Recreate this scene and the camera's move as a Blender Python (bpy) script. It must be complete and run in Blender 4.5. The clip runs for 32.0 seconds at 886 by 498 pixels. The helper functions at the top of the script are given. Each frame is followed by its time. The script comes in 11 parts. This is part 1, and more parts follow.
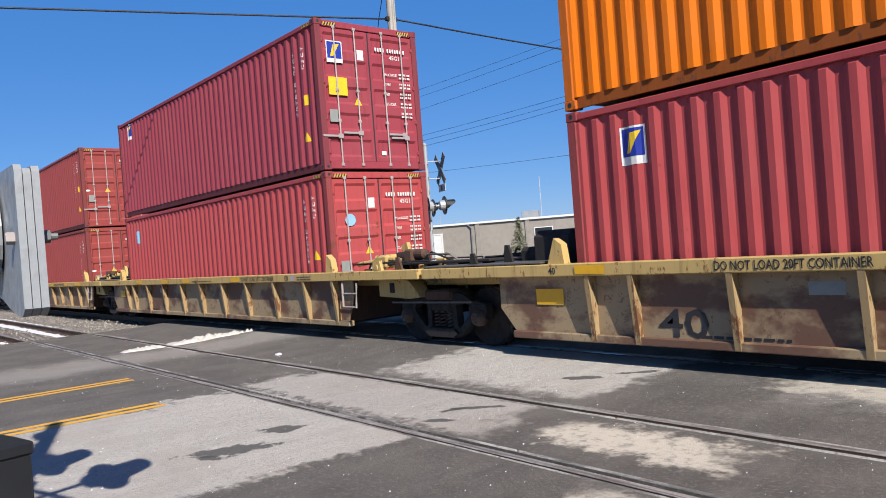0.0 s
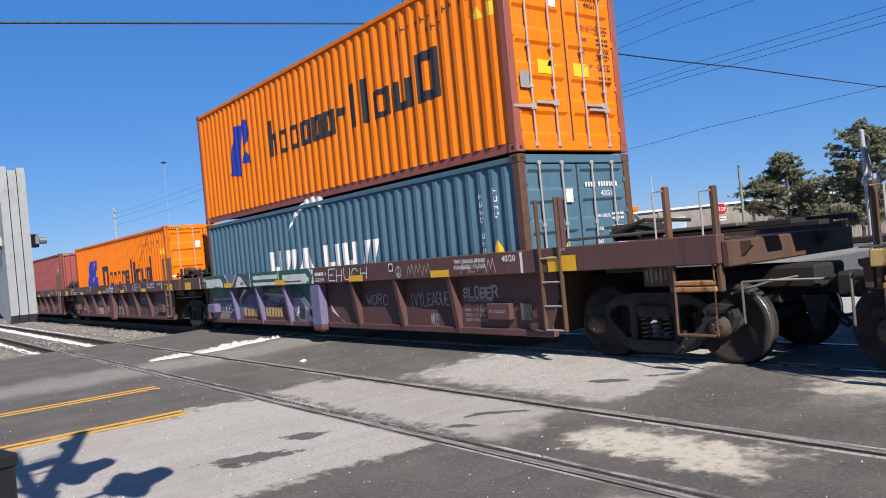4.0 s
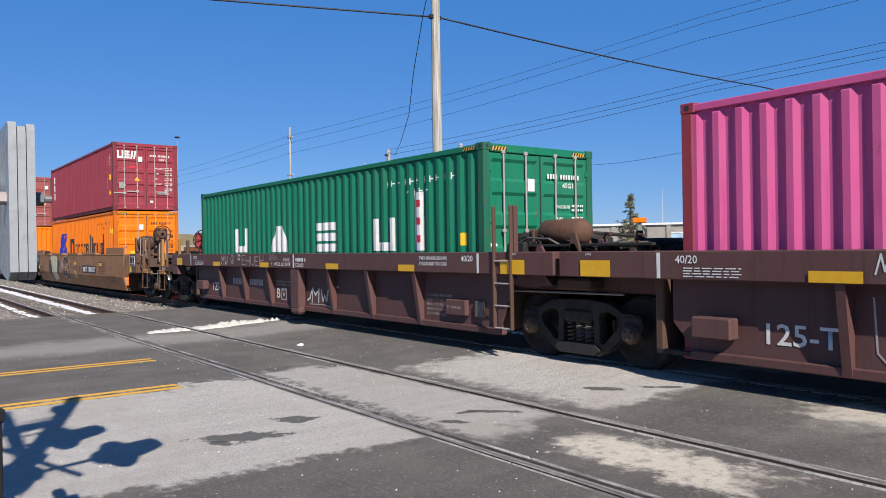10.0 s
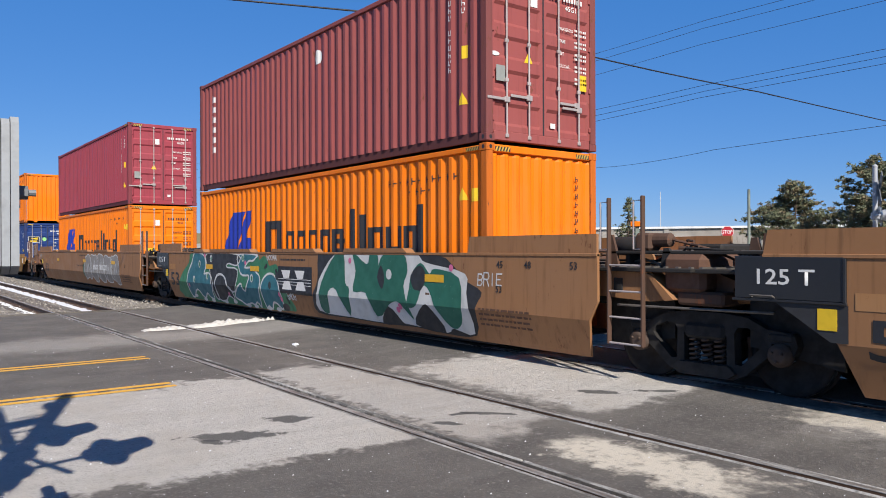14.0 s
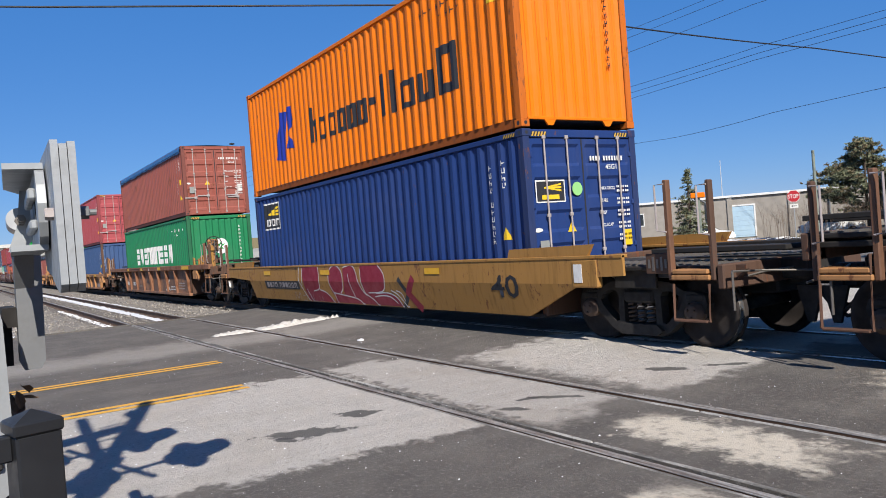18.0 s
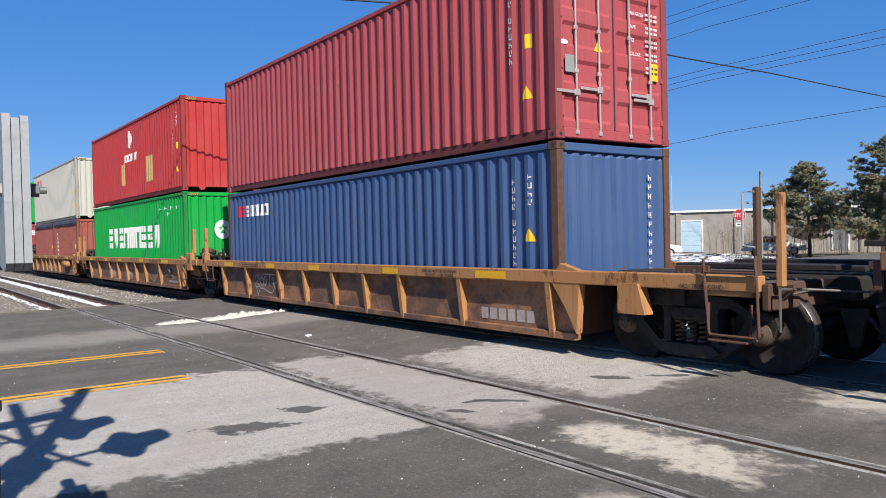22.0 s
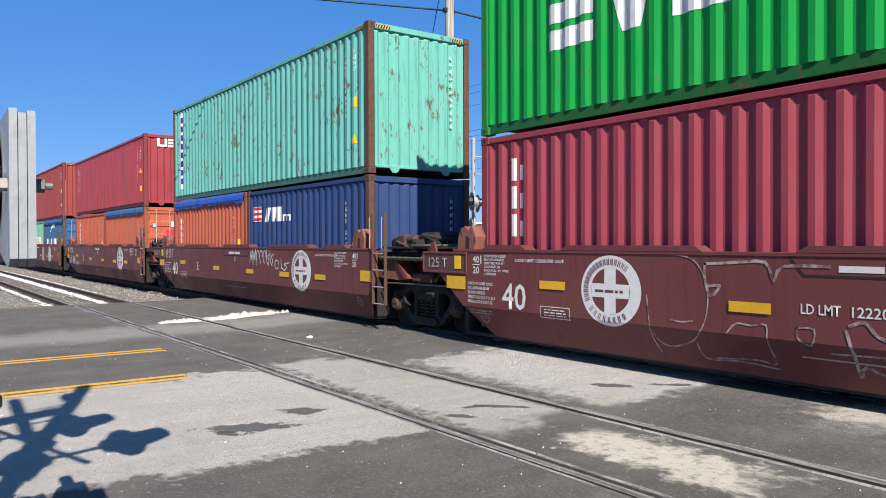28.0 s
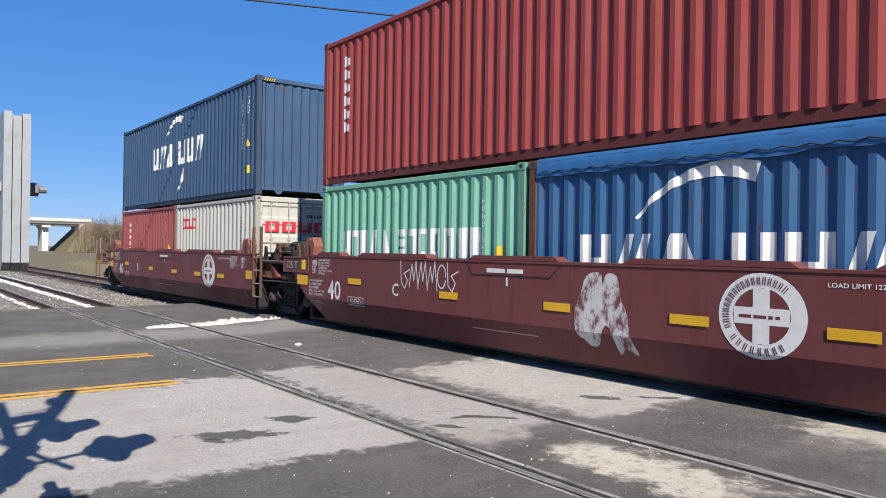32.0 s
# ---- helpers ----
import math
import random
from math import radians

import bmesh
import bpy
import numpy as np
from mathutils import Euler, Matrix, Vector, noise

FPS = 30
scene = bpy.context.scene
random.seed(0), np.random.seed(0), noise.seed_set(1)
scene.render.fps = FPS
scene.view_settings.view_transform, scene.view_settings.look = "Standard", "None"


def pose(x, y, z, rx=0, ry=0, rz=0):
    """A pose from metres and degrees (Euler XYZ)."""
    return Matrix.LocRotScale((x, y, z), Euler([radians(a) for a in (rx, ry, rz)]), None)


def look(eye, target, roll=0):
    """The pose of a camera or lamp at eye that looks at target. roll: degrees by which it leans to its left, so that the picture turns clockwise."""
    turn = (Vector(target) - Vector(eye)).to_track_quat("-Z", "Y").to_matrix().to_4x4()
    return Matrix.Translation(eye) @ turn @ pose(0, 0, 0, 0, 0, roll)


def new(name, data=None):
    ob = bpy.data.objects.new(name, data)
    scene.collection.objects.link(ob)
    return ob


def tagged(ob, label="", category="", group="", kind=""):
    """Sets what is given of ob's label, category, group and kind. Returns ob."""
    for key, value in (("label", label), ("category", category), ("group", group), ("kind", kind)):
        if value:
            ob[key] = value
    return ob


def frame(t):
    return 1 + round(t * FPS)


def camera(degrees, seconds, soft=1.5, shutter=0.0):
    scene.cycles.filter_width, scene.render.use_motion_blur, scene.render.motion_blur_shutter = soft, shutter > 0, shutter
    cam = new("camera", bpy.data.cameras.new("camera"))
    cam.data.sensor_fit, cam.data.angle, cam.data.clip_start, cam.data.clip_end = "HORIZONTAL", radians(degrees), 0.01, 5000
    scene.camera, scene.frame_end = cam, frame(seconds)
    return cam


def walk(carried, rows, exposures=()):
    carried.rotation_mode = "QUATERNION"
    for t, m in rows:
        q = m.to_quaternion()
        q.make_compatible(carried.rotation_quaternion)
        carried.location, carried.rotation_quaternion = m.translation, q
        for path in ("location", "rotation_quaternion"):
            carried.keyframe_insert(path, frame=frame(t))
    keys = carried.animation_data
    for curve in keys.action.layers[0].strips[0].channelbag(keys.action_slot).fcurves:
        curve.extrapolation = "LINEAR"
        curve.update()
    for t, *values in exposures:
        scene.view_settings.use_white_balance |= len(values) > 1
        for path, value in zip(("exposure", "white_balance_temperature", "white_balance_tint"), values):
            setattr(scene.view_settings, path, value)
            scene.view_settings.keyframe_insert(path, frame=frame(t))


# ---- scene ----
from mathutils import geometry

# ---------- camera and its way ----------
cam = camera(60.7, 32.0, 0.95)
PATH_ROWS = [
    (0, 0.046, -0.128, 1.707, 50.36, -0.40, 4.40),
    (0.5, 0.037, -0.176, 1.709, 50.03, -0.47, 4.54),
    (1, 0.035, -0.221, 1.709, 50.24, -0.63, 4.24),
    (1.5, 0.045, -0.260, 1.705, 50.79, -0.65, 3.86),
    (2, 0.053, -0.285, 1.709, 51.67, -0.46, 3.97),
    (2.5, 0.056, -0.198, 1.708, 52.32, 0.08, 4.43),
    (4.5, -0.002, 0.002, 1.674, 52.40, -0.31, 5.73),
    (5, -0.000, 0.008, 1.671, 53.00, -1.21, 5.63),
    (5.5, 0.012, 0.020, 1.669, 53.67, -1.55, 5.03),
    (6, 0.003, 0.014, 1.669, 54.10, -0.81, 3.22),
    (6.5, -0.020, 0.006, 1.667, 53.81, 1.31, 0.78),
    (7, -0.016, -0.003, 1.667, 53.79, 1.25, 0.30),
    (7.5, -0.011, -0.004, 1.667, 53.75, 1.00, 0.23),
    (8, -0.019, 0.000, 1.668, 53.56, 0.64, 0.24),
    (8.5, -0.015, -0.002, 1.666, 53.27, 0.32, 0.40),
    (9, -0.014, -0.001, 1.666, 53.00, 0.11, 0.61),
    (9.5, -0.013, 0.000, 1.667, 52.82, -0.03, 0.80),
    (10, -0.008, 0.001, 1.666, 52.82, -0.14, 0.91),
    (10.5, -0.012, 0.002, 1.667, 52.90, -0.25, 0.89),
    (11, -0.017, 0.002, 1.668, 52.93, -0.37, 0.81),
    (11.5, -0.017, 0.002, 1.666, 52.92, -0.45, 0.82),
    (12, -0.014, 0.001, 1.666, 52.94, -0.51, 0.83),
    (12.5, -0.014, 0.002, 1.666, 52.95, -0.52, 0.78),
    (13, -0.022, 0.007, 1.668, 52.76, -0.54, 0.44),
    (13.5, -0.014, 0.010, 1.665, 52.49, -0.35, 0.15),
    (14, -0.009, 0.034, 1.660, 52.67, -0.03, 0.21),
    (14.5, -0.002, 0.056, 1.658, 53.66, 0.07, 0.80),
    (15, -0.004, 0.067, 1.653, 54.99, -0.33, 1.71),
    (15.5, -0.008, 0.085, 1.651, 56.06, -0.99, 2.35),
    (17.5, 0.016, 0.051, 1.660, 57.44, -0.41, 5.03),
    (18, 0.020, 0.051, 1.661, 57.07, -0.72, 4.43),
    (18.5, 0.018, 0.049, 1.660, 56.92, -1.16, 3.73),
    (19, 0.015, 0.047, 1.659, 56.74, -1.43, 3.32),
    (19.5, 0.014, 0.044, 1.660, 56.33, -1.42, 3.17),
    (20, 0.012, 0.041, 1.659, 55.72, -1.35, 3.02),
    (20.5, 0.008, 0.047, 1.658, 55.00, -1.26, 2.50),
    (21, 0.011, 0.032, 1.659, 54.30, -1.07, 1.88),
    (21.5, 0.002, 0.037, 1.661, 53.77, -0.91, 1.39),
    (22, 0.009, 0.035, 1.660, 53.50, -0.87, 1.33),
    (22.5, -0.006, 0.035, 1.664, 53.25, -0.97, 1.16),
    (23, 0.002, 0.035, 1.663, 53.06, -0.98, 1.02),
    (23.5, -0.010, 0.034, 1.665, 52.78, -1.01, 0.81),
    (24, -0.002, 0.033, 1.663, 52.64, -0.94, 0.49),
    (24.5, -0.008, 0.030, 1.663, 52.58, -0.85, 0.08),
    (25, -0.007, 0.027, 1.663, 52.69, -0.80, -0.23),
    (25.5, -0.021, 0.030, 1.663, 53.01, -0.73, -0.33),
    (27.5, -0.014, 0.037, 1.661, 53.78, -0.53, 0.08),
    (28, -0.003, 0.036, 1.659, 53.74, -0.54, 0.17),
    (28.5, -0.005, 0.035, 1.660, 53.71, -0.54, 0.34),
    (29, -0.000, 0.036, 1.660, 53.75, -0.48, 0.41),
    (29.5, -0.012, 0.033, 1.661, 53.74, -0.36, 0.42),
    (30, -0.006, 0.034, 1.658, 53.71, -0.16, 0.17),
    (30.5, -0.013, 0.026, 1.662, 53.52, -0.06, -0.16),
    (31, -0.017, 0.021, 1.664, 53.35, 0.04, -0.60),
    (31.5, -0.025, 0.022, 1.666, 53.17, 0.10, -0.85),
    (32, -0.013, 0.024, 1.664, 52.96, 0.15, -0.81),
]
walk(cam, [(t, pose(x, y, z, 90 + pitch, roll, yaw)) for t, x, y, z, yaw, pitch, roll in PATH_ROWS],
     [(0.0, 0.45), (5.0, 0.46), (9.0, 0.37), (11.0, 0.43), (13.5, 0.40), (15.0, 0.42), (18.0, 0.38), (19.0, 0.53), (21.0, 0.58), (22.0, 0.47), (23.0, 0.64), (24.0, 0.58), (25.0, 0.53), (28.0, 0.60), (29.5, 0.57), (32.0, 0.54)])

# ---------- daylight ----------
SUN_EL, SUN_AZ = 38.0, 18.2          # the sun stands over the far right of the line, a little on the camera's side
SUN_DIR = Vector((math.cos(radians(SUN_EL)) * math.cos(radians(SUN_AZ)), -math.cos(radians(SUN_EL)) * math.sin(radians(SUN_AZ)), math.sin(radians(SUN_EL))))
world = bpy.data.worlds.new("sky")
scene.world = world
world.use_nodes = True
wn = world.node_tree
wn.nodes.clear()
sky = wn.nodes.new("ShaderNodeTexSky")
sky.sky_type, sky.sun_disc = "NISHITA", False
sky.sun_elevation, sky.sun_rotation = radians(SUN_EL), radians(90 + SUN_AZ)
sky.altitude, sky.air_density, sky.dust_density, sky.ozone_density = 200, 0.9, 0.0, 5.0
back = wn.nodes.new("ShaderNodeBackground")
back.inputs["Strength"].default_value = 0.064
wout = wn.nodes.new("ShaderNodeOutputWorld")
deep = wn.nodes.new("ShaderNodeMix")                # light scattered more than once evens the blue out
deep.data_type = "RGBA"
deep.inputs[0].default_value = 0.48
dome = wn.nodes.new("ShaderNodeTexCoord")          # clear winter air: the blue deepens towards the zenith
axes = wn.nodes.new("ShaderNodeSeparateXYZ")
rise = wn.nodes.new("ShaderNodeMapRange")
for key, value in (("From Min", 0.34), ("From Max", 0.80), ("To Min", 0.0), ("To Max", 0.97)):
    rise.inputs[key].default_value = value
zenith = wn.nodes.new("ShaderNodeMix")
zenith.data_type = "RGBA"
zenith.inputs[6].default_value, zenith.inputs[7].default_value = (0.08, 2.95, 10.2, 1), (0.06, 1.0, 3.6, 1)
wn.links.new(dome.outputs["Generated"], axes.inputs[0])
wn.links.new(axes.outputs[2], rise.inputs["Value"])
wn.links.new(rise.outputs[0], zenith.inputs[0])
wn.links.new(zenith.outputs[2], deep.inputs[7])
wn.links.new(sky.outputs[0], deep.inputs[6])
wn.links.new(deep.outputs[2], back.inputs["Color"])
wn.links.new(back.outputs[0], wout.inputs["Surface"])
sun = new("sun", bpy.data.lights.new("sun", "SUN"))
sun.data.energy, sun.data.angle, sun.data.color = 5.0, radians(0.53), (1.0, 0.945, 0.865)
sun.matrix_world = look(SUN_DIR * 60, (0, 0, 0))

# ---------- plan ----------
Y_TRAIN, Z_RAIL = 8.62, 0.085        # middle of the train's track, height of its rail heads over the near track's
RAIL_A, RAIL_B = 3.965, 5.50          # the near track's two rails
ROAD_W = -21.7                       # the western edge of the crossing road


# ---------- mesh helpers ----------
class Build:
    """Collects vertices and faces of one mesh."""

    def __init__(self):
        self.v, self.f = [], []

    def add(self, verts, faces):
        n = len(self.v)
        self.v += [tuple(p) for p in verts]
        self.f += [tuple(n + i for i in face) for face in faces]
        return self

    def box(self, x0, x1, y0, y1, z0, z1):
        return self.add([(x, y, z) for x in (x0, x1) for y in (y0, y1) for z in (z0, z1)],
                        [(0, 1, 3, 2), (4, 6, 7, 5), (0, 4, 5, 1), (2, 3, 7, 6), (0, 2, 6, 4), (1, 5, 7, 3)])

    def bev(self, x0, x1, y0, y1, z0, z1, b=0.01):
        """A box whose twelve edges are chamfered."""
        xs, ys, zs = (x0, x1), (y0, y1), (z0, z1)
        v, idx = [], {}
        for i in (0, 1):
            for j in (0, 1):
                for k in (0, 1):
                    sx, sy, sz = (1, -1)[i] * b, (1, -1)[j] * b, (1, -1)[k] * b
                    for a, p in enumerate(((xs[i], ys[j] + sy, zs[k] + sz), (xs[i] + sx, ys[j], zs[k] + sz), (xs[i] + sx, ys[j] + sy, zs[k]))):
                        idx[i, j, k, a] = len(v)
                        v.append(p)
        f = []
        c = ((0, 0), (1, 0), (1, 1), (0, 1))
        for s in (0, 1):
            f.append([idx[s, p, q, 0] for p, q in c])
            f.append([idx[p, s, q, 1] for p, q in c])
            f.append([idx[p, q, s, 2] for p, q in c])
        for p in (0, 1):
            for q in (0, 1):
                f.append([idx[0, p, q, 1], idx[1, p, q, 1], idx[1, p, q, 2], idx[0, p, q, 2]])
                f.append([idx[p, 0, q, 0], idx[p, 1, q, 0], idx[p, 1, q, 2], idx[p, 0, q, 2]])
                f.append([idx[p, q, 0, 0], idx[p, q, 1, 0], idx[p, q, 1, 1], idx[p, q, 0, 1]])
        for key in c:
            for k in (0, 1):
                f.append([idx[key[0], key[1], k, a] for a in (0, 1, 2)])
        return self.add(v, f)

    def prism(self, poly, axis, a, b):
        """Extrudes a polygon, given in the two other axes, from a to b along the axis."""
        n = len(poly)
        put = {"x": lambda p, s: (s, p[0], p[1]), "y": lambda p, s: (p[0], s, p[1]), "z": lambda p, s: (p[0], p[1], s)}[axis]
        v = [put(p, a) for p in poly] + [put(p, b) for p in poly]
        return self.add(v, [tuple(range(n)), tuple(range(2 * n - 1, n - 1, -1))] + [(i, (i + 1) % n, n + (i + 1) % n, n + i) for i in range(n)])

    def tube(self, points, r, n=8, r2=None, caps=True):
        """A round bar through the points."""
        pts = [Vector(p) for p in points]
        rings = []
        for i, p in enumerate(pts):
            d = (pts[min(i + 1, len(pts) - 1)] - pts[max(i - 1, 0)]).normalized()
            side = d.cross(Vector((0, 0, 1)) if abs(d.z) < 0.9 else Vector((1, 0, 0))).normalized()
            up = side.cross(d)
            rad = r if r2 is None else r + (r2 - r) * i / (len(pts) - 1)
            rings.append([p + (side * math.cos(2 * math.pi * k / n) + up * math.sin(2 * math.pi * k / n)) * rad for k in range(n)])
        v = [q for ring in rings for q in ring]
        f = [(i * n + k, i * n + (k + 1) % n, (i + 1) * n + (k + 1) % n, (i + 1) * n + k) for i in range(len(rings) - 1) for k in range(n)]
        if caps:
            f += [tuple(range(n - 1, -1, -1)), tuple(range(len(v) - n, len(v)))]
        return self.add(v, f)

    def lathe(self, profile, centre, axis, n=24, caps=True):
        """Turns (radius, along) pairs round an axis through the centre."""
        c = Vector(centre)
        a = {"x": Vector((1, 0, 0)), "y": Vector((0, 1, 0)), "z": Vector((0, 0, 1))}[axis]
        e1 = {"x": Vector((0, 1, 0)), "y": Vector((0, 0, 1)), "z": Vector((1, 0, 0))}[axis]
        e2 = a.cross(e1)
        v = [c + a * s + (e1 * math.cos(2 * math.pi * k / n) + e2 * math.sin(2 * math.pi * k / n)) * r for r, s in profile for k in range(n)]
        m = len(profile)
        f = [(i * n + k, i * n + (k + 1) % n, (i + 1) * n + (k + 1) % n, (i + 1) * n + k) for i in range(m - 1) for k in range(n)]
        if caps:
            f += [tuple(range(n - 1, -1, -1)), tuple(range((m - 1) * n, m * n))]
        return self.add(v, f)

    def mesh(self, name, smooth=False):
        me = bpy.data.meshes.new(name)
        me.from_pydata(self.v, [], self.f)
        bm = bmesh.new()
        bm.from_mesh(me)
        bmesh.ops.remove_doubles(bm, verts=bm.verts, dist=0.00002)
        bmesh.ops.recalc_face_normals(bm, faces=bm.faces)
        bm.to_mesh(me)
        bm.free()
        if smooth:
            me.polygons.foreach_set("use_smooth", [True] * len(me.polygons))
        return me


def part(name, bm, material, parent, label="", smooth=False):
    """Links a Build, or a ready mesh, as one mesh object under a thing or a part."""
    me = bm.mesh(name, smooth) if isinstance(bm, Build) else bm
    ob = new(name, me)
    if material is not None and not me.materials:
        me.materials.append(material)
    ob.parent = parent
    if label:
        ob["label"] = label
    return ob


def thing(name, label, category, group="", kind="", at=(0, 0, 0)):
    ob = new(name)
    ob.empty_display_size = 0.2
    ob.location = at
    return tagged(ob, label, category, group, kind)


MESHES = {}


def shared(key, make, material):
    """One mesh for each key and material."""
    k = (key, material.name)
    if k not in MESHES:
        if key not in MESHES:
            MESHES[key] = make()
        me = MESHES[key].copy()
        me.materials.append(material)
        MESHES[k] = me
    return MESHES[k]


GLYPHS = {}


def lettering(text, height, width=None):
    """Flat lettering in the built-in font, upright in the x-z plane, its lower left corner at the origin."""
    if text not in GLYPHS:
        cu = bpy.data.curves.new("lettering", "FONT")
        cu.body, cu.resolution_u, cu.offset = text, 2, 0.012
        ob = bpy.data.objects.new("lettering", cu)
        GLYPHS[text] = bpy.data.meshes.new_from_object(ob)
        bpy.data.objects.remove(ob)
    me = GLYPHS[text].copy()
    co = np.empty(len(me.vertices) * 3)
    me.vertices.foreach_get("co", co)
    co = co.reshape(-1, 3)
    lo, hi = co.min(0), co.max(0)
    k = height / (hi[1] - lo[1])
    kx = k if width is None else width / (hi[0] - lo[0])
    out = np.stack([(co[:, 0] - lo[0]) * kx, np.zeros(len(co)), (co[:, 1] - lo[1]) * k], -1)
    me.vertices.foreach_set("co", out.ravel())
    me.materials.clear()
    me.update()
    return me


# ---------- materials ----------
class Nodes:
    """A short way to write a node material."""

    def __init__(self, name, rough=0.6, metal=0.0, albedo_scale=0.88):
        self.albedo_scale = albedo_scale                                # lowers every colour evenly; with the raised exposure shade comes out deeper
        self.mat = bpy.data.materials.new(name)
        self.mat.use_nodes = True
        self.nt = self.mat.node_tree
        self.bsdf = self.nt.nodes["Principled BSDF"]
        self.bsdf.inputs["Roughness"].default_value = rough
        self.bsdf.inputs["Metallic"].default_value = metal

    def link(self, a, b):
        self.nt.links.new(a, b)

    def coords(self, kind="Object", scale=(1, 1, 1), vary=False):
        co = self.nt.nodes.new("ShaderNodeTexCoord")
        mp = self.nt.nodes.new("ShaderNodeMapping")
        mp.inputs["Scale"].default_value = scale
        self.link(co.outputs[kind], mp.inputs["Vector"])
        if vary:
            info = self.nt.nodes.new("ShaderNodeObjectInfo")
            cx = self.nt.nodes.new("ShaderNodeCombineXYZ")
            mul = self.math("MULTIPLY", info.outputs["Random"], 37.0)
            self.link(mul, cx.inputs[0])
            self.link(mul, cx.inputs[2])
            self.link(cx.outputs[0], mp.inputs["Location"])
        return mp.outputs[0]

    def noise(self, vec, scale, detail=4.0, rough=0.55):
        n = self.nt.nodes.new("ShaderNodeTexNoise")
        n.inputs["Scale"].default_value, n.inputs["Detail"].default_value, n.inputs["Roughness"].default_value = scale, detail, rough
        self.link(vec, n.inputs["Vector"])
        return n.outputs[0]

    def ramp(self, value, lo, hi, a=0.0, b=1.0):
        m = self.nt.nodes.new("ShaderNodeMapRange")
        m.interpolation_type = "SMOOTHSTEP"
        for k, v in (("From Min", lo), ("From Max", hi), ("To Min", a), ("To Max", b)):
            m.inputs[k].default_value = v
        self.link(value, m.inputs["Value"])
        return m.outputs[0]

    def math(self, op, a, b=0.0):
        m = self.nt.nodes.new("ShaderNodeMath")
        m.operation = op
        for i, v in enumerate((a, b)):
            if isinstance(v, (int, float)):
                m.inputs[i].default_value = v
            else:
                self.link(v, m.inputs[i])
        return m.outputs[0]

    def mix(self, fac, a, b):
        m = self.nt.nodes.new("ShaderNodeMix")
        m.data_type = "RGBA"
        if isinstance(fac, (int, float)):
            m.inputs[0].default_value = fac
        else:
            self.link(fac, m.inputs[0])
        for i, v in ((6, a), (7, b)):
            if isinstance(v, tuple):
                m.inputs[i].default_value = (*shade(v, self.albedo_scale), 1)
            else:
                self.link(v, m.inputs[i])
        return m.outputs[2]

    def bump(self, height, strength=0.3, distance=0.01):
        b = self.nt.nodes.new("ShaderNodeBump")
        b.inputs["Strength"].default_value, b.inputs["Distance"].default_value = strength, distance
        self.link(height, b.inputs["Height"])
        self.link(b.outputs[0], self.bsdf.inputs["Normal"])

    def colour(self, c):
        if isinstance(c, tuple):
            self.bsdf.inputs["Base Color"].default_value = (*shade(c, self.albedo_scale), 1)
        else:
            self.link(c, self.bsdf.inputs["Base Color"])
        return self

    def rough(self, r):
        self.link(r, self.bsdf.inputs["Roughness"])
        return self


def shade(c, k):
    return tuple(min(1.0, v * k) for v in c)


def paint(name, rgb, rust=0.12, fade=0.35, dirt=0.35, rough=0.5, rustcol=(0.16, 0.06, 0.03)):
    """Weathered paint on steel: faded in patches, streaked downwards, with rust spots and road dirt."""
    n = Nodes(name, rough)
    n.bsdf.inputs["Specular IOR Level"].default_value = 0.22        # chalked old paint
    big = n.noise(n.coords(vary=True), 0.9, 3)
    streak = n.noise(n.coords(scale=(7, 7, 0.5), vary=True), 1.6, 4, 0.6)
    spots = n.noise(n.coords(scale=(1, 1, 0.35), vary=True), 16, 6, 0.7)
    fine = n.math("ADD", n.math("MULTIPLY", spots, 0.62), n.math("MULTIPLY", n.noise(n.coords(vary=True), 2.2, 3), 0.38))
    grey = sum(rgb) / 3
    pale = tuple(v * 0.86 + (grey * 0.5 + 0.14) * 0.14 for v in rgb)
    c = n.mix(n.ramp(big, 0.42, 0.7, 0, fade), rgb, pale)
    c = n.mix(n.ramp(streak, 0.49, 0.76, 0, min(1.0, dirt * 1.15)), c, shade(rgb, 0.55))
    runs = n.noise(n.coords(scale=(16, 16, 0.35), vary=True), 1.1, 3, 0.6)
    c = n.mix(n.ramp(runs, 0.63, 0.74, 0, 0.45), c, tuple(v * 0.75 + 0.05 for v in rgb))
    c = n.mix(n.ramp(fine, 0.655 - rust * 0.36, 0.70 - rust * 0.36, 0, 0.85 if rust > 0 else 0), c, rustcol)
    n.colour(c)
    n.rough(n.ramp(big, 0.3, 0.7, rough - 0.08, rough + 0.14))
    n.bump(n.noise(n.coords(vary=True), 3.0, 3), 0.30, 0.016)
    n.mat["paint"] = rgb
    return n.mat


def flat(name, rgb, rough=0.6, metal=0.0, wear=0.25, scale=8.0, bump=0.15):
    """A plain coat with grain and a little wear."""
    n = Nodes(name, rough, metal)
    a = n.noise(n.coords(), scale, 5)
    b = n.noise(n.coords(), scale * 0.13, 3)
    c = n.mix(n.ramp(a, 0.4, 0.75, 0, wear), rgb, shade(rgb, 0.55))
    n.colour(n.mix(n.ramp(b, 0.45, 0.7, 0, wear), c, shade(rgb, 1.3)))
    n.rough(n.ramp(a, 0.3, 0.7, rough - 0.1, min(1, rough + 0.12)))
    n.bump(a, bump, 0.004)
    return n.mat


def darker_paint(mat_name, rgb, k=0.34):
    """The same paint made darker, more streaked and rustier, for bottom rails and corner posts."""
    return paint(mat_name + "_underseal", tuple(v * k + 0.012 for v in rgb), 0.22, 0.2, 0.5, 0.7)


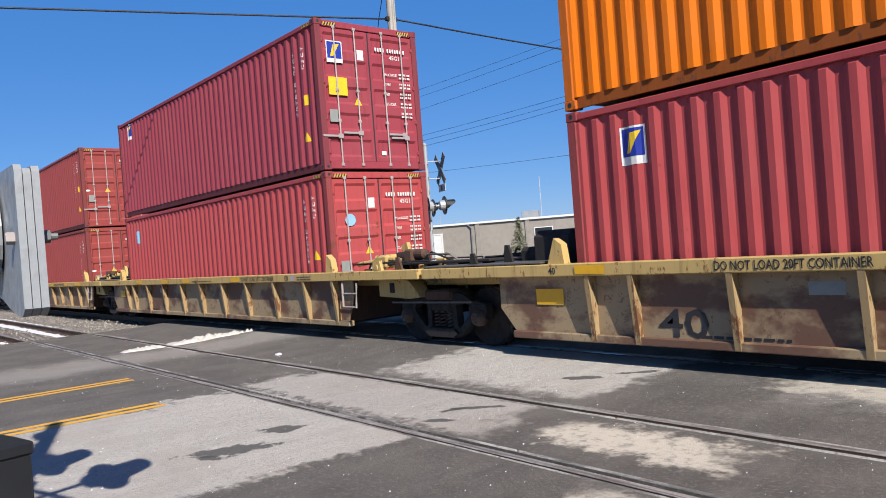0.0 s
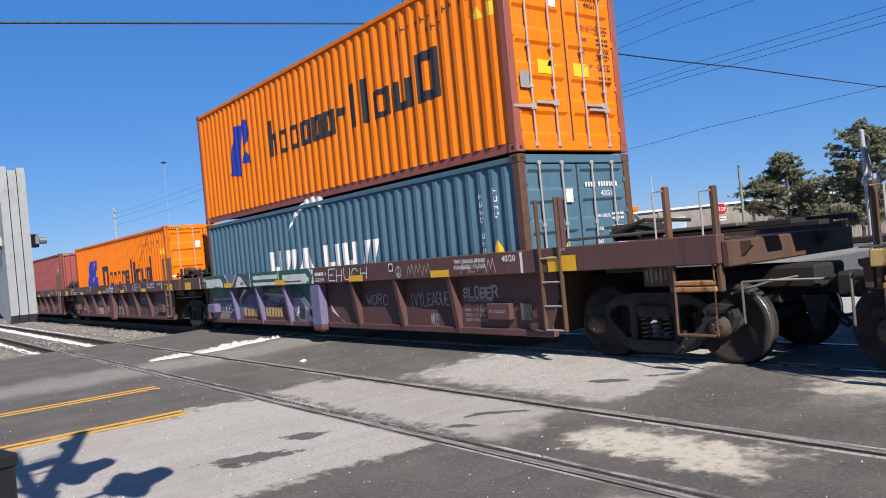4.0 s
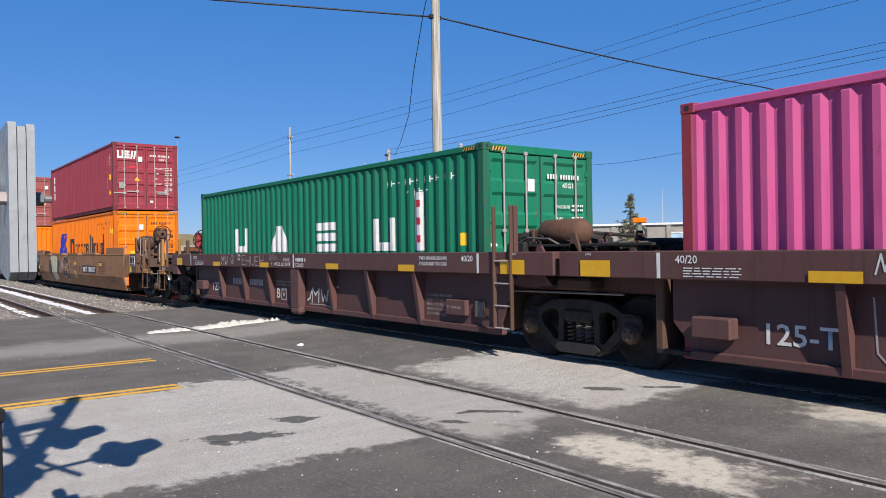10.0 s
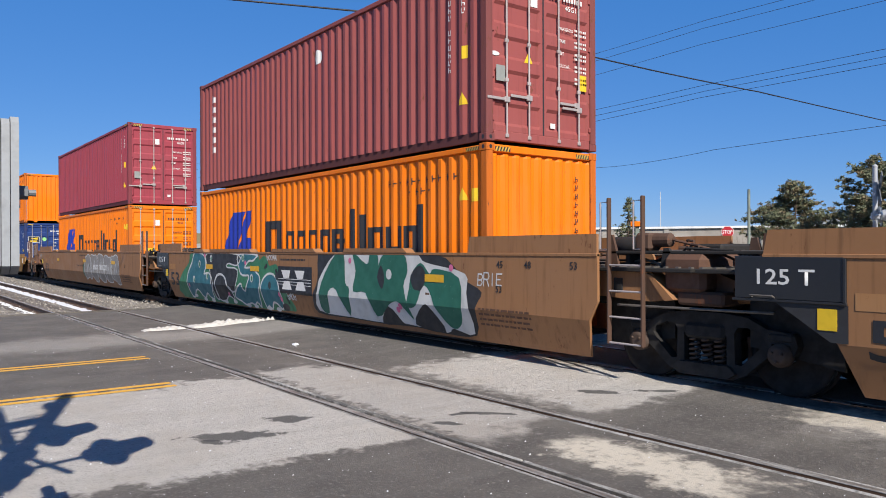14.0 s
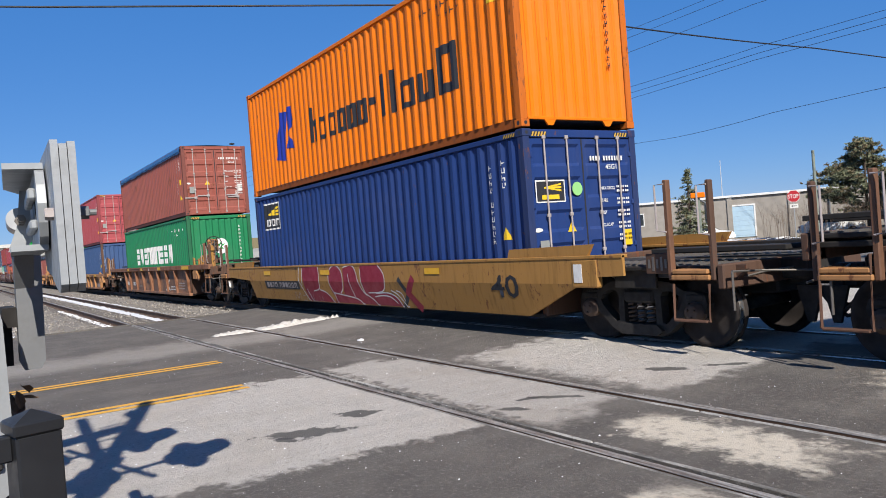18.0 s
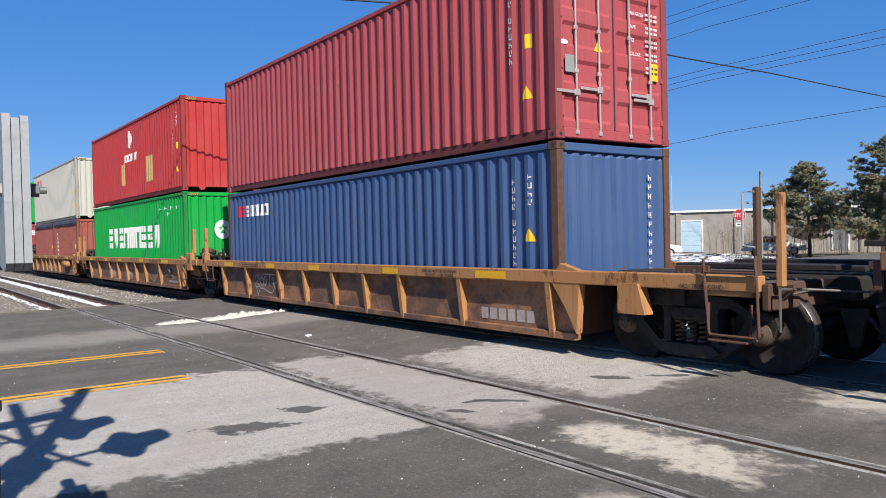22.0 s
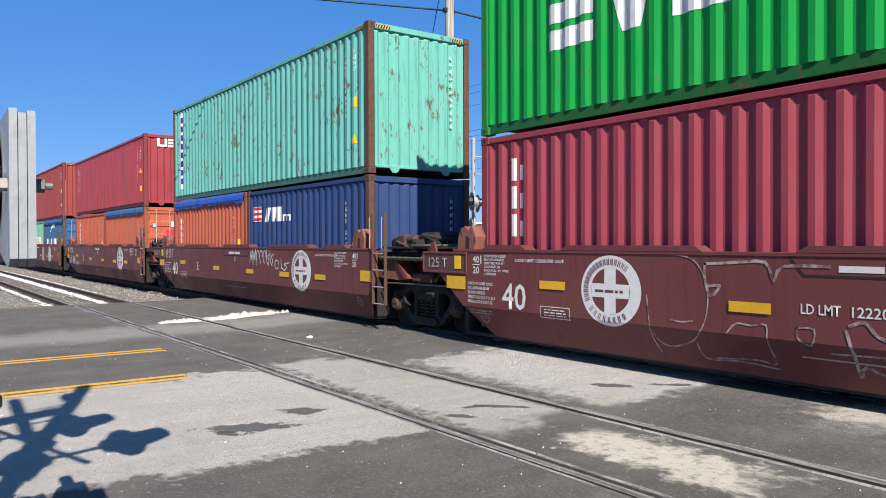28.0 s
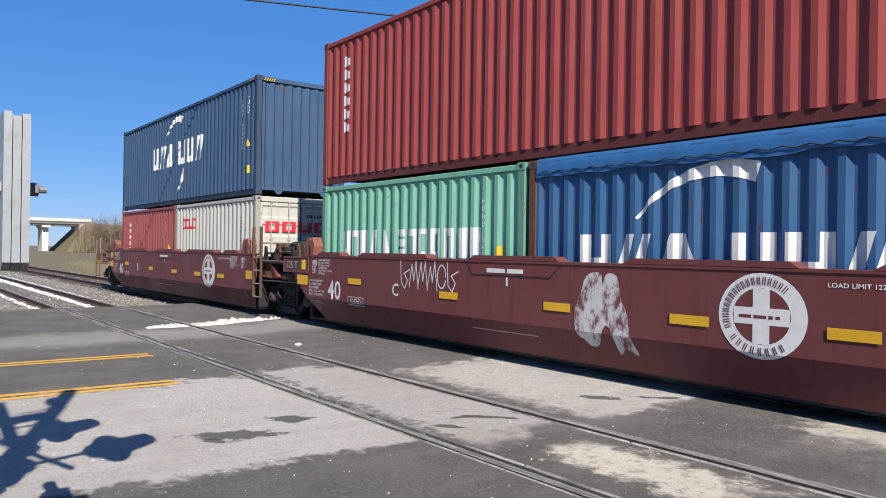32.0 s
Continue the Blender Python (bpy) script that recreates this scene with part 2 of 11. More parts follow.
RED = paint("red_paint", (0.44, 0.072, 0.074), 0.10)
BRICK_RED = paint("brick_red_paint", (0.315, 0.060, 0.054), 0.10)
BROWN_RED = paint("brown_red_paint", (0.325, 0.086, 0.078), 0.12)
OLD_BROWN = paint("old_brown_paint", (0.32, 0.095, 0.07), 0.24, 0.5)
MAROON = paint("maroon_paint", (0.300, 0.045, 0.062), 0.07)
CRIMSON = paint("crimson_paint", (0.335, 0.056, 0.074), 0.08)
RUBY = paint("ruby_red_paint", (0.345, 0.054, 0.066), 0.10, rough=0.42)
SCARLET = paint("scarlet_paint", (0.46, 0.046, 0.044), 0.10)
ORANGE = paint("orange_paint", (0.88, 0.200, 0.004), 0.06, 0.25)
PINK = paint("magenta_paint", (0.63, 0.105, 0.280), 0.05, 0.5)
DEEP_GREEN = paint("deep_green_paint", (0.012, 0.185, 0.100), 0.08)
DULL_GREEN = paint("dull_green_paint", (0.022, 0.215, 0.088), 0.12, 0.4)
GREEN = paint("bright_green_paint", (0.008, 0.34, 0.055), 0.08)
NAVY = paint("navy_paint", (0.018, 0.045, 0.17), 0.08)
BLUE = paint("blue_paint", (0.052, 0.100, 0.225), 0.12)
GREY_BLUE = paint("grey_blue_paint", (0.080, 0.158, 0.218), 0.10, 0.5)
SEA_BLUE = paint("sea_blue_paint", (0.042, 0.120, 0.255), 0.18)
SLATE_BLUE = paint("slate_blue_paint", (0.050, 0.098, 0.178), 0.18)
DARK_BLUE = paint("dark_blue_paint", (0.030, 0.060, 0.17), 0.15)
MINT = paint("mint_paint", (0.155, 0.475, 0.395), 0.27, 0.4, 0.5)
PALE_GREEN = paint("pale_green_paint", (0.20, 0.47, 0.33), 0.14, 0.5)
CREAM = paint("cream_paint", (0.52, 0.505, 0.44), 0.06, 0.3, 0.25)
RUST_ORANGE = paint("rust_orange_paint", (0.50, 0.118, 0.062), 0.16)
CAR_YELLOW = paint("weathered_yellow_car_paint", (0.58, 0.40, 0.150), 0.27, 0.4, 0.6, 0.68)
RIB_BEIGE = paint("weathered_beige_rib_paint", (0.40, 0.275, 0.135), 0.36, 0.5, 0.8, 0.72)
CAR_PATCHY = Nodes("patched_beige_and_brown_side", 0.7)
_p = CAR_PATCHY.noise(CAR_PATCHY.coords(scale=(1, 1, 1.6), vary=True), 0.9, 5, 0.6)
_q = CAR_PATCHY.noise(CAR_PATCHY.coords(vary=True), 14, 5, 0.7)
CAR_PATCHY.colour(CAR_PATCHY.mix(CAR_PATCHY.ramp(_q, 0.56, 0.66, 0, 0.7), CAR_PATCHY.mix(CAR_PATCHY.ramp(_p, 0.43, 0.55), (0.155, 0.080, 0.050), (0.36, 0.262, 0.150)), (0.13, 0.06, 0.035)))
CAR_PATCHY.bump(_q, 0.2, 0.004)
CAR_PATCHY = CAR_PATCHY.mat
RUST_SIDE = Nodes("dark_side_with_rust_blooms", 0.75)
_p = RUST_SIDE.noise(RUST_SIDE.coords(scale=(1, 1, 1.4), vary=True), 1.1, 6, 0.65)
_q = RUST_SIDE.noise(RUST_SIDE.coords(vary=True), 13, 5, 0.7)
RUST_SIDE.colour(RUST_SIDE.mix(RUST_SIDE.ramp(_q, 0.54, 0.66, 0, 0.6), RUST_SIDE.mix(RUST_SIDE.ramp(_p, 0.46, 0.60), (0.150, 0.080, 0.052), (0.31, 0.150, 0.075)), (0.07, 0.036, 0.024)))
RUST_SIDE.bump(_q, 0.2, 0.004)
RUST_SIDE = RUST_SIDE.mat
FADED_SPRAY = Nodes("faded_white_spray_on_maroon", 0.6)
_f = FADED_SPRAY.noise(FADED_SPRAY.coords(scale=(1, 1, 0.6)), 6, 6, 0.75)
FADED_SPRAY.colour(FADED_SPRAY.mix(FADED_SPRAY.ramp(_f, 0.38, 0.56), (0.17, 0.055, 0.05), (0.62, 0.60, 0.58)))
FADED_SPRAY = FADED_SPRAY.mat
CHALK_SPRAY = Nodes("chalky_worn_spray_on_maroon", 0.7)
_f = CHALK_SPRAY.noise(CHALK_SPRAY.coords(), 9, 5, 0.7)
CHALK_SPRAY.colour(CHALK_SPRAY.mix(CHALK_SPRAY.ramp(_f, 0.34, 0.62), (0.15, 0.055, 0.05), (0.46, 0.36, 0.33)))
CHALK_SPRAY = CHALK_SPRAY.mat
SILVER_SPRAY = flat("faded_silver_spray_paint", (0.28, 0.25, 0.22), 0.55, 0.1, 0.5, 4, 0.02)
PINK_SPRAY = flat("pink_spray_paint", (0.70, 0.16, 0.30), 0.6, 0, 0.3, 5, 0.02)
CAR_BROWN = paint("dark_brown_car_paint", (0.120, 0.059, 0.054), 0.16, 0.5, 0.4, 0.6)
GUIDE_RUST = paint("scraped_guide_paint", (0.26, 0.095, 0.07), 0.30, 0.5, 0.7, 0.7, (0.03, 0.02, 0.018))
CAR_END = paint("dark_rusty_end_steel", (0.105, 0.060, 0.042), 0.25, 0.4, 0.5, 0.75)
CAR_TAN = paint("tan_car_paint", (0.33, 0.163, 0.074), 0.16, 0.4, 0.6, 0.6)
CAR_OCHRE = paint("ochre_car_paint", (0.40, 0.205, 0.055), 0.24, 0.4, 0.6, 0.6)
CAR_RUST = paint("rusty_orange_car_paint", (0.44, 0.215, 0.085), 0.30, 0.5, 0.7, 0.65)
CAR_RUSTBROWN = paint("rusty_brown_car_paint", (0.27, 0.125, 0.068), 0.36, 0.5, 0.7, 0.65)
CAR_MAROON = paint("maroon_car_paint", (0.170, 0.051, 0.047), 0.08, 0.4, 0.4, 0.5)
# wheel brown darkened: the shade under the cars is put into the colour
WHEEL_STEEL = flat("shade_dark_brown_wheel_steel", (0.028, 0.021, 0.018), 0.88, 0.0, 0.4)
BEARING = flat("greasy_brown_bearing", (0.085, 0.055, 0.04), 0.7, 0.2, 0.4)
RUST_POST = flat("orange_rust_post", (0.155, 0.072, 0.038), 0.75, 0.0, 0.5)
RED_GEAR = flat("faded_red_gear_paint", (0.36, 0.035, 0.035), 0.6, 0.0, 0.4)
RUSTY = flat("rusty_steel", (0.13, 0.066, 0.042), 0.8, 0.2, 0.5)
# near black for grease and, on the trucks, for the shade round them
DARK_STEEL = flat("dark_greasy_steel", (0.019, 0.0165, 0.015), 0.82, 0.0, 0.4)
GREY_STEEL = flat("worn_grey_steel", (0.20, 0.18, 0.16), 0.55, 0.6, 0.4)
BRIGHT_STEEL = flat("polished_rail_steel", (0.50, 0.48, 0.45), 0.32, 0.9, 0.3)
HAZARD_YELLOW = flat("dull_yellow_stripe", (0.62, 0.36, 0.05), 0.6, 0, 0.35, 30, 0.02)
DULL_HEAD = Nodes("dull_rail_head", 0.55, 0.2)
_h = DULL_HEAD.noise(DULL_HEAD.coords(scale=(0.5, 9, 1)), 2.2, 6, 0.7)
_i = DULL_HEAD.noise(DULL_HEAD.coords(), 22, 5, 0.7)
DULL_HEAD.colour(DULL_HEAD.mix(DULL_HEAD.ramp(_i, 0.46, 0.64, 0, 0.75), DULL_HEAD.mix(DULL_HEAD.ramp(_h, 0.38, 0.62), (0.15, 0.13, 0.115), (0.52, 0.50, 0.475)), (0.22, 0.20, 0.18)))
DULL_HEAD.bump(_i, 0.5, 0.006)
DULL_HEAD = DULL_HEAD.mat
RAIL_RUST = flat("brown_rail_steel", (0.12, 0.07, 0.045), 0.75, 0.3, 0.4)
GALV = flat("galvanised_steel", (0.36, 0.375, 0.385), 0.5, 0.35, 0.3, 14)
GALV_DARK = flat("grey_cast_iron", (0.20, 0.205, 0.21), 0.55, 0.25, 0.3, 14)
SILVER = flat("light_grey_rods", (0.46, 0.40, 0.38), 0.5, 0.2, 0.4)
BLACK = flat("black_powder_coat", (0.018, 0.019, 0.022), 0.38, 0.0, 0.2)
RUBBER = flat("black_rubber", (0.022, 0.021, 0.02), 0.85)
WHITE = flat("white_marking", (0.78, 0.76, 0.72), 0.6, 0, 0.25, 12, 0.02)
DIM_WHITE = flat("faded_white_marking", (0.42, 0.36, 0.33), 0.7, 0, 0.5, 12, 0.02)
YELLOW_TAPE = flat("yellow_reflective_tape", (0.80, 0.43, 0.015), 0.45, 0, 0.2, 12, 0.02)
YELLOW = flat("yellow_label", (0.85, 0.55, 0.02), 0.5, 0, 0.2, 12, 0.02)
BLUE_MARK = flat("blue_marking", (0.015, 0.035, 0.33), 0.55, 0, 0.15, 12, 0.02)
LIGHT_BLUE = flat("light_blue_marking", (0.28, 0.52, 0.70), 0.55, 0, 0.15, 12, 0.02)
BLACK_MARK = flat("black_marking", (0.022, 0.022, 0.026), 0.6, 0, 0.2, 12, 0.02)
RED_MARK = flat("red_marking", (0.62, 0.02, 0.04), 0.55, 0, 0.15, 12, 0.02)
GREY_MARK = flat("grey_label", (0.28, 0.29, 0.27), 0.6, 0, 0.2, 12, 0.02)
TAN_MARK = flat("tan_board_patch", (0.52, 0.36, 0.14), 0.7, 0, 0.3, 12, 0.02)
TEAL_SPRAY = flat("teal_spray_paint", (0.032, 0.165, 0.20), 0.55, 0, 0.45, 5, 0.02)
GREEN_SPRAY = flat("green_spray_paint", (0.018, 0.115, 0.062), 0.55, 0, 0.45, 5, 0.02)
LILAC_SPRAY = flat("lilac_spray_paint", (0.165, 0.148, 0.255), 0.55, 0, 0.45, 5, 0.02)
VIOLET_SPRAY = flat("violet_spray_paint", (0.10, 0.085, 0.17), 0.55, 0, 0.45, 5, 0.02)
WINE_SPRAY = flat("wine_red_spray_paint", (0.27, 0.012, 0.03), 0.55, 0, 0.35, 5, 0.02)
CREAM_SPRAY = flat("cream_spray_paint", (0.66, 0.62, 0.42), 0.6, 0, 0.25, 5, 0.02)
BLACK_SPRAY = flat("black_spray_paint", (0.03, 0.03, 0.032), 0.6, 0, 0.4, 5, 0.02)
LEAF_SPRAY = flat("leaf_green_spray_paint", (0.045, 0.20, 0.095), 0.6, 0, 0.45, 5, 0.02)
DEEP_SPRAY = flat("bottle_green_spray_paint", (0.022, 0.135, 0.088), 0.6, 0, 0.5, 4, 0.02)
SOOT_SPRAY = flat("sooty_brown_spray_paint", (0.085, 0.055, 0.038), 0.7, 0, 0.6, 3, 0.02)
WHITE_SPRAY = flat("white_spray_paint", (0.66, 0.65, 0.62), 0.6, 0, 0.45, 5, 0.02)
BLUE_TARP = flat("blue_tarpaulin", (0.035, 0.14, 0.34), 0.45, 0, 0.4, 3, 0.3)
BRIGHT_TARP = flat("bright_blue_tarpaulin", (0.02, 0.10, 0.50), 0.42, 0, 0.4, 3, 0.3)
BLACK_TARP = flat("dark_grey_tarpaulin", (0.05, 0.055, 0.065), 0.5, 0, 0.4, 3, 0.3)
WOOD_POLE = Nodes("weathered_pole_wood", 0.85)
_w = WOOD_POLE.noise(WOOD_POLE.coords(scale=(14, 14, 0.5)), 1.4, 6)
WOOD_POLE.colour(WOOD_POLE.mix(WOOD_POLE.ramp(_w, 0.35, 0.7), (0.30, 0.265, 0.225), (0.60, 0.565, 0.51)))
WOOD_POLE.bump(_w, 0.5, 0.01)
WOOD_POLE = WOOD_POLE.mat
TIE_WOOD = flat("creosoted_tie_wood", (0.055, 0.042, 0.034), 0.9, 0, 0.5, 9, 0.5)
CONCRETE = flat("grey_concrete", (0.36, 0.35, 0.33), 0.85, 0, 0.3, 5, 0.3)
PALE_CONCRETE = flat("pale_bridge_concrete", (0.62, 0.60, 0.56), 0.85, 0, 0.3, 2, 0.2)
BEIGE_WALL = flat("grey_beige_block_wall", (0.32, 0.29, 0.255), 0.85, 0, 0.3, 2, 0.2)
SNOW = flat("dirty_snow", (0.80, 0.80, 0.82), 0.75, 0, 0.25, 7, 0.9)
SANDY_SNOW = flat("sandy_snow_bank", (0.60, 0.57, 0.53), 0.85, 0, 0.5, 9, 0.9)
BARK = flat("brown_bark", (0.10, 0.07, 0.05), 0.9, 0, 0.4, 12, 0.6)
NEEDLES = flat("dark_pine_needles", (0.185, 0.20, 0.115), 0.8, 0, 0.5, 1.2, 0.1)
DRY_NEEDLES = flat("browned_pine_needles", (0.21, 0.165, 0.090), 0.8, 0, 0.5, 1.2, 0.1)
BRUSH = flat("bare_winter_brush", (0.19, 0.135, 0.095), 0.9, 0, 0.4, 0.6, 0.1)
STONE = Nodes("grey_ballast_stone", 0.9)
_g = STONE.nt.nodes.new("ShaderNodeNewGeometry")
STONE.colour(STONE.mix(_g.outputs["Random Per Island"], (0.16, 0.145, 0.125), (0.44, 0.40, 0.35)))
STONE = STONE.mat
GALV_PLATE = flat("mottled_galvanised_plate", (0.37, 0.385, 0.395), 0.5, 0.25, 0.45, 26, 0.3)
SILVER_PAINT = flat("silver_painted_steel", (0.50, 0.51, 0.52), 0.45, 0.3, 0.2, 9)
WIRE_BLACK = flat("black_cable_sheath", (0.02, 0.02, 0.024), 0.6)
DRY_LEAF = flat("dry_brown_leaf", (0.16, 0.10, 0.06), 0.8, 0, 0.5, 30)
DRY_WEED = flat("dry_pale_weed", (0.34, 0.26, 0.15), 0.9, 0, 0.4, 3)
GREEN_POST = flat("grey_green_post", (0.22, 0.25, 0.21), 0.7)
STOP_RED = flat("red_sign_sheet", (0.50, 0.02, 0.03), 0.45, 0, 0.1)
WHITE_TRIM = flat("white_painted_metal", (0.78, 0.78, 0.76), 0.5, 0, 0.15, 3)
PALE_BLUE = flat("pale_blue_door", (0.42, 0.58, 0.70), 0.6, 0, 0.2, 3)
DARK_GLASS = flat("dark_window_glass", (0.03, 0.035, 0.04), 0.08, 0, 0.1)
CAR_DARK = flat("dark_car_paint", (0.03, 0.035, 0.05), 0.25, 0, 0.1)
GLASS_LENS = flat("dark_red_lens", (0.20, 0.01, 0.01), 0.15, 0, 0.1)
SIGN_GREEN = flat("green_sign_sheet", (0.01, 0.17, 0.09), 0.5, 0, 0.1)


def ground_material(name, base, other, scale, bump):
    n = Nodes(name, 0.95)
    a = n.noise(n.coords("Object"), scale, 6, 0.65)
    b = n.noise(n.coords("Object"), scale * 0.06, 4)
    c = n.mix(n.ramp(a, 0.35, 0.68), base, other)
    n.colour(n.mix(n.ramp(b, 0.45, 0.65, 0, 0.5), c, shade(base, 0.7)))
    n.bump(a, bump, 0.03)
    return n.mat


BALLAST_BED = ground_material("ballast_bed", (0.33, 0.295, 0.255), (0.16, 0.14, 0.12), 16, 0.9)
GRASS = ground_material("winter_grass", (0.22, 0.175, 0.095), (0.13, 0.115, 0.06), 5, 0.6)

# asphalt: dark, with pale worn lanes along the road, wet stains and a sandy patch
STAINS = [  # x, y, half length, half width, turn in degrees: dark wet spots
    (-6.83, 3.31, 0.22, 0.15, 60), (-6.50, 2.62, 0.40, 0.17, 68), (-6.40, 2.40, 0.16, 0.08, 30), (-5.73, 4.40, 0.18, 0.07, 40), (-5.78, 5.02, 0.30, 0.07, 45),
    (-5.95, 4.80, 0.15, 0.05, 80), (-5.71, 6.62, 0.24, 0.09, 30), (-5.30, 7.06, 0.22, 0.08, 40)]


def asphalt_material():
    n = Nodes("worn_asphalt", 0.9, albedo_scale=0.95)
    co = n.coords("Object")
    grit = n.noise(co, 90, 3, 0.7)
    wob = n.noise(co, 1.3, 5, 0.6)
    wob2 = n.noise(co, 5.0, 5, 0.65)
    sep = n.nt.nodes.new("ShaderNodeSeparateXYZ")
    n.link(co, sep.inputs[0])
    # edges of the worn lanes wander
    x = n.math("ADD", sep.outputs[0], n.math("ADD", n.math("MULTIPLY", n.math("SUBTRACT", wob, 0.5), 1.6), n.math("MULTIPLY", n.math("SUBTRACT", wob2, 0.5), 0.7)))
    y = n.math("ADD", sep.outputs[1], n.math("MULTIPLY", n.math("SUBTRACT", wob2, 0.5), 1.0))

    def band(v, a, b, soft):
        return n.math("MULTIPLY", n.ramp(v, a - soft, a + soft), n.ramp(v, b - soft, b + soft, 1, 0))

    near = n.math("MULTIPLY", band(x, -9.35, -5.5, 0.11), n.ramp(y, 3.95, 4.15, 1, 0))
    mid = n.math("MULTIPLY", n.math("MULTIPLY", band(x, -9.7, -5.15, 0.22), band(y, 4.2, 5.45, 0.12)), 0.85)
    far = n.math("MULTIPLY", band(x, -8.6, -5.02, 0.2), n.ramp(y, 5.6, 6.1))
    lane = n.math("MAXIMUM", near, n.math("MAXIMUM", mid, far))
    lane = n.math("MAXIMUM", lane, n.math("MULTIPLY", band(x, -15.6, -13.8, 0.5), 0.42))
    lane = n.math("MAXIMUM", lane, n.math("MULTIPLY", n.math("MULTIPLY", band(x, -3.4, -1.6, 0.2), band(y, 6.7, 7.5, 0.3)), 0.4))
    sand = n.math("MULTIPLY", band(x, -4.45, -2.85, 0.2), band(y, 4.5, 5.15, 0.12))
    sand = n.math("MAXIMUM", sand, n.math("MULTIPLY", band(x, -3.2, -1.9, 0.2), band(y, 3.15, 3.75, 0.15)))
    sand = n.math("MAXIMUM", sand, n.math("MULTIPLY", band(x, -3.75, -2.4, 0.2), n.math("MULTIPLY", band(y, 6.95, 7.65, 0.15), 0.8)))
    patchy = n.ramp(wob2, 0.25, 0.55, 0.86, 1.0)
    track = n.noise(n.coords("Object", (5.0, 0.45, 1)), 1.0, 6, 0.65)       # streaks along the traffic
    crumb = n.noise(co, 26, 6, 0.85)
    dark = n.mix(n.ramp(wob, 0.35, 0.7), (0.100, 0.089, 0.080), (0.150, 0.134, 0.118))
    dark = n.mix(n.ramp(track, 0.45, 0.75, 0, 0.30), dark, (0.200, 0.184, 0.166))
    dark = n.mix(n.ramp(crumb, 0.50, 0.66, 0, 0.75), dark, (0.26, 0.240, 0.216))
    dark = n.mix(n.ramp(grit, 0.30, 0.48, 0.75, 0), dark, (0.045, 0.040, 0.036))
    pale = n.mix(n.ramp(track, 0.2, 0.8), (0.475, 0.442, 0.402), (0.58, 0.540, 0.492))
    pale = n.mix(n.ramp(crumb, 0.36, 0.50, 0.8, 0), pale, (0.27, 0.246, 0.212))
    pale = n.mix(n.ramp(n.noise(co, 0.8, 3), 0.45, 0.65, 0, 0.55), pale, (0.46, 0.41, 0.352))
    pale = n.mix(n.ramp(grit, 0.30, 0.50, 0.6, 0), pale, (0.17, 0.16, 0.145))
    c = n.mix(n.math("MULTIPLY", lane, patchy), dark, pale)
    c = n.mix(n.math("MULTIPLY", sand, n.ramp(n.noise(co, 9, 5, 0.7), 0.32, 0.52, 0.45, 1)), c, (0.64, 0.575, 0.475))
    for sx, sy, la, lb, turn in STAINS:
        mp = n.nt.nodes.new("ShaderNodeMapping")
        mp.vector_type = "TEXTURE"
        mp.inputs["Location"].default_value, mp.inputs["Rotation"].default_value, mp.inputs["Scale"].default_value = (sx, sy, 0), (0, 0, radians(turn)), (la, lb, 1)
        n.link(co, mp.inputs[0])
        ln = n.nt.nodes.new("ShaderNodeVectorMath")
        ln.operation = "LENGTH"
        n.link(mp.outputs[0], ln.inputs[0])
        d = n.math("ADD", ln.outputs["Value"], n.math("MULTIPLY", n.math("SUBTRACT", wob2, 0.5), 2.6))
        c = n.mix(n.ramp(d, 0.75, 1.05, 0.85, 0), c, (0.058, 0.056, 0.054))
    # salt and glass crumbs
    spark = n.nt.nodes.new("ShaderNodeTexVoronoi")
    spark.inputs["Scale"].default_value = 9.0
    n.link(co, spark.inputs["Vector"])
    c = n.mix(n.ramp(spark.outputs["Distance"], 0.03, 0.06, 0.8, 0), c, (0.62, 0.60, 0.57))
    n.colour(c)
    n.bump(n.math("ADD", grit, crumb), 0.8, 0.014)
    return n.mat


ASPHALT = asphalt_material()
STRIP = Nodes("worn_crossing_strip", 0.85)
_h = STRIP.noise(STRIP.coords(scale=(0.6, 6, 1)), 1.7, 6, 0.72)
_i = STRIP.noise(STRIP.coords(), 30, 5, 0.75)
STRIP.colour(STRIP.mix(STRIP.ramp(_i, 0.48, 0.66, 0, 0.8), STRIP.mix(STRIP.ramp(_h, 0.40, 0.60), (0.12, 0.11, 0.10), (0.48, 0.455, 0.42)), (0.17, 0.158, 0.145)))
STRIP.bump(_i, 0.9, 0.012)
STRIP = STRIP.mat
ROAD_YELLOW = Nodes("worn_yellow_road_paint", 0.75)
_a = ROAD_YELLOW.noise(ROAD_YELLOW.coords(), 26, 5, 0.7)
ROAD_YELLOW.colour(ROAD_YELLOW.mix(ROAD_YELLOW.ramp(_a, 0.60, 0.72, 0, 0.9), (0.80, 0.43, 0.06), (0.30, 0.22, 0.10)))
ROAD_YELLOW = ROAD_YELLOW.mat


# ---------- ground, road, tracks ----------
def structure(name, bm, material, label, category="ground", smooth=False):
    return tagged(part(name, bm, material, None, "", smooth), label, category, "", "structure")


b = Build()
ring = [60, 160, 500, 1600, 4000]
b.add([(-ring[0], -ring[0], 0), (ring[0], -ring[0], 0), (ring[0], ring[0], 0), (-ring[0], ring[0], 0)], [(0, 1, 2, 3)])
for r0, r1 in zip(ring, ring[1:]):
    q = lambda r: [(-r, -r, 0), (r, -r, 0), (r, r, 0), (-r, r, 0)]
    b.add(q(r0) + q(r1), [(i, (i + 1) % 4, 4 + (i + 1) % 4, 4 + i) for i in range(4)])
ground = structure("ground", b, GRASS, "flat brown winter grass reaching to the horizon")
ground.location = (-10, 5, -0.32)

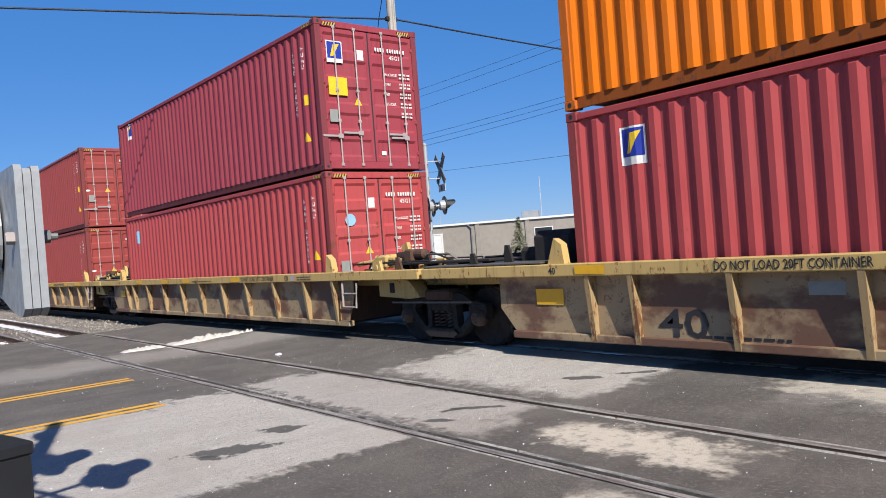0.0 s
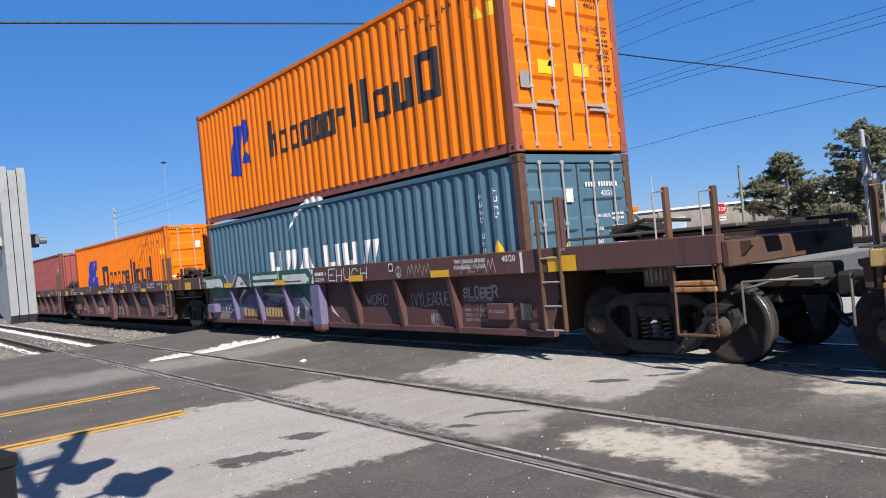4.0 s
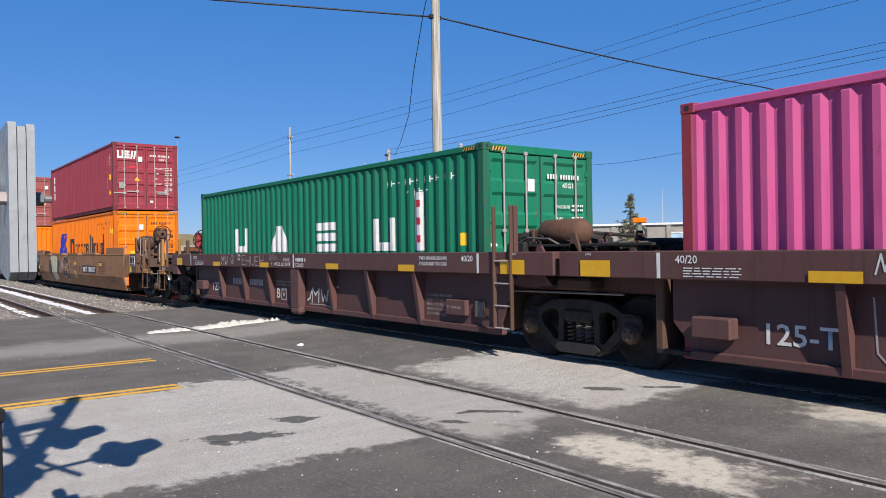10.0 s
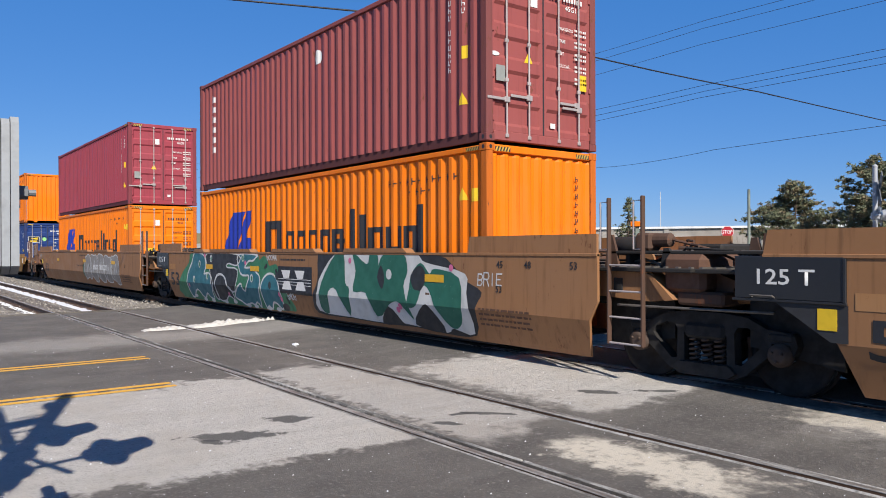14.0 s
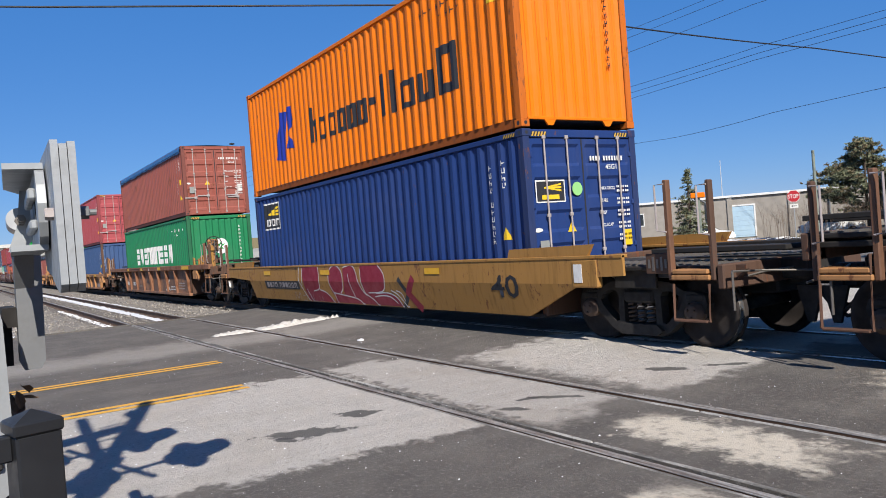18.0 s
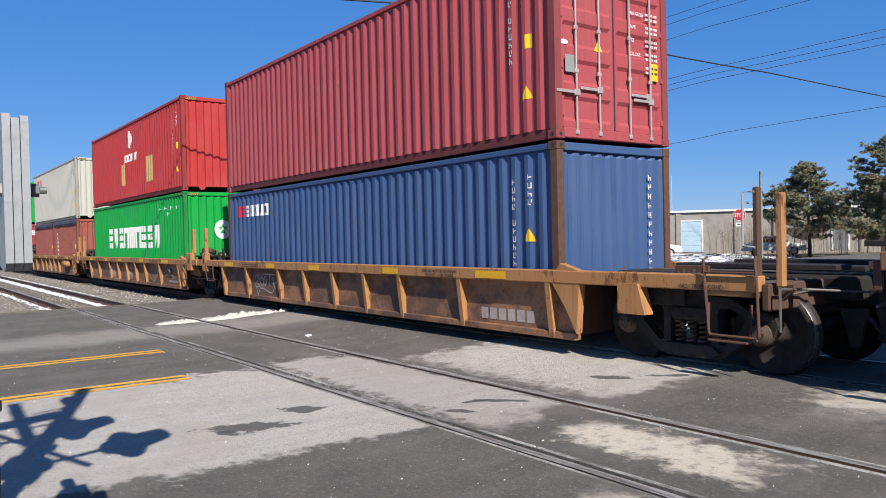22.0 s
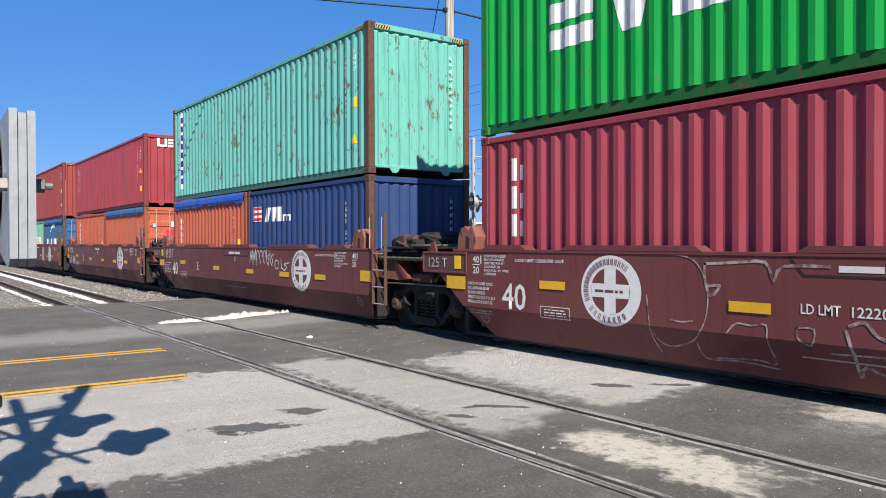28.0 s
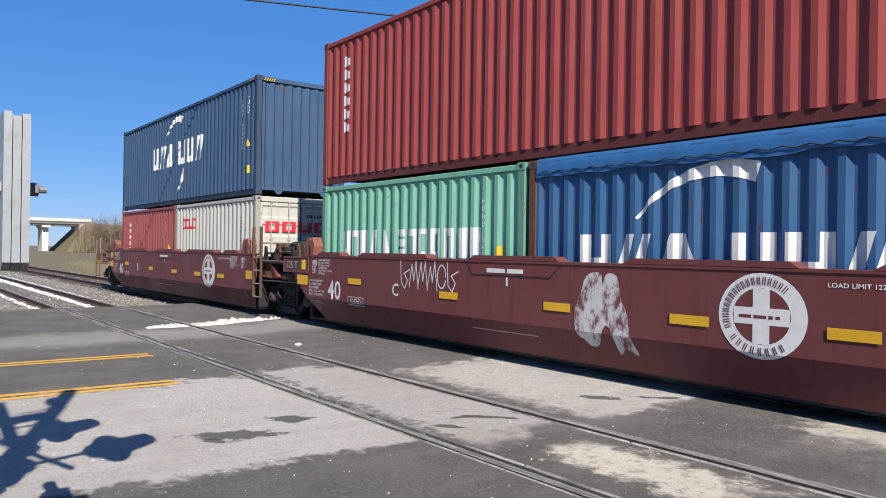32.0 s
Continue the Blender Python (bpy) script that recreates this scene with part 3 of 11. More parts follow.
# road sheet, cut by the four rails' grooves; it climbs a little towards the train's track
RAILS = (RAIL_A, RAIL_B, Y_TRAIN - 0.753, Y_TRAIN + 0.753)


def road_z(y):
    return 0.0 if y < 5.75 else min(1.0, (y - 5.75) / 1.9) * Z_RAIL


strips = []
last = -45.0
for i, ry in enumerate(RAILS):
    inner = 1 if i % 2 == 0 else -1
    lo, hi = (ry - 0.05, ry + 0.115) if inner > 0 else (ry - 0.115, ry + 0.05)
    strips.append((last, lo))
    last = hi
strips.append((last, 70.0))
b = Build()
for y0, y1 in strips:
    ys = sorted({y0, y1, *[v for v in (0.0, 5.75, 6.7, 7.65, 12.0, 30.0) if y0 < v < y1]})
    for ya, yb in zip(ys, ys[1:]):
        b.add([(ROAD_W, ya, road_z(ya)), (14, ya, road_z(ya)), (14, yb, road_z(yb)), (ROAD_W, yb, road_z(yb))], [(0, 1, 2, 3)])
    for yy in (y0, y1):
        b.add([(ROAD_W, yy, road_z(yy)), (14, yy, road_z(yy)), (14, yy, road_z(yy) - 0.3), (ROAD_W, yy, road_z(yy) - 0.3)], [(0, 1, 2, 3)])
b.add([(ROAD_W, -45, 0), (ROAD_W, 70, Z_RAIL), (ROAD_W, 70, -0.33), (ROAD_W, -45, -0.33)], [(0, 1, 2, 3)])
road = structure("road", b, ASPHALT, "worn dark asphalt level crossing with pale dusty lanes and wet stains", "road")

for k, (lx, ye) in enumerate(((-12.03, 3.47), (-9.45, 3.04))):
    for s in (-0.11, 0.11):
        b = Build()
        n = 40
        rnd = random.Random(k * 7 + int(s * 100))
        for i in range(n):
            ya, yb = -14 + (ye + 14) * i / n, -14 + (ye + 14) * (i + 1) / n
            sh = 0.018 * (ya - ye) * (1 if k == 0 else 1)
            xa, xb = lx + s - 0.0 * sh, lx + s
            w = 0.062
            b.add([(xa - w, ya, 0.004), (xa + w, ya, 0.004), (xb + w, yb, 0.004), (xb - w, yb, 0.004)], [(0, 1, 2, 3)])
        structure("road_marking", b, ROAD_YELLOW, "worn yellow line of a double centre marking", "road marking")


def rail_profile(top):
    return [(-0.036, top - 0.03), (-0.036, top - 0.004), (-0.03, top), (0.03, top), (0.036, top - 0.004), (0.036, top - 0.03), (0.009, top - 0.045), (0.009, top - 0.14),
            (0.065, top - 0.16), (0.065, top - 0.17), (-0.065, top - 0.17), (-0.065, top - 0.16), (-0.009, top - 0.14), (-0.009, top - 0.045)]


for name, ra, rb, top in (("near_track", RAIL_A, RAIL_B, 0.006), ("train_track", RAILS[2], RAILS[3], Z_RAIL)):
    track = thing(name, "steel rails on dark wooden ties in grey ballast" if name == "train_track" else "unused-looking steel rails sunk in asphalt, ties with snow beyond", "railway track", "", "structure")
    for ry in (ra, rb):
        prof = rail_profile(top)
        b = Build().prism([(ry + p, q) for p, q in prof], "x", -420, 70)
        part("rail", b, RAIL_RUST, track, "brown rail with a worn head")
        b = Build().box(-420, 70, ry - (0.024 if name == "train_track" else 0.038), ry + (0.024 if name == "train_track" else 0.038), top - 0.002, top + 0.0025)
        part("rail_head", b, BRIGHT_STEEL if name == "train_track" else DULL_HEAD, track, "bright worn running surface")
    # grooves, rubber and timber strips beside the rails in the road
    for i, ry in enumerate((ra, rb)):
        inner = 1 if i == 0 else -1
        gz = top - 0.05
        y0, y1 = sorted((ry + inner * 0.036, ry + inner * 0.115))
        part("flangeway", Build().box(ROAD_W + 0.1, 14, y0, y1, gz - 0.03, gz), RUBBER, track, "dark groove beside the rail")
        for o0, o1, zz in ((0.118, 0.15, 0.010), (-0.052, -0.09, 0.004)):
            y0, y1 = sorted((ry + inner * o0, ry + inner * o1))
            b = Build()
            xs = [ROAD_W + 0.3 + 2.44 * k for k in range(15)]
            for xa in xs:
                b.bev(xa + 0.006, min(xa + 2.434, 14), y0, y1, top - 0.06, top + zz - 0.004, 0.012)
            part("crossing_strip", b, STRIP, track, "worn strip set along the rail")
    tie = Build().bev(-0.115, 0.115, -1.3, 1.3, -0.18, 0, 0.012).mesh("tie")
    tie.materials.append(TIE_WOOD)
    mid = (ra + rb) / 2
    for k in range(150):
        t = part("tie", tie, None, track)
        t.location = (ROAD_W - 0.45 - 0.55 * k, mid + random.uniform(-0.04, 0.04), top - 0.165)
        t.rotation_euler = (0, 0, random.uniform(-0.02, 0.02))
    plate = Build().box(-0.09, 0.09, -0.14, 0.14, 0, 0.012).mesh("tie_plate")
    plate.materials.append(RAIL_RUST)
    for k in range(60):
        for ry in (ra, rb):
            t = part("tie_plate", plate, None, track)
            t.location = (ROAD_W - 0.45 - 0.55 * k, ry, top - 0.168)

# ballast beds west and east of the road
b = Build()
for x0, x1 in ((-420.0, ROAD_W), (14.0, 70.0)):
    sect = [(1.2, -0.33), (2.2, -0.16), (6.2, -0.16), (6.9, -0.09), (10.4, -0.09), (11.6, -0.33)]
    b.add([(x, y, z) for x in (x0, x1) for y, z in sect], [(i, i + 1, len(sect) + i + 1, len(sect) + i) for i in range(len(sect) - 1)])
bed = structure("ballast", b, BALLAST_BED, "grey gravel track bed", "ballast")
b = Build()
rnd = random.Random(5)
for k in range(6500):
    x = ROAD_W - 0.05 - 34 * rnd.random() ** 1.7
    y = rnd.uniform(1.3, 10.8)
    base = -0.16 if y < 6.2 else -0.09
    if y < 2.2:
        base -= (2.2 - y) * 0.17
    s = rnd.uniform(0.018, 0.045)
    on_tie = any(abs(y - m) < 1.3 for m in (4.81, 8.62)) and rnd.random() < 0.55
    if on_tie:
        continue
    c = Vector((x, y, base + s * 0.3))
    m = Euler((rnd.uniform(0, 6), rnd.uniform(0, 6), rnd.uniform(0, 6))).to_matrix()
    pts = [c + m @ (Vector(p) * s * rnd.uniform(0.7, 1.2)) for p in ((1, 0, 0), (-1, 0.2, 0), (0, 1, 0.1), (0, -1, 0), (0, 0, 0.8), (0.1, 0, -0.8))]
    b.add(pts, [(0, 2, 4), (2, 1, 4), (1, 3, 4), (3, 0, 4), (2, 0, 5), (1, 2, 5), (3, 1, 5), (0, 3, 5)])
tagged(part("gravel", b, STONE, None), "loose grey ballast stones between the tracks", "gravel", "", "stuff")


def heap(x0, x1, y0, y1, h, nx, ny, seed, base=0.0):
    """A low uneven heap over a rectangle."""
    v, f = [], []
    for i in range(nx + 1):
        for j in range(ny + 1):
            u, w = i / nx, j / ny
            x, y = x0 + (x1 - x0) * u, y0 + (y1 - y0) * w
            edge = min(1.0, 4 * min(u, 1 - u) * (1 if nx > 3 else 9), 4 * min(w, 1 - w))
            p = Vector((x * 1.3 + seed, y * 1.3, 0))
            z = h * (max(0.0, edge) ** 0.7) * (0.62 + 0.45 * noise.noise(p * 2.2) + 0.55 * noise.noise(p * 6.0) + 0.55 * noise.noise(p * 14.0))
            wob = 0.25 * noise.noise(p * 1.7)
            v.append((x + wob * (x1 - x0 if abs(x1 - x0) < abs(y1 - y0) else 0.1), y + wob * (y1 - y0 if abs(y1 - y0) < abs(x1 - x0) else 0.1), base + (z if edge > 0 else -0.02)))
            if edge > 0 and z <= 0:
                v[-1] = (v[-1][0], v[-1][1], base - 0.01)
    for i in range(nx):
        for j in range(ny):
            a = i * (ny + 1) + j
            f.append((a, a + 1, a + ny + 2, a + ny + 1))
    return Build().add(v, f)


tagged(part("snow_bank", heap(-16.28, -15.86, 5.50, 8.35, 0.10, 12, 150, 3, 0.02), SANDY_SNOW, None, "", True), "long low heap of dirty sandy snow on the asphalt", "snow", "", "stuff")
tagged(part("snow_bank", heap(-16.16, -15.86, 4.50, 5.40, 0.07, 12, 60, 9), SANDY_SNOW, None, "", True), "small heap of dirty sandy snow by the rail", "snow", "", "stuff")
tagged(part("snow_lump", heap(-12.0, -11.88, 5.86, 5.97, 0.045, 8, 8, 21, 0.01), SNOW, None, "", True), "small lump of snow on the asphalt", "snow", "", "stuff")
tagged(part("snow_strip", heap(-90, -22.4, 5.12, 5.36, 0.10, 300, 6, 14, -0.15), SNOW, None, "", True), "melting strip of snow between two rails", "snow", "", "stuff")
tagged(part("snow_strip", heap(-60, -22.9, 5.80, 5.94, 0.08, 230, 5, 31, -0.13), SNOW, None, "", True), "thin strip of old snow beside the ballast", "snow", "", "stuff")
tagged(part("snow_patch", heap(-40, -23.5, 0.4, 1.6, 0.10, 60, 10, 44, -0.33), SNOW, None, "", True), "thin patch of old snow on the verge", "snow", "", "stuff")
for k in range(26):
    x = ROAD_W - 0.72 - 0.55 * k
    tagged(part("snow_patch", heap(x - 0.07, x + 0.07, 3.60, 3.86, 0.045, 6, 10, 60 + k, -0.165), SNOW, None, "", True), "snow lying between the tie ends", "snow", "snow between the ties", "stuff")

# crumbs of ice and grit on the road
b = Build()
rnd = random.Random(11)
for k in range(620):
    x, y = rnd.uniform(-14, -2), rnd.uniform(0.8, 7.6)
    s = 0.003 + 0.006 * rnd.random() ** 3
    z = road_z(y)
    b.add([(x - s, y - s, z), (x + s, y - s, z), (x, y + s, z), (x, y, z + 1.3 * s)], [(0, 1, 3), (1, 2, 3), (2, 0, 3)])
tagged(part("grit", b, SNOW, None), "pale crumbs of ice and grit scattered on the asphalt", "grit", "", "stuff")


# ---------- shipping containers ----------
W2 = 1.219
LONG, SHORT, TALL, LOW = 12.192, 6.058, 2.896, 2.591


def flutes(x0, x1, pitch=0.278, depth=0.036):
    """Corners (x, depth) of a corrugated sheet's section."""
    n = max(1, round((x1 - x0) / pitch))
    p = (x1 - x0) / n
    out = []
    for i in range(n):
        a = x0 + i * p
        out += [(a, 0.0), (a + 0.27 * p, 0.0), (a + 0.5 * p, depth), (a + 0.77 * p, depth)]
    out.append((x1, 0.0))
    return out


def side_sheet(half, h, near=True):
    sec = flutes(-half + 0.12, half - 0.12)
    rows = ((0.15, None), (0.17, None), (h - 0.15, None), (h - 0.10, 0.030))
    s = -1 if near else 1
    v = [(x, s * (W2 - 0.022 - (d if fix is None else max(d, fix))), z) for z, fix in rows for x, d in sec]
    n = len(sec)
    return Build().add(v, [(r * n + i, r * n + i + 1, (r + 1) * n + i + 1, (r + 1) * n + i) for r in range(len(rows) - 1) for i in range(n - 1)]).mesh("side_wall")


def end_sheet(half, h):
    sec = flutes(-W2 + 0.15, W2 - 0.15, 0.235, 0.045)
    rows = ((0.15, None), (h - 0.19, None), (h - 0.12, 0.04))
    v = [(half - 0.03 - (d if fix is None else max(d, fix)), y, z) for z, fix in rows for y, d in sec]
    n = len(sec)
    return Build().add(v, [(r * n + i, r * n + i + 1, (r + 1) * n + i + 1, (r + 1) * n + i) for r in range(len(rows) - 1) for i in range(n - 1)]).mesh("end_wall")


def door_leaf(half, h, s):
    """One door leaf with five pressed panels; s: -1 or 1."""
    z0, z1 = 0.17, h - 0.15
    y0, y1 = (s * 0.012, s * (W2 - 0.13)) if s > 0 else (s * (W2 - 0.13), s * 0.012)
    prof, n = [], 5
    p = (z1 - z0) / n
    for i in range(n):
        a = z0 + i * p
        prof += [(a, 0.0), (a + 0.16 * p, 0.0), (a + 0.26 * p, 0.034), (a + 0.74 * p, 0.034), (a + 0.84 * p, 0.0)]
    prof.append((z1, 0.0))
    x = half - 0.035
    b = Build()
    ys = (y0, y0 + 0.05, y0 + 0.08, y1 - 0.08, y1 - 0.05, y1)
    v = [(x - (d if 1 < k < 4 else 0), y, z) for z, d in prof for k, y in enumerate(ys)]
    m = len(ys)
    b.add(v, [(r * m + i, r * m + i + 1, (r + 1) * m + i + 1, (r + 1) * m + i) for r in range(len(prof) - 1) for i in range(m - 1)])
    b.box(x - 0.06, x - 0.04, y0, y1, z0, z1)
    return b.mesh("door")


def lock_rod(half, h):
    b = Build()
    x = half - 0.012
    b.tube([(x, 0, 0.10), (x, 0, h - 0.10)], 0.0155, 8)
    for z in (0.10, 0.95, 1.55, h - 0.13):
        b.bev(x - 0.02, x + 0.018, -0.034, 0.034, z - 0.03, z + 0.03, 0.008)
    return b.mesh("lock_rod")


def lock_handle(half):
    b = Build()
    x = half - 0.002
    b.bev(x - 0.006, x + 0.014, -0.40, 0.03, -0.022, 0.022, 0.006)
    b.bev(x - 0.02, x + 0.02, -0.06, 0.05, -0.045, 0.045, 0.008)
    return b.mesh("lock_handle")


def casting():
    b = Build()
    b.bev(-0.178, 0, 0, 0.162, 0, 0.118, 0.008)
    return b.mesh("corner_casting")


def casting_hole(face):
    b = Build()
    if face == "y":
        b.lathe([(0.034, 0), (0.034, 0.0015)], (-0.085, -0.0008, 0.06), "y", 10)
    else:
        b.lathe([(0.03, 0), (0.03, 0.0015)], (-0.0008, 0.08, 0.06), "x", 10)
    return b.mesh("casting_hole")


def clip_poly(poly, a, b):
    """The part of a convex polygon between x = a and x = b."""
    for lim, keep in ((a, 1), (b, -1)):
        out = []
        for i, p in enumerate(poly):
            q = poly[(i + 1) % len(poly)]
            pin, qin = keep * (p[0] - lim) >= 0, keep * (q[0] - lim) >= 0
            if pin:
                out.append(p)
            if pin != qin:
                t = (lim - p[0]) / (q[0] - p[0])
                out.append((lim, p[1] + t * (q[1] - p[1])))
        poly = out
        if len(poly) < 3:
            return []
    return poly


def painted(polys, sec, lift=0.004):
    """Paint that follows a corrugated side: convex polygons in x and z, cut at every bend of the sheet."""
    b = Build()
    for num, poly in enumerate(polys):
        up = lift + 0.00009 * (num % 11)
        for (xa, da), (xb, db) in zip(sec, sec[1:]):
            q = clip_poly(poly, xa, xb)
            if len(q) > 2:
                b.add([(x, -(W2 - 0.022 - (da + (db - da) * (x - xa) / (xb - xa))) - up, z) for x, z in q], [tuple(range(len(q)))])
    return b


def rect(x0, z0, x1, z1):
    return [(x0, z0), (x1, z0), (x1, z1), (x0, z1)]


def mark_shapes(pattern, x0, x1, z0, z1, gap=0.2, stem=0.26):
    """A row of plain blocks, frames, forks and bars as wide as a painted name."""
    units = {"#": 1.0, "o": 1.0, "n": 1.0, "u": 1.0, "=": 0.9, "l": 0.38, "-": 0.5, " ": 0.4, "/": 1.0, "^": 1.05, "y": 0.95, "d": 1.0}
    total = sum(units[c] + gap for c in pattern) - gap
    k = (x1 - x0) / total
    out, x = [], x0
    h = z1 - z0
    for c in pattern:
        w = units[c] * k
        s = min(w * stem, w * 0.45)
        t = h * 0.2
        a, b_ = x, x + w
        if c in "#l":
            out.append(rect(a, z0, b_, z1))
        elif c == "-":
            out.append(rect(a, z0 + h * 0.38, b_, z0 + h * 0.56))
        elif c == "o":
            out += [rect(a, z0, a + s, z1), rect(b_ - s, z0, b_, z1), rect(a + s, z0, b_ - s, z0 + t), rect(a + s, z1 - t, b_ - s, z1)]
        elif c == "n":
            out += [rect(a, z0, a + s, z1), rect(b_ - s, z0, b_, z1), rect(a + s, z1 - t * 1.3, b_ - s, z1)]
        elif c == "u":
            out += [rect(a, z0, a + s, z1), rect(b_ - s, z0, b_, z1), rect(a + s, z0, b_ - s, z0 + t * 1.3)]
        elif c == "d":
            out += [rect(a, z0, a + s, z1 - h * 0.3), rect(b_ - s, z0, b_, z1), rect(a + s, z0, b_ - s, z0 + t), rect(a + s, z1 - h * 0.3 - t, b_ - s, z1 - h * 0.3)]
        elif c == "=":
            out += [rect(a, z0 + h * q, b_, z0 + h * q + t * 1.35) for q in (0.0, 0.365, 0.73)]
        elif c == "/":
            m = (a + b_) / 2
            out += [[(a, z0), (a + w * 0.3, z0), (m + w * 0.02, z1), (m - w * 0.28, z1)], [(m - w * 0.0, z0), (b_ - w * 0.22, z0), (b_, z1), (b_ - w * 0.3, z1)]]
        elif c == "^":
            out.append([(a, z0), (b_, z0), (b_ - w * 0.32, z1), (a + w * 0.32, z1)])
        elif c == "y":
            out.append([(a, z1), (b_, z1), (b_ - w * 0.34, z0), (a + w * 0.34, z0)])
        x += w + gap * k
    return out


def apart(polys):
    """Sorts polygons into groups whose boxes touch."""
    boxes = [[min(p[0] for p in q), max(p[0] for p in q), min(p[1] for p in q), max(p[1] for p in q)] for q in polys]
    groups = []
    for q, bx_ in zip(polys, boxes):
        hit = [g for g in groups if any(bx_[0] <= o[1] + 0.002 and o[0] <= bx_[1] + 0.002 and bx_[2] <= o[3] + 0.002 and o[2] <= bx_[3] + 0.002 for o in g[1])]
        merged = ([q], [bx_])
        for g in hit:
            merged = (merged[0] + g[0], merged[1] + g[1])
            groups.remove(g)
        groups.append(merged)
    return [g[0] for g in groups]


def disc_poly(cx, cz, r, n=16, rx=None):
    return [(cx + (rx or r) * math.cos(2 * math.pi * i / n), cz + r * math.sin(2 * math.pi * i / n)) for i in range(n)]


def column_bars(x, z_top, n=11, w=0.062, h=0.085, step=0.118, rnd=None):
    """Small upright bars one under another: a painted number that cannot be read."""
    out = []
    for i in range(n):
        if i in (4,):
            continue
        z = z_top - i * step
        t = w * 0.24
        out += [rect(x, z, x + t, z + h), rect(x + w - t, z if i % 3 else z + h * 0.45, x + w, z + h if i % 2 else z + h * 0.6)]
        out.append(rect(x + t, z + (0.0 if i % 2 else h * 0.4), x + w - t, z + h * 0.2 + (0.0 if i % 2 else h * 0.4)))
    return out


def arc_band(cx, cz, r, w, a0, a1, n=10):
    """A curved band as convex quads, thinning to its far end."""
    out = []
    for i in range(n):
        t0, t1 = i / n, (i + 1) / n
        p = []
        for t, s in ((t0, -1), (t1, -1), (t1, 1), (t0, 1)):
            a = radians(a0 + (a1 - a0) * t)
            rr = r + s * w * 0.5 * (1 - 0.85 * t)
            p.append((cx + rr * math.cos(a), cz + rr * math.sin(a)))
        out.append(p)
    return out


DARKER = {}


def container(label, base_z, mat, length=LONG, height=LOW, cx=0.0, end="door", tarp=None, logos=(), seed=0, post=None, extras=True, hazard=True, digits=True, endmark=(), rail=None):
    """A steel container. end: what its eastern end shows, its doors or the plain front wall. logos: (shapes, material, name)."""
    half = length / 2
    th = thing("shipping_container", label, "container", "containers on the train")
    key = (round(length, 2), height)
    if mat.name not in DARKER:
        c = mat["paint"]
        # darker posts: low sun on their flat faces is put into the colour
        DARKER[mat.name] = (darker_paint(mat.name, c), darker_paint(mat.name + "_on_posts", c, 0.62))
    rail = rail or DARKER[mat.name][0]
    post = post or DARKER[mat.name][1]
    z = base_z
    rnd = random.Random(seed)
    figures = BLACK_MARK if mat in (ORANGE, CREAM) else WHITE

    def put(name, me, m, parent=th, at=(0, 0, 0), turn=0, lab=""):
        ob = part(name, me, m, parent, lab)
        ob.location = at
        if turn:
            ob.rotation_euler = (0, 0, turn)
        return ob

    put("side_wall", shared((*key, "near"), lambda: side_sheet(half, height), mat), None, th, (0, 0, z))
    put("side_wall", shared((*key, "far"), lambda: side_sheet(half, height, False), mat), None, th, (0, 0, z))
    put("front_wall", shared((*key, "end"), lambda: end_sheet(half, height), mat), None, th, (0, 0, z), math.pi if end == "door" else 0)

    def rails():
        b = Build()
        for s in (-1, 1):
            b.box(-half + 0.16, half - 0.16, min(s * (W2 - 0.10), s * (W2 - 0.045)), max(s * (W2 - 0.10), s * (W2 - 0.045)), 0.012, 0.152)
        return b.mesh("bottom_rail")
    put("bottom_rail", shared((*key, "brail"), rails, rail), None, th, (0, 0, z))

    def trails():
        b = Build()
        for s in (-1, 1):
            b.bev(-half + 0.14, half - 0.14, min(s * (W2 - 0.075), s * (W2 - 0.012)), max(s * (W2 - 0.075), s * (W2 - 0.012)), height - 0.105, height - 0.022, 0.008)
        return b.mesh("top_rail")
    put("top_rail", shared((*key, "trail"), trails, mat), None, th, (0, 0, z))

    def roof():
        sec = flutes(-half + 0.15, half - 0.15, 0.42, 0.02)
        v = [(x, y, height - 0.03 - d * (0 if abs(y) > 1.1 else 1)) for y in (-W2 + 0.03, -1.0, 1.0, W2 - 0.03) for x, d in sec]
        n = len(sec)
        return Build().add(v, [(r * n + i, r * n + i + 1, (r + 1) * n + i + 1, (r + 1) * n + i) for r in range(3) for i in range(n - 1)]).mesh("roof")
    put("roof", shared((*key, "roof"), roof, mat), None, th, (0, 0, z))
    put("floor", shared((*key, "floor"), lambda: Build().box(-half + 0.05, half - 0.05, -1.1, 1.1, 0.10, 0.15).mesh("floor"), DARK_STEEL), None, th, (0, 0, z))

    def cpost():
        b = Build()
        b.bev(-0.15, -0.004, 0.006, 0.135, 0.11, height - 0.11, 0.012)
        return b.mesh("corner_post")
    for sx in (-1, 1):
        for sy in (-1, 1):
            # built for the eastern near corner, turned into the other three
            me = shared((*key, "post", sx * sy), lambda: cpost() if sx * sy < 0 else mirrored(cpost()), post)
            turn = 0 if sx > 0 else math.pi
            put("corner_post", me, None, th, (sx * half, sy * W2, z), turn)
            for zz in (0.0, height - 0.118):
                c = put("corner_casting", shared(("cast", sx * sy), lambda: casting() if sx * sy < 0 else mirrored(casting()), post), None, th, (sx * half, sy * W2, z + zz), turn)
                if sy < 0:
                    for face in "xy":
                        part("casting_hole", shared(("hole", face, sx * sy), lambda: casting_hole(face) if sx * sy < 0 else mirrored(casting_hole(face)), BLACK_MARK), None, c)
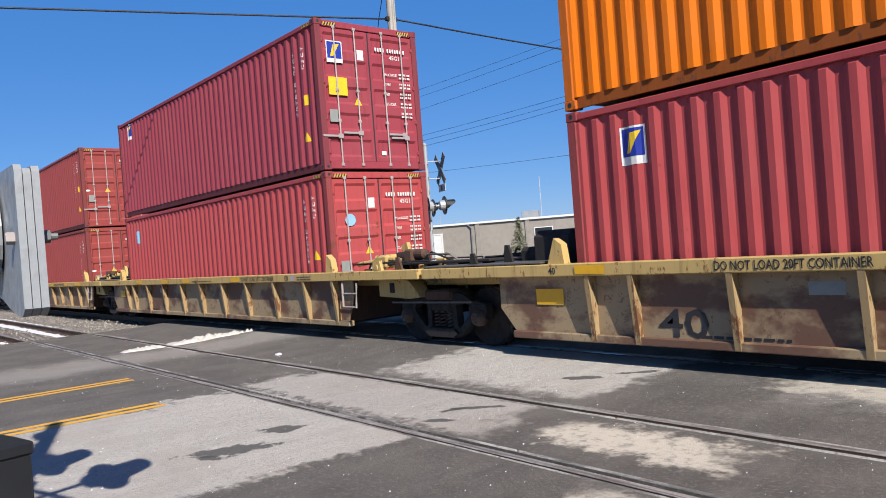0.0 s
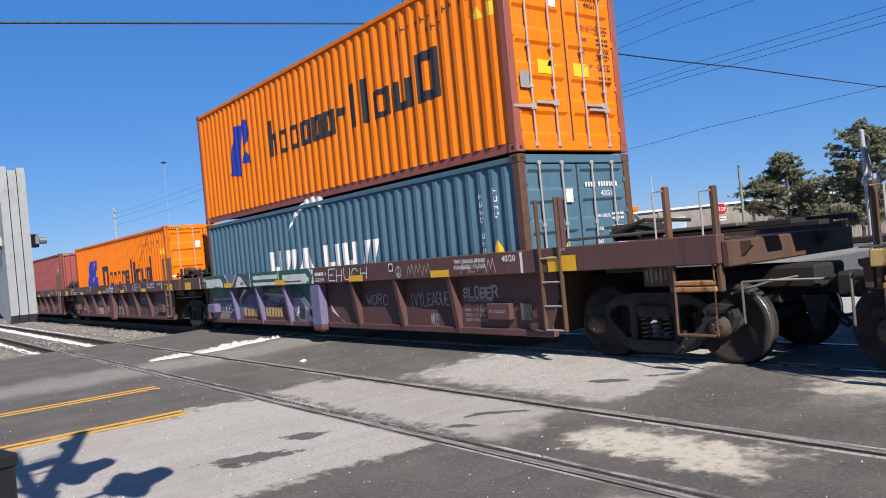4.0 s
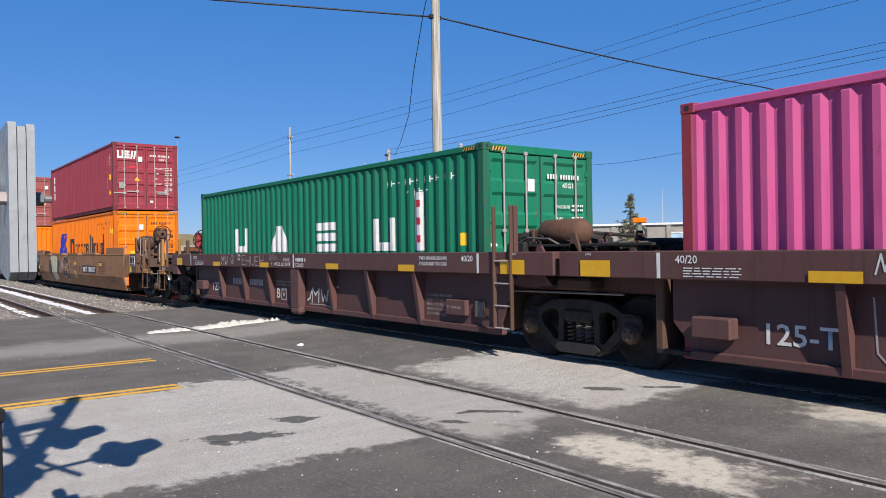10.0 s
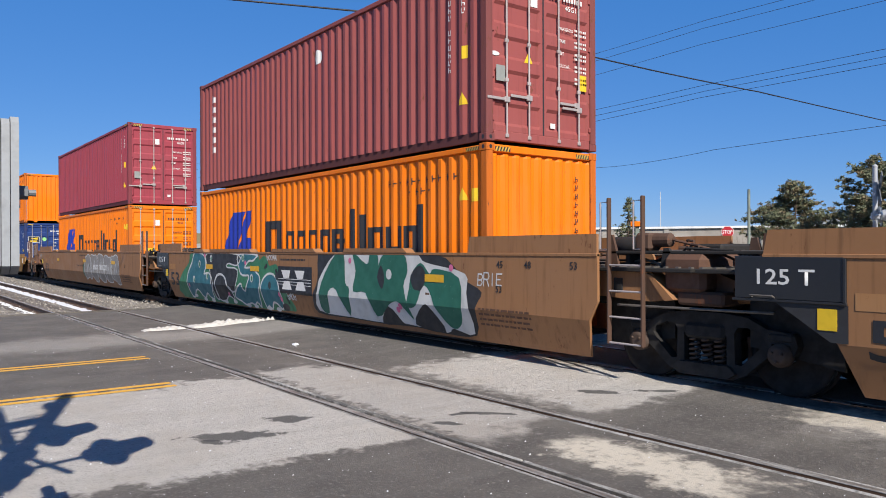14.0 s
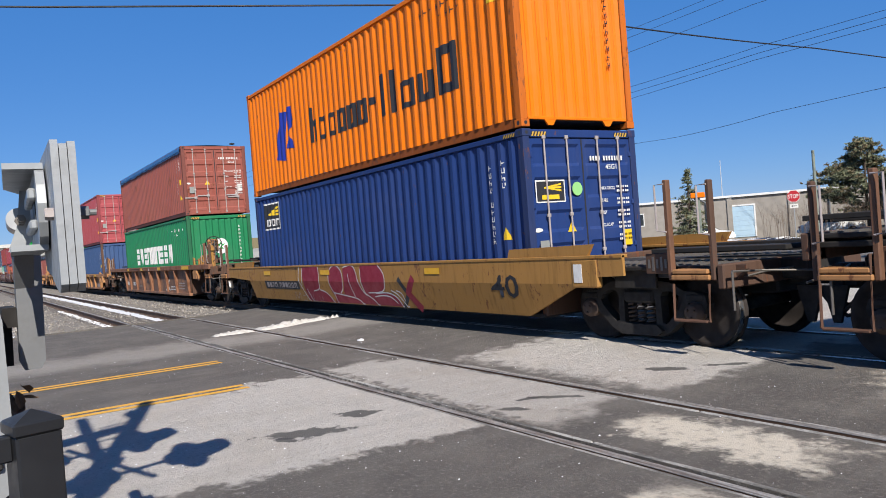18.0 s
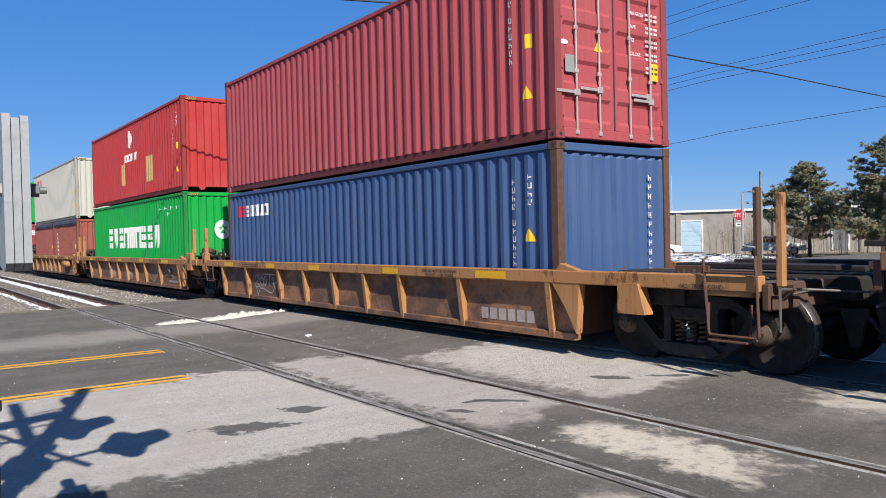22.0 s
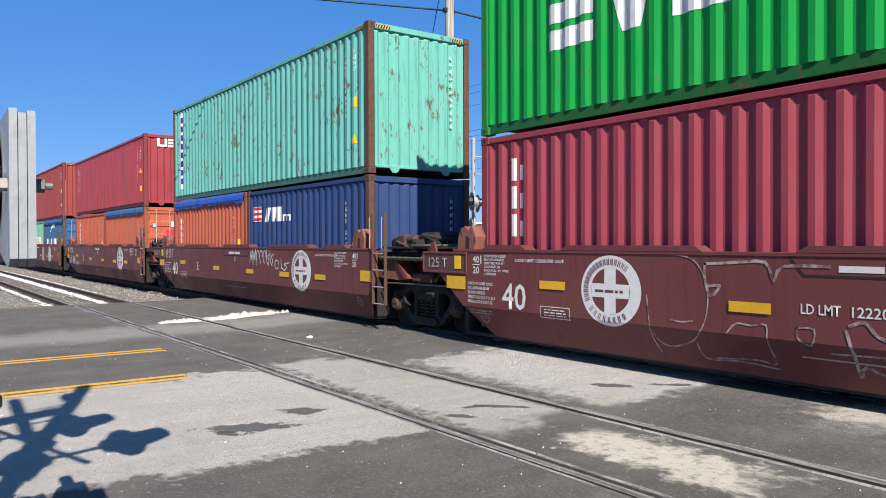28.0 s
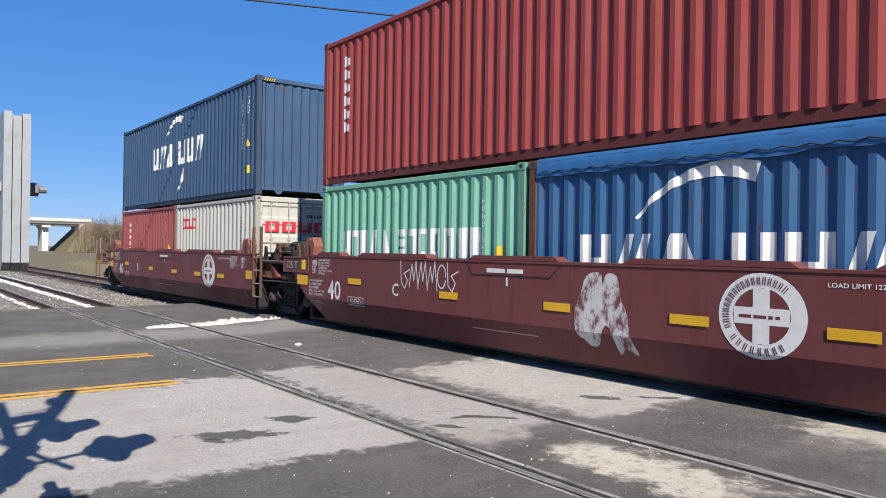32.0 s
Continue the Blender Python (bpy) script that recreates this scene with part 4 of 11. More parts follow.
    # eastern end
    if end == "door":
        for s in (-1, 1):
            leaf = put("door", shared((*key, "leaf", s), lambda: door_leaf(half, height, s), mat), None, th, (0, 0, z))
            for k, yy in enumerate((0.33, 0.80)):
                put("lock_rod", shared((*key, "rod"), lambda: lock_rod(half, height), SILVER), None, leaf, (0, s * yy, 0), 0, "light grey locking rod" if seed == 1 else "")
                hd = put("lock_handle", shared((*key, "lever"), lambda: lock_handle(half), SILVER), None, leaf, (0, s * yy + (0.42 if s > 0 and k == 0 else 0.0), 0.72 - 0.07 * k))
            for zz in (0.35, 1.0, 1.7, height - 0.4):
                hg = put("hinge", shared((round(half, 2), "hinge"), lambda: Build().bev(half - 0.05, half - 0.012, -0.05, 0.05, -0.04, 0.04, 0.008).mesh("hinge"), mat), None, leaf, (0, s * (W2 - 0.12), zz))
        put("door_gasket", shared((*key, "gasket"), lambda: Build().box(half - 0.05, half - 0.031, -0.014, 0.014, 0.17, height - 0.15).mesh("door_gasket"), BLACK_MARK), None, th, (0, 0, z))
        put("door_header", shared((*key, "header"), lambda: Build().bev(half - 0.12, half - 0.02, -W2 + 0.15, W2 - 0.15, height - 0.135, height - 0.008, 0.01).mesh("door_header"), mat), None, th, (0, 0, z))
        put("door_sill", shared((*key, "sill"), lambda: Build().bev(half - 0.12, half - 0.016, -W2 + 0.16, W2 - 0.16, 0.02, 0.165, 0.01).mesh("door_sill"), mat), None, th, (0, 0, z))
    else:
        put("front_header", shared((*key, "fheader"), lambda: Build().bev(half - 0.10, half - 0.016, -W2 + 0.13, W2 - 0.13, height - 0.13, height - 0.015, 0.01).mesh("front_header"), mat), None, th, (0, 0, z))

        def fsill():
            b = Build().bev(half - 0.10, half - 0.016, -W2 + 0.16, W2 - 0.16, 0.115, 0.165, 0.008)
            for yy in (-0.62, 0.62):
                b.prism([(yy - 0.12, 0.12), (yy + 0.12, 0.12), (yy + 0.05, 0.03), (yy - 0.05, 0.03)], "x", half - 0.05, half - 0.02)
            return b.mesh("front_sill")
        put("front_sill", shared((*key, "fsill"), fsill, mat), None, th, (0, 0, z))
    if hazard and height == TALL:
        def haz(side, strip=False):
            b = Build()
            for i in range(1 if strip else 5):
                e = 0.31 if strip else 0.030
                lean = 0.0 if strip else 0.032
                if side:
                    y, xx = side * (W2 - 0.335) - 0.155 + 0.060 * i, half - (0.0135 if strip else 0.0125)
                    b.add([(xx, y, height - 0.115), (xx, y + e, height - 0.115), (xx, y + e + lean, height - 0.045), (xx, y + lean, height - 0.045)], [(0, 1, 2, 3)])
                else:
                    x, yy = half - 0.50 + 0.060 * i, -(W2 - (0.009 if strip else 0.008))
                    b.add([(x, yy, height - 0.095), (x + e, yy, height - 0.095), (x + e + lean, yy, height - 0.04), (x + lean, yy, height - 0.04)], [(0, 1, 2, 3)])
            return b.mesh("warning_stripes")
        for side in (-1, 0, 1):
            strip = put("warning_strip", shared((*key, "hazstrip", side), lambda: haz(side, True), BLACK_MARK), None, th, (0, 0, z), 0, "dark strip with yellow strokes")
            put("warning_stripes", shared((*key, "haz", side), lambda: haz(side), HAZARD_YELLOW), None, strip, (0, 0, 0), 0, "dull yellow slanted strokes")["kind"] = "stuff"
    sec = flutes(-half + 0.12, half - 0.12)
    if digits:
        # number columns near the eastern end of the side
        if mat in (GREEN, DULL_GREEN, DEEP_GREEN, ORANGE):
            polys = [q for n_, zz, x_ in ((11, height - 0.50, half - 2.75), (4, height - 0.68, half - 2.1)) for j in range(n_) for q in [[(x + x_ + 0.19 * j, z_ + zz) for x, z_ in p] for p in column_bars(0, 0, 1, 0.075, 0.11)]]
        else:
            polys = column_bars(half - 0.95, height - 0.55)
        if mat in (GREEN, DULL_GREEN, DEEP_GREEN, ORANGE):
            pass
        elif height == TALL or length == LONG:
            polys += column_bars(half - 0.62, height - 0.5, 4)
        put("number_marking", painted(polys, sec), figures, th, (0, 0, z), 0, "column of small unreadable painted figures")["kind"] = "stuff"
    if extras:
        lz, tz = (0.55, 1.22) if seed % 2 else (height * 0.46, 0.62)
        lx = half - 0.62
        if mat in (ORANGE, PINK):
            lz, tz, lx = height * 0.70, height * 0.71, half - 0.38
        put("yellow_label", painted([rect(lx, lz, lx + 0.12, lz + 0.2)], sec), YELLOW, th, (0, 0, z))
        if mat not in (GREEN, DULL_GREEN):
            put("warning_triangle", painted([[(half - 0.72, tz), (half - 0.50, tz), (half - 0.61, tz + 0.2)]], sec), YELLOW, th, (0, 0, z))
        if end == "door":
            door_marks(th, half, height, z, rnd, mat)
        else:
            b = Build()
            for i in range(11):
                zz = height - 0.5 - i * 0.14
                for ya, yb, za, zb_ in ((0.72, 0.735, 0.0, 0.085), (0.765, 0.78, 0.03 * (i % 2), 0.085 - 0.03 * (i % 3 == 0)), (0.735, 0.765, 0.035, 0.05)):
                    b.box(half - 0.028, half - 0.026, ya, yb, zz + za, zz + zb_)
            put("number_marking", b, figures, th, (0, 0, z))["kind"] = "stuff"
    for idx, (polys, m, name) in enumerate(endmark):
        b = Build()
        for num, q in enumerate(polys):
            xx = half - (0.0265 if end == "wall" else 0.029) + 0.0015 * idx + 0.0001 * num
            b.add([(xx, y, zz) for y, zz in q], [tuple(range(len(q)))])
        mk = put(name, b, m, th, (0, 0, z))
        if len(polys) > 1:
            mk["kind"] = "stuff"
    for idx, (polys, m, name) in enumerate(logos):
        for group_ in apart(polys):
            put(name, painted(group_, sec, 0.005 + 0.002 * idx), m, th, (0, 0, z))
    if tarp:
        def sheet(drop):
            nx, v, f = 60, [], []
            ys = [-W2 + 0.012, -W2 + 0.012, -W2 + 0.03, -0.7, 0.0, 0.7, W2 - 0.03, W2 - 0.012, W2 - 0.012]
            for i in range(nx + 1):
                x = -half + 0.17 + (length - 0.34) * i / nx
                w = noise.noise(Vector((x * 1.9 + seed, seed * 0.7, 0)))
                zs = [height - drop + 0.05 * w, height - drop * 0.4, height + 0.015, height + 0.03 + 0.03 * w, height + 0.05 + 0.02 * w, height + 0.03, height + 0.01, height - drop * 0.4, height - drop]
                for j, (y, zz) in enumerate(zip(ys, zs)):
                    bulge = 0.02 + 0.018 * noise.noise(Vector((x * 5 + seed, j * 2.0, 3)))
                    out = (-bulge if j < 2 else bulge if j > 6 else 0)
                    v.append((x, y + out, zz))
            m = len(ys)
            for i in range(nx):
                for j in range(m - 1):
                    f.append((i * m + j, i * m + j + 1, (i + 1) * m + j + 1, (i + 1) * m + j))
            return Build().add(v, f).mesh("tarpaulin", True)
        put("tarpaulin", sheet(0.24), tarp, th, (0, 0, z), 0, "wrinkled tarpaulin tied over the open top")
        put("tarpaulin_rope", Build().tube([(-half + 0.2 + (length - 0.4) * i / 40, -W2 - 0.02, height - 0.20 + 0.03 * (i % 2)) for i in range(41)], 0.007, 5), DARK_STEEL, th, (0, 0, z))
    return th


def mirrored(me):
    co = np.empty(len(me.vertices) * 3)
    me.vertices.foreach_get("co", co)
    co = co.reshape(-1, 3)
    co[:, 1] *= -1
    me.vertices.foreach_set("co", co.ravel())
    me.flip_normals()
    me.update()
    return me


def door_marks(th, half, h, z, rnd, mat=None):
    """Rows of small bars where the doors carry figures, and a few labels."""
    x = half - 0.029
    ink = BLACK_MARK if mat in (ORANGE, CREAM) else WHITE
    b = Build()

    def row(y0, zz, n, w=0.036, s=0.062, t=0.075):
        for i in range(n):
            b.box(x, x + 0.0015, y0 + i * s, y0 + i * s + w, zz, zz + t)
    row(0.16, h - 0.50, 4)
    row(0.46, h - 0.50, 6)
    row(0.86, h - 0.50, 1)
    for i in range(5):
        zz = h - 0.98 - i * 0.20
        for dz in (0.03, -0.04):
            row(0.72, zz + dz, 5, 0.024, 0.036, 0.036)
            row(0.92, zz + dz, 2, 0.03, 0.042, 0.036)
    wm = part("weight_marking", b, ink, th, "rows of small unreadable figures")
    wm.location, wm["kind"] = (0, 0, z), "stuff"

    code = lettering("45G1" if h > 2.7 else "22G1" if half < 4 else "42G1", 0.085, 0.25)
    code.materials.append(ink)
    tx = part("lettering", code, None, th, "the size code on the door")
    tx.location, tx.rotation_euler = (x + 0.002, 0.50, z + h - 0.645), (0, 0, math.pi / 2)
    for j, word in enumerate(("MAX.GROSS", "TARE", "NET", "CU.CAP.")):
        me = lettering(word, 0.055, 0.035 * len(word))
        me.materials.append(ink)
        tx = part("lettering", me, None, th, "the words " + word)
        tx.location, tx.rotation_euler = (x + 0.002, 0.36, z + h - 0.98 - j * 0.20), (0, 0, math.pi / 2)

    def flatpart(name, poly, m, lab="", lift=0.0015):
        part(name, Build().prism(poly, "x", x, x + lift), m, th, lab).location = (0, 0, z)
    flatpart("warning_triangle", [(-0.42, h * 0.44), (-0.24, h * 0.44), (-0.33, h * 0.44 + 0.17)], YELLOW)
    flatpart("approval_plate", [(-1.0, h * 0.32), (-0.82, h * 0.32), (-0.82, h * 0.32 + 0.24), (-1.0, h * 0.32 + 0.24)], GREY_MARK, "small grey metal plate", 0.003)
    k = rnd.random()
    if k < 0.6:
        flatpart("owner_mark", [(-0.28, h - 0.72), (-0.13, h - 0.72), (-0.13, h - 0.52), (-0.28, h - 0.52)], WHITE)
    if k > 0.35:
        flatpart("height_label", [(0.80, h * 0.34), (1.0, h * 0.34), (1.0, h * 0.34 + 0.26), (0.80, h * 0.34 + 0.26)], YELLOW if h > 2.7 else WHITE, "yellow label" if h > 2.7 else "white label")
        flatpart("oval_mark", [(-1.02 + 0.09 * math.cos(i * 0.785) , h * 0.46 + 0.035 * math.sin(i * 0.785)) for i in range(8)], WHITE)
    if mat is ORANGE:
        for yy in (-0.62, 0.14):
            flatpart("height_label", [(yy, h * 0.40), (yy + 0.34, h * 0.40), (yy + 0.34, h * 0.40 + 0.2), (yy, h * 0.40 + 0.2)], YELLOW, "yellow label")
    elif k < 0.5:
        flatpart("paper_label", [(0.15, 0.30), (0.26, 0.30), (0.26, 0.38), (0.15, 0.38)], WHITE)


# ---------- well cars ----------
KINDS = {
    # chord top and bottom, bottom edge, reach of the lower side (west, east), reach of the chord beyond the boxes' ends, paints, rib places
    "yellow": dict(zt=1.25, zb=1.09, bot=0.30, lo=(-7.38, 6.78), mat=CAR_YELLOW, sheet=CAR_PATCHY, ribs=(-5.75, -5.10, -3.85, -2.55, -1.2, 0.08, 1.4, 2.7, 4.03, 5.33, 6.4), deep=0.17, rib=RIB_BEIGE),
    "brown": dict(zt=1.50, zb=1.18, bot=0.34, lo=(-6.12, 6.58), mat=CAR_BROWN, sheet=CAR_BROWN, ribs=(-4.22, -2.72, -1.26, 0.06, 0.2, 1.6, 3.05, 4.55), deep=0.21),
    "rust": dict(zt=1.36, zb=1.19, bot=0.27, lo=(-5.75, 6.42), mat=CAR_RUSTBROWN, sheet=RUST_SIDE, ribs=(-5.6, -4.55, -3.02, -1.5, -0.02, 0.18, 1.5, 3.0, 4.5, 6.3), deep=0.16),
    "ochre": dict(zt=1.11, zb=0.94, bot=0.24, lo=(-6.05, 6.52), mat=CAR_RUST, sheet=RUST_SIDE, ribs=(-6.0, -4.4, -2.53, -1.25, 0.03, 1.25, 2.45, 4.15, 6.1), deep=0.16),
    "tan": dict(zt=1.50, bend=0.68, bot=0.20, mat=CAR_TAN, smooth=True, poly=(-7.97, -8.75, 8.34, 8.47), caps=True, flat_in=0.16),
    "single": dict(zt=1.20, bend=0.83, bot=0.33, mat=CAR_OCHRE, smooth=True, poly=(-6.2, -8.15, 6.76, 8.2), caps=False),
    "maroon": dict(zt=1.45, bend=0.60, bot=0.17, mat=CAR_MAROON, smooth=True, poly=(-5.75, -6.45, 6.5, 6.78), caps=False, flat_in=0.185),
}
SMOOTH_Y, FLAT_IN = 1.49, 0.11


def side_y(k, z):
    """How far the near side stands out at height z."""
    if k.get("smooth"):
        return SMOOTH_Y - (0.0 if z >= k["bend"] else k.get("flat_in", FLAT_IN) * (k["bend"] - z) / (k["bend"] - k["bot"]))
    return 1.48 if z >= k["zb"] else 1.48 - k["deep"] + 0.0125


def side_paint(k, polys, lift=0.004):
    """Paint on a car's near side: convex polygons in x and z, cut at the side's bend."""
    b = Build()
    for num, poly in enumerate(polys):
        lift_ = lift + 0.00009 * (num % 11)
        zs = sorted(p[1] for p in poly)
        edges = [zs[0] - 1]
        cut = k["bend"] if k.get("smooth") else k["zb"]
        if zs[0] < cut < zs[-1]:
            edges.append(cut)
        edges.append(zs[-1] + 1)
        flip = [(z, x) for x, z in poly]
        for a, c in zip(edges, edges[1:]):
            q = clip_poly(flip, a, c)
            if len(q) > 2:
                b.add([(x, -side_y(k, min(max(z, a + 1e-4), c - 1e-4)) - lift_, z) for z, x in q], [tuple(range(len(q)))])
    return b


def side_text(k, text, x, z, h, mat, parent, width=None, name="lettering"):
    me = lettering(text, h, width)
    co = np.empty(len(me.vertices) * 3)
    me.vertices.foreach_get("co", co)
    co = co.reshape(-1, 3)
    co[:, 0] += x
    co[:, 2] += z
    mid = z + h / 2
    co[:, 1] = [-side_y(k, v if k.get("smooth") else mid) - 0.006 for v in co[:, 2]]
    me.vertices.foreach_set("co", co.ravel())
    me.update()
    me.materials.append(mat)
    ob = part(name, me, None, parent, "the words " + text if len(text) > 3 else "the figures " + text)
    ob["kind"] = "stuff"
    return ob


def strokes(points, w, taper=0.6):
    """A hand-sprayed line as convex quads."""
    out = []
    for (xa, za), (xb, zb) in zip(points, points[1:]):
        dx, dz = xb - xa, zb - za
        l = math.hypot(dx, dz) or 1
        nx, nz = -dz / l * w / 2, dx / l * w / 2
        ex, ez = dx / l * w * 0.4, dz / l * w * 0.4
        out.append([(xa - ex + nx, za - ez + nz), (xa - ex - nx, za - ez - nz), (xb + ex - nx, zb + ez - nz), (xb + ex + nx, zb + ez + nz)])
    return out


def scribble(seed, x0, x1, z0, z1, n, w=0.03):
    """A meaningless sprayed scrawl of loops and spikes."""
    rnd = random.Random(seed)
    out = []
    step = (x1 - x0) / n
    for i in range(n):
        a = x0 + i * step
        h = z1 - z0
        kind = rnd.choice("loop spike hook".split())
        if kind == "loop":
            r = min(step * 0.42, h * 0.42)
            pts = [(a + step * 0.45 + r * math.cos(t), z0 + h * 0.5 + h * 0.4 * math.sin(t)) for t in [j * 0.33 + rnd.random() * 0.05 for j in range(int(rnd.uniform(13, 20)))]]
        elif kind == "spike":
            pts = [(a, z0 + h * rnd.uniform(0, 0.2)), (a + step * 0.3, z1 - h * rnd.uniform(0, 0.2)), (a + step * 0.5, z0 + h * 0.3), (a + step * 0.75, z1), (a + step, z0)]
        else:
            pts = [(a, z1), (a + step * 0.1, z0 + h * 0.2), (a + step * 0.5, z0), (a + step * 0.8, z0 + h * 0.3), (a + step * 0.4, z0 + h * 0.55), (a + step * 1.05, z0 + h * 0.7)]
        out += strokes(pts, w)
    return out


LETTERS = {"Z": "04 44 00 40", "E": "44 04 00 40|02 32", "N": "00 04 40 44", "K": "00 04|44 02 40", "S": "43 34 14 03 12 32 41 30 10 01", "L": "04 00 40",
           "O": "14 03 01 10 30 41 43 34 14", "R": "00 04 34 43 32 02|22 40", "V": "04 20 44", "I": "20 24", "T": "04 44|24 20", "Q": "14 03 01 10 30 41 43 34 14|21 40",
           "U": "04 01 10 30 41 44", "M": "00 04 22 44 40", "D": "00 04 24 42 41 30 00", "W": "04 10 22 30 44", "B": "00 04 34 43 32 02|32 41 30 00", "A": "00 24 40|11 31",
           "H": "00 04|44 40|02 42", "C": "43 34 14 03 01 10 30 41", "Y": "04 22 44|22 20", "G": "43 34 14 03 01 10 30 41 42 22"}


def scrawl(word, x0, x1, z0, z1, w=0.02, seed=1):
    """A word scratched by hand: each letter a few uneven strokes."""
    rnd = random.Random(seed)
    step = (x1 - x0) / len(word)
    out = []
    for n, ch in enumerate(word):
        a, wide = x0 + n * step, step * rnd.uniform(0.68, 0.86)
        lo, hi = z0 + (z1 - z0) * rnd.uniform(-0.06, 0.1), z1 + (z1 - z0) * rnd.uniform(-0.12, 0.06)
        lean = rnd.uniform(-0.04, 0.12) * step
        for run in LETTERS[ch].split("|"):
            pts = [(a + wide * int(p[0]) / 4 + lean * int(p[1]) / 4 + rnd.uniform(-0.03, 0.03) * step, lo + (hi - lo) * int(p[1]) / 4 + rnd.uniform(-0.025, 0.025) * (hi - lo)) for p in run.split()]
            out += strokes(pts, w)
    return out


def peace_ring(cx, cz, rx, rz, w=0.02):
    ring = [(cx + rx * math.cos(j * math.pi / 12), cz + rz * math.sin(j * math.pi / 12)) for j in range(25)]
    return strokes(ring, w) + strokes([(cx, cz + rz), (cx, cz - rz)], w) + strokes([(cx - rx * 0.7, cz - rz * 0.7), (cx, cz), (cx + rx * 0.7, cz - rz * 0.7)], w)


def bubbles(seed, x0, x1, z0, z1, n):
    """Fat sprayed shapes: filled bodies and their outlines."""
    rnd = random.Random(seed)
    fill, line = [], []
    step = (x1 - x0) / n
    for i in range(n):
        cx = x0 + (i + 0.5) * step
        m = 22
        la, lb, lc = rnd.uniform(0, 6), rnd.uniform(0, 6), rnd.uniform(0, 6)
        pts = []
        for j in range(m):
            a = 2 * math.pi * j / m
            r_ = 0.92 + 0.10 * math.sin(2 * a + la) + 0.07 * math.sin(3 * a + lb) + 0.05 * math.sin(5 * a + lc)
            sq = 1.0 / max(abs(math.cos(a)), abs(math.sin(a))) ** 0.55
            pts.append((cx + step * 0.60 * math.cos(a) * r_ * sq ** 0.7, min(z1, max(z0, (z0 + z1) / 2 + (z1 - z0) / 2 * math.sin(a) * r_ * sq))))
        for j in range(m):
            fill.append([(cx, (z0 + z1) / 2), pts[j], pts[(j + 1) % m]])
        line += strokes(pts + pts[:1], 0.035)
        a, c = rnd.uniform(0.1, 0.3), rnd.uniform(0.6, 0.8)
        line += strokes([(cx - step * 0.2, z0 + (z1 - z0) * a), (cx + step * 0.05, z0 + (z1 - z0) * c), (cx + step * 0.25, z0 + (z1 - z0) * (a + 0.15))], 0.03)
    return fill, line


def curvy(points, n=3, closed=True):
    """A smooth line through the points."""
    m = len(points)
    out = []
    for i in range(m if closed else m - 1):
        p0, p1, p2, p3 = (points[j % m] if closed else points[min(max(j, 0), m - 1)] for j in (i - 1, i, i + 1, i + 2))
        for j in range(n):
            t = j / n
            out.append(tuple(0.5 * (2 * b + (c - a) * t + (2 * a - 5 * b + 4 * c - d) * t * t + (3 * b - a - 3 * c + d) * t ** 3) for a, b, c, d in zip(p0, p1, p2, p3)))
    return out if closed else out + [points[-1]]


def filled(points):
    """Any outline as triangles."""
    flat_ = [Vector((x, z, 0)) for x, z in points]
    return [[points[j] for j in t] for t in geometry.tessellate_polygon([flat_])]


def text_bars(x0, x1, z0, z1, rows, seed=0):
    """Rows of short bars in place of small print."""
    rnd = random.Random(seed)
    out = []
    h = (z1 - z0) / rows
    for r in range(rows):
        x = x0
        while x < x1 - 0.03:
            w = rnd.uniform(0.04, 0.14)
            out.append(rect(x, z0 + r * h + h * 0.1, min(x + w, x1), z0 + r * h + h * 0.5))
            x += w + 0.025
    return out


# ---- running gear ----
WHEEL_R = 0.457


def wheel_mesh(s):
    prof = [(0.09, -0.09), (0.10, -0.02), (0.16, 0.0), (0.36, -0.035), (0.395, -0.065), (WHEEL_R, -0.065), (WHEEL_R + 0.002, 0.045), (WHEEL_R + 0.028, 0.055), (WHEEL_R + 0.024, 0.075), (0.40, 0.075), (0.37, 0.02), (0.17, 0.055), (0.12, 0.08)]
    b = Build().lathe([(r, -s * a) for r, a in prof], (0, s * 0.79, 0), "y", 32, False)
    return b.mesh("wheel", True)


def pierced(loops, y0, y1):
    """A plate in x and z with holes, from y0 to y1: the first loop is its outline."""
    b = Build()
    pts = [p for loop in loops for p in loop]
    tris = geometry.tessellate_polygon([[Vector((x, z, 0)) for x, z in loop] for loop in loops])
    for y in (y0, y1):
        b.add([(x, y, z) for x, z in pts], [tuple(t) for t in tris])
    n = 0
    for loop in loops:
        m = len(loop)
        b.add([(x, y, z) for y in (y0, y1) for x, z in loop], [(i, (i + 1) % m, m + (i + 1) % m, m + i) for i in range(m)])
        n += m
    return b


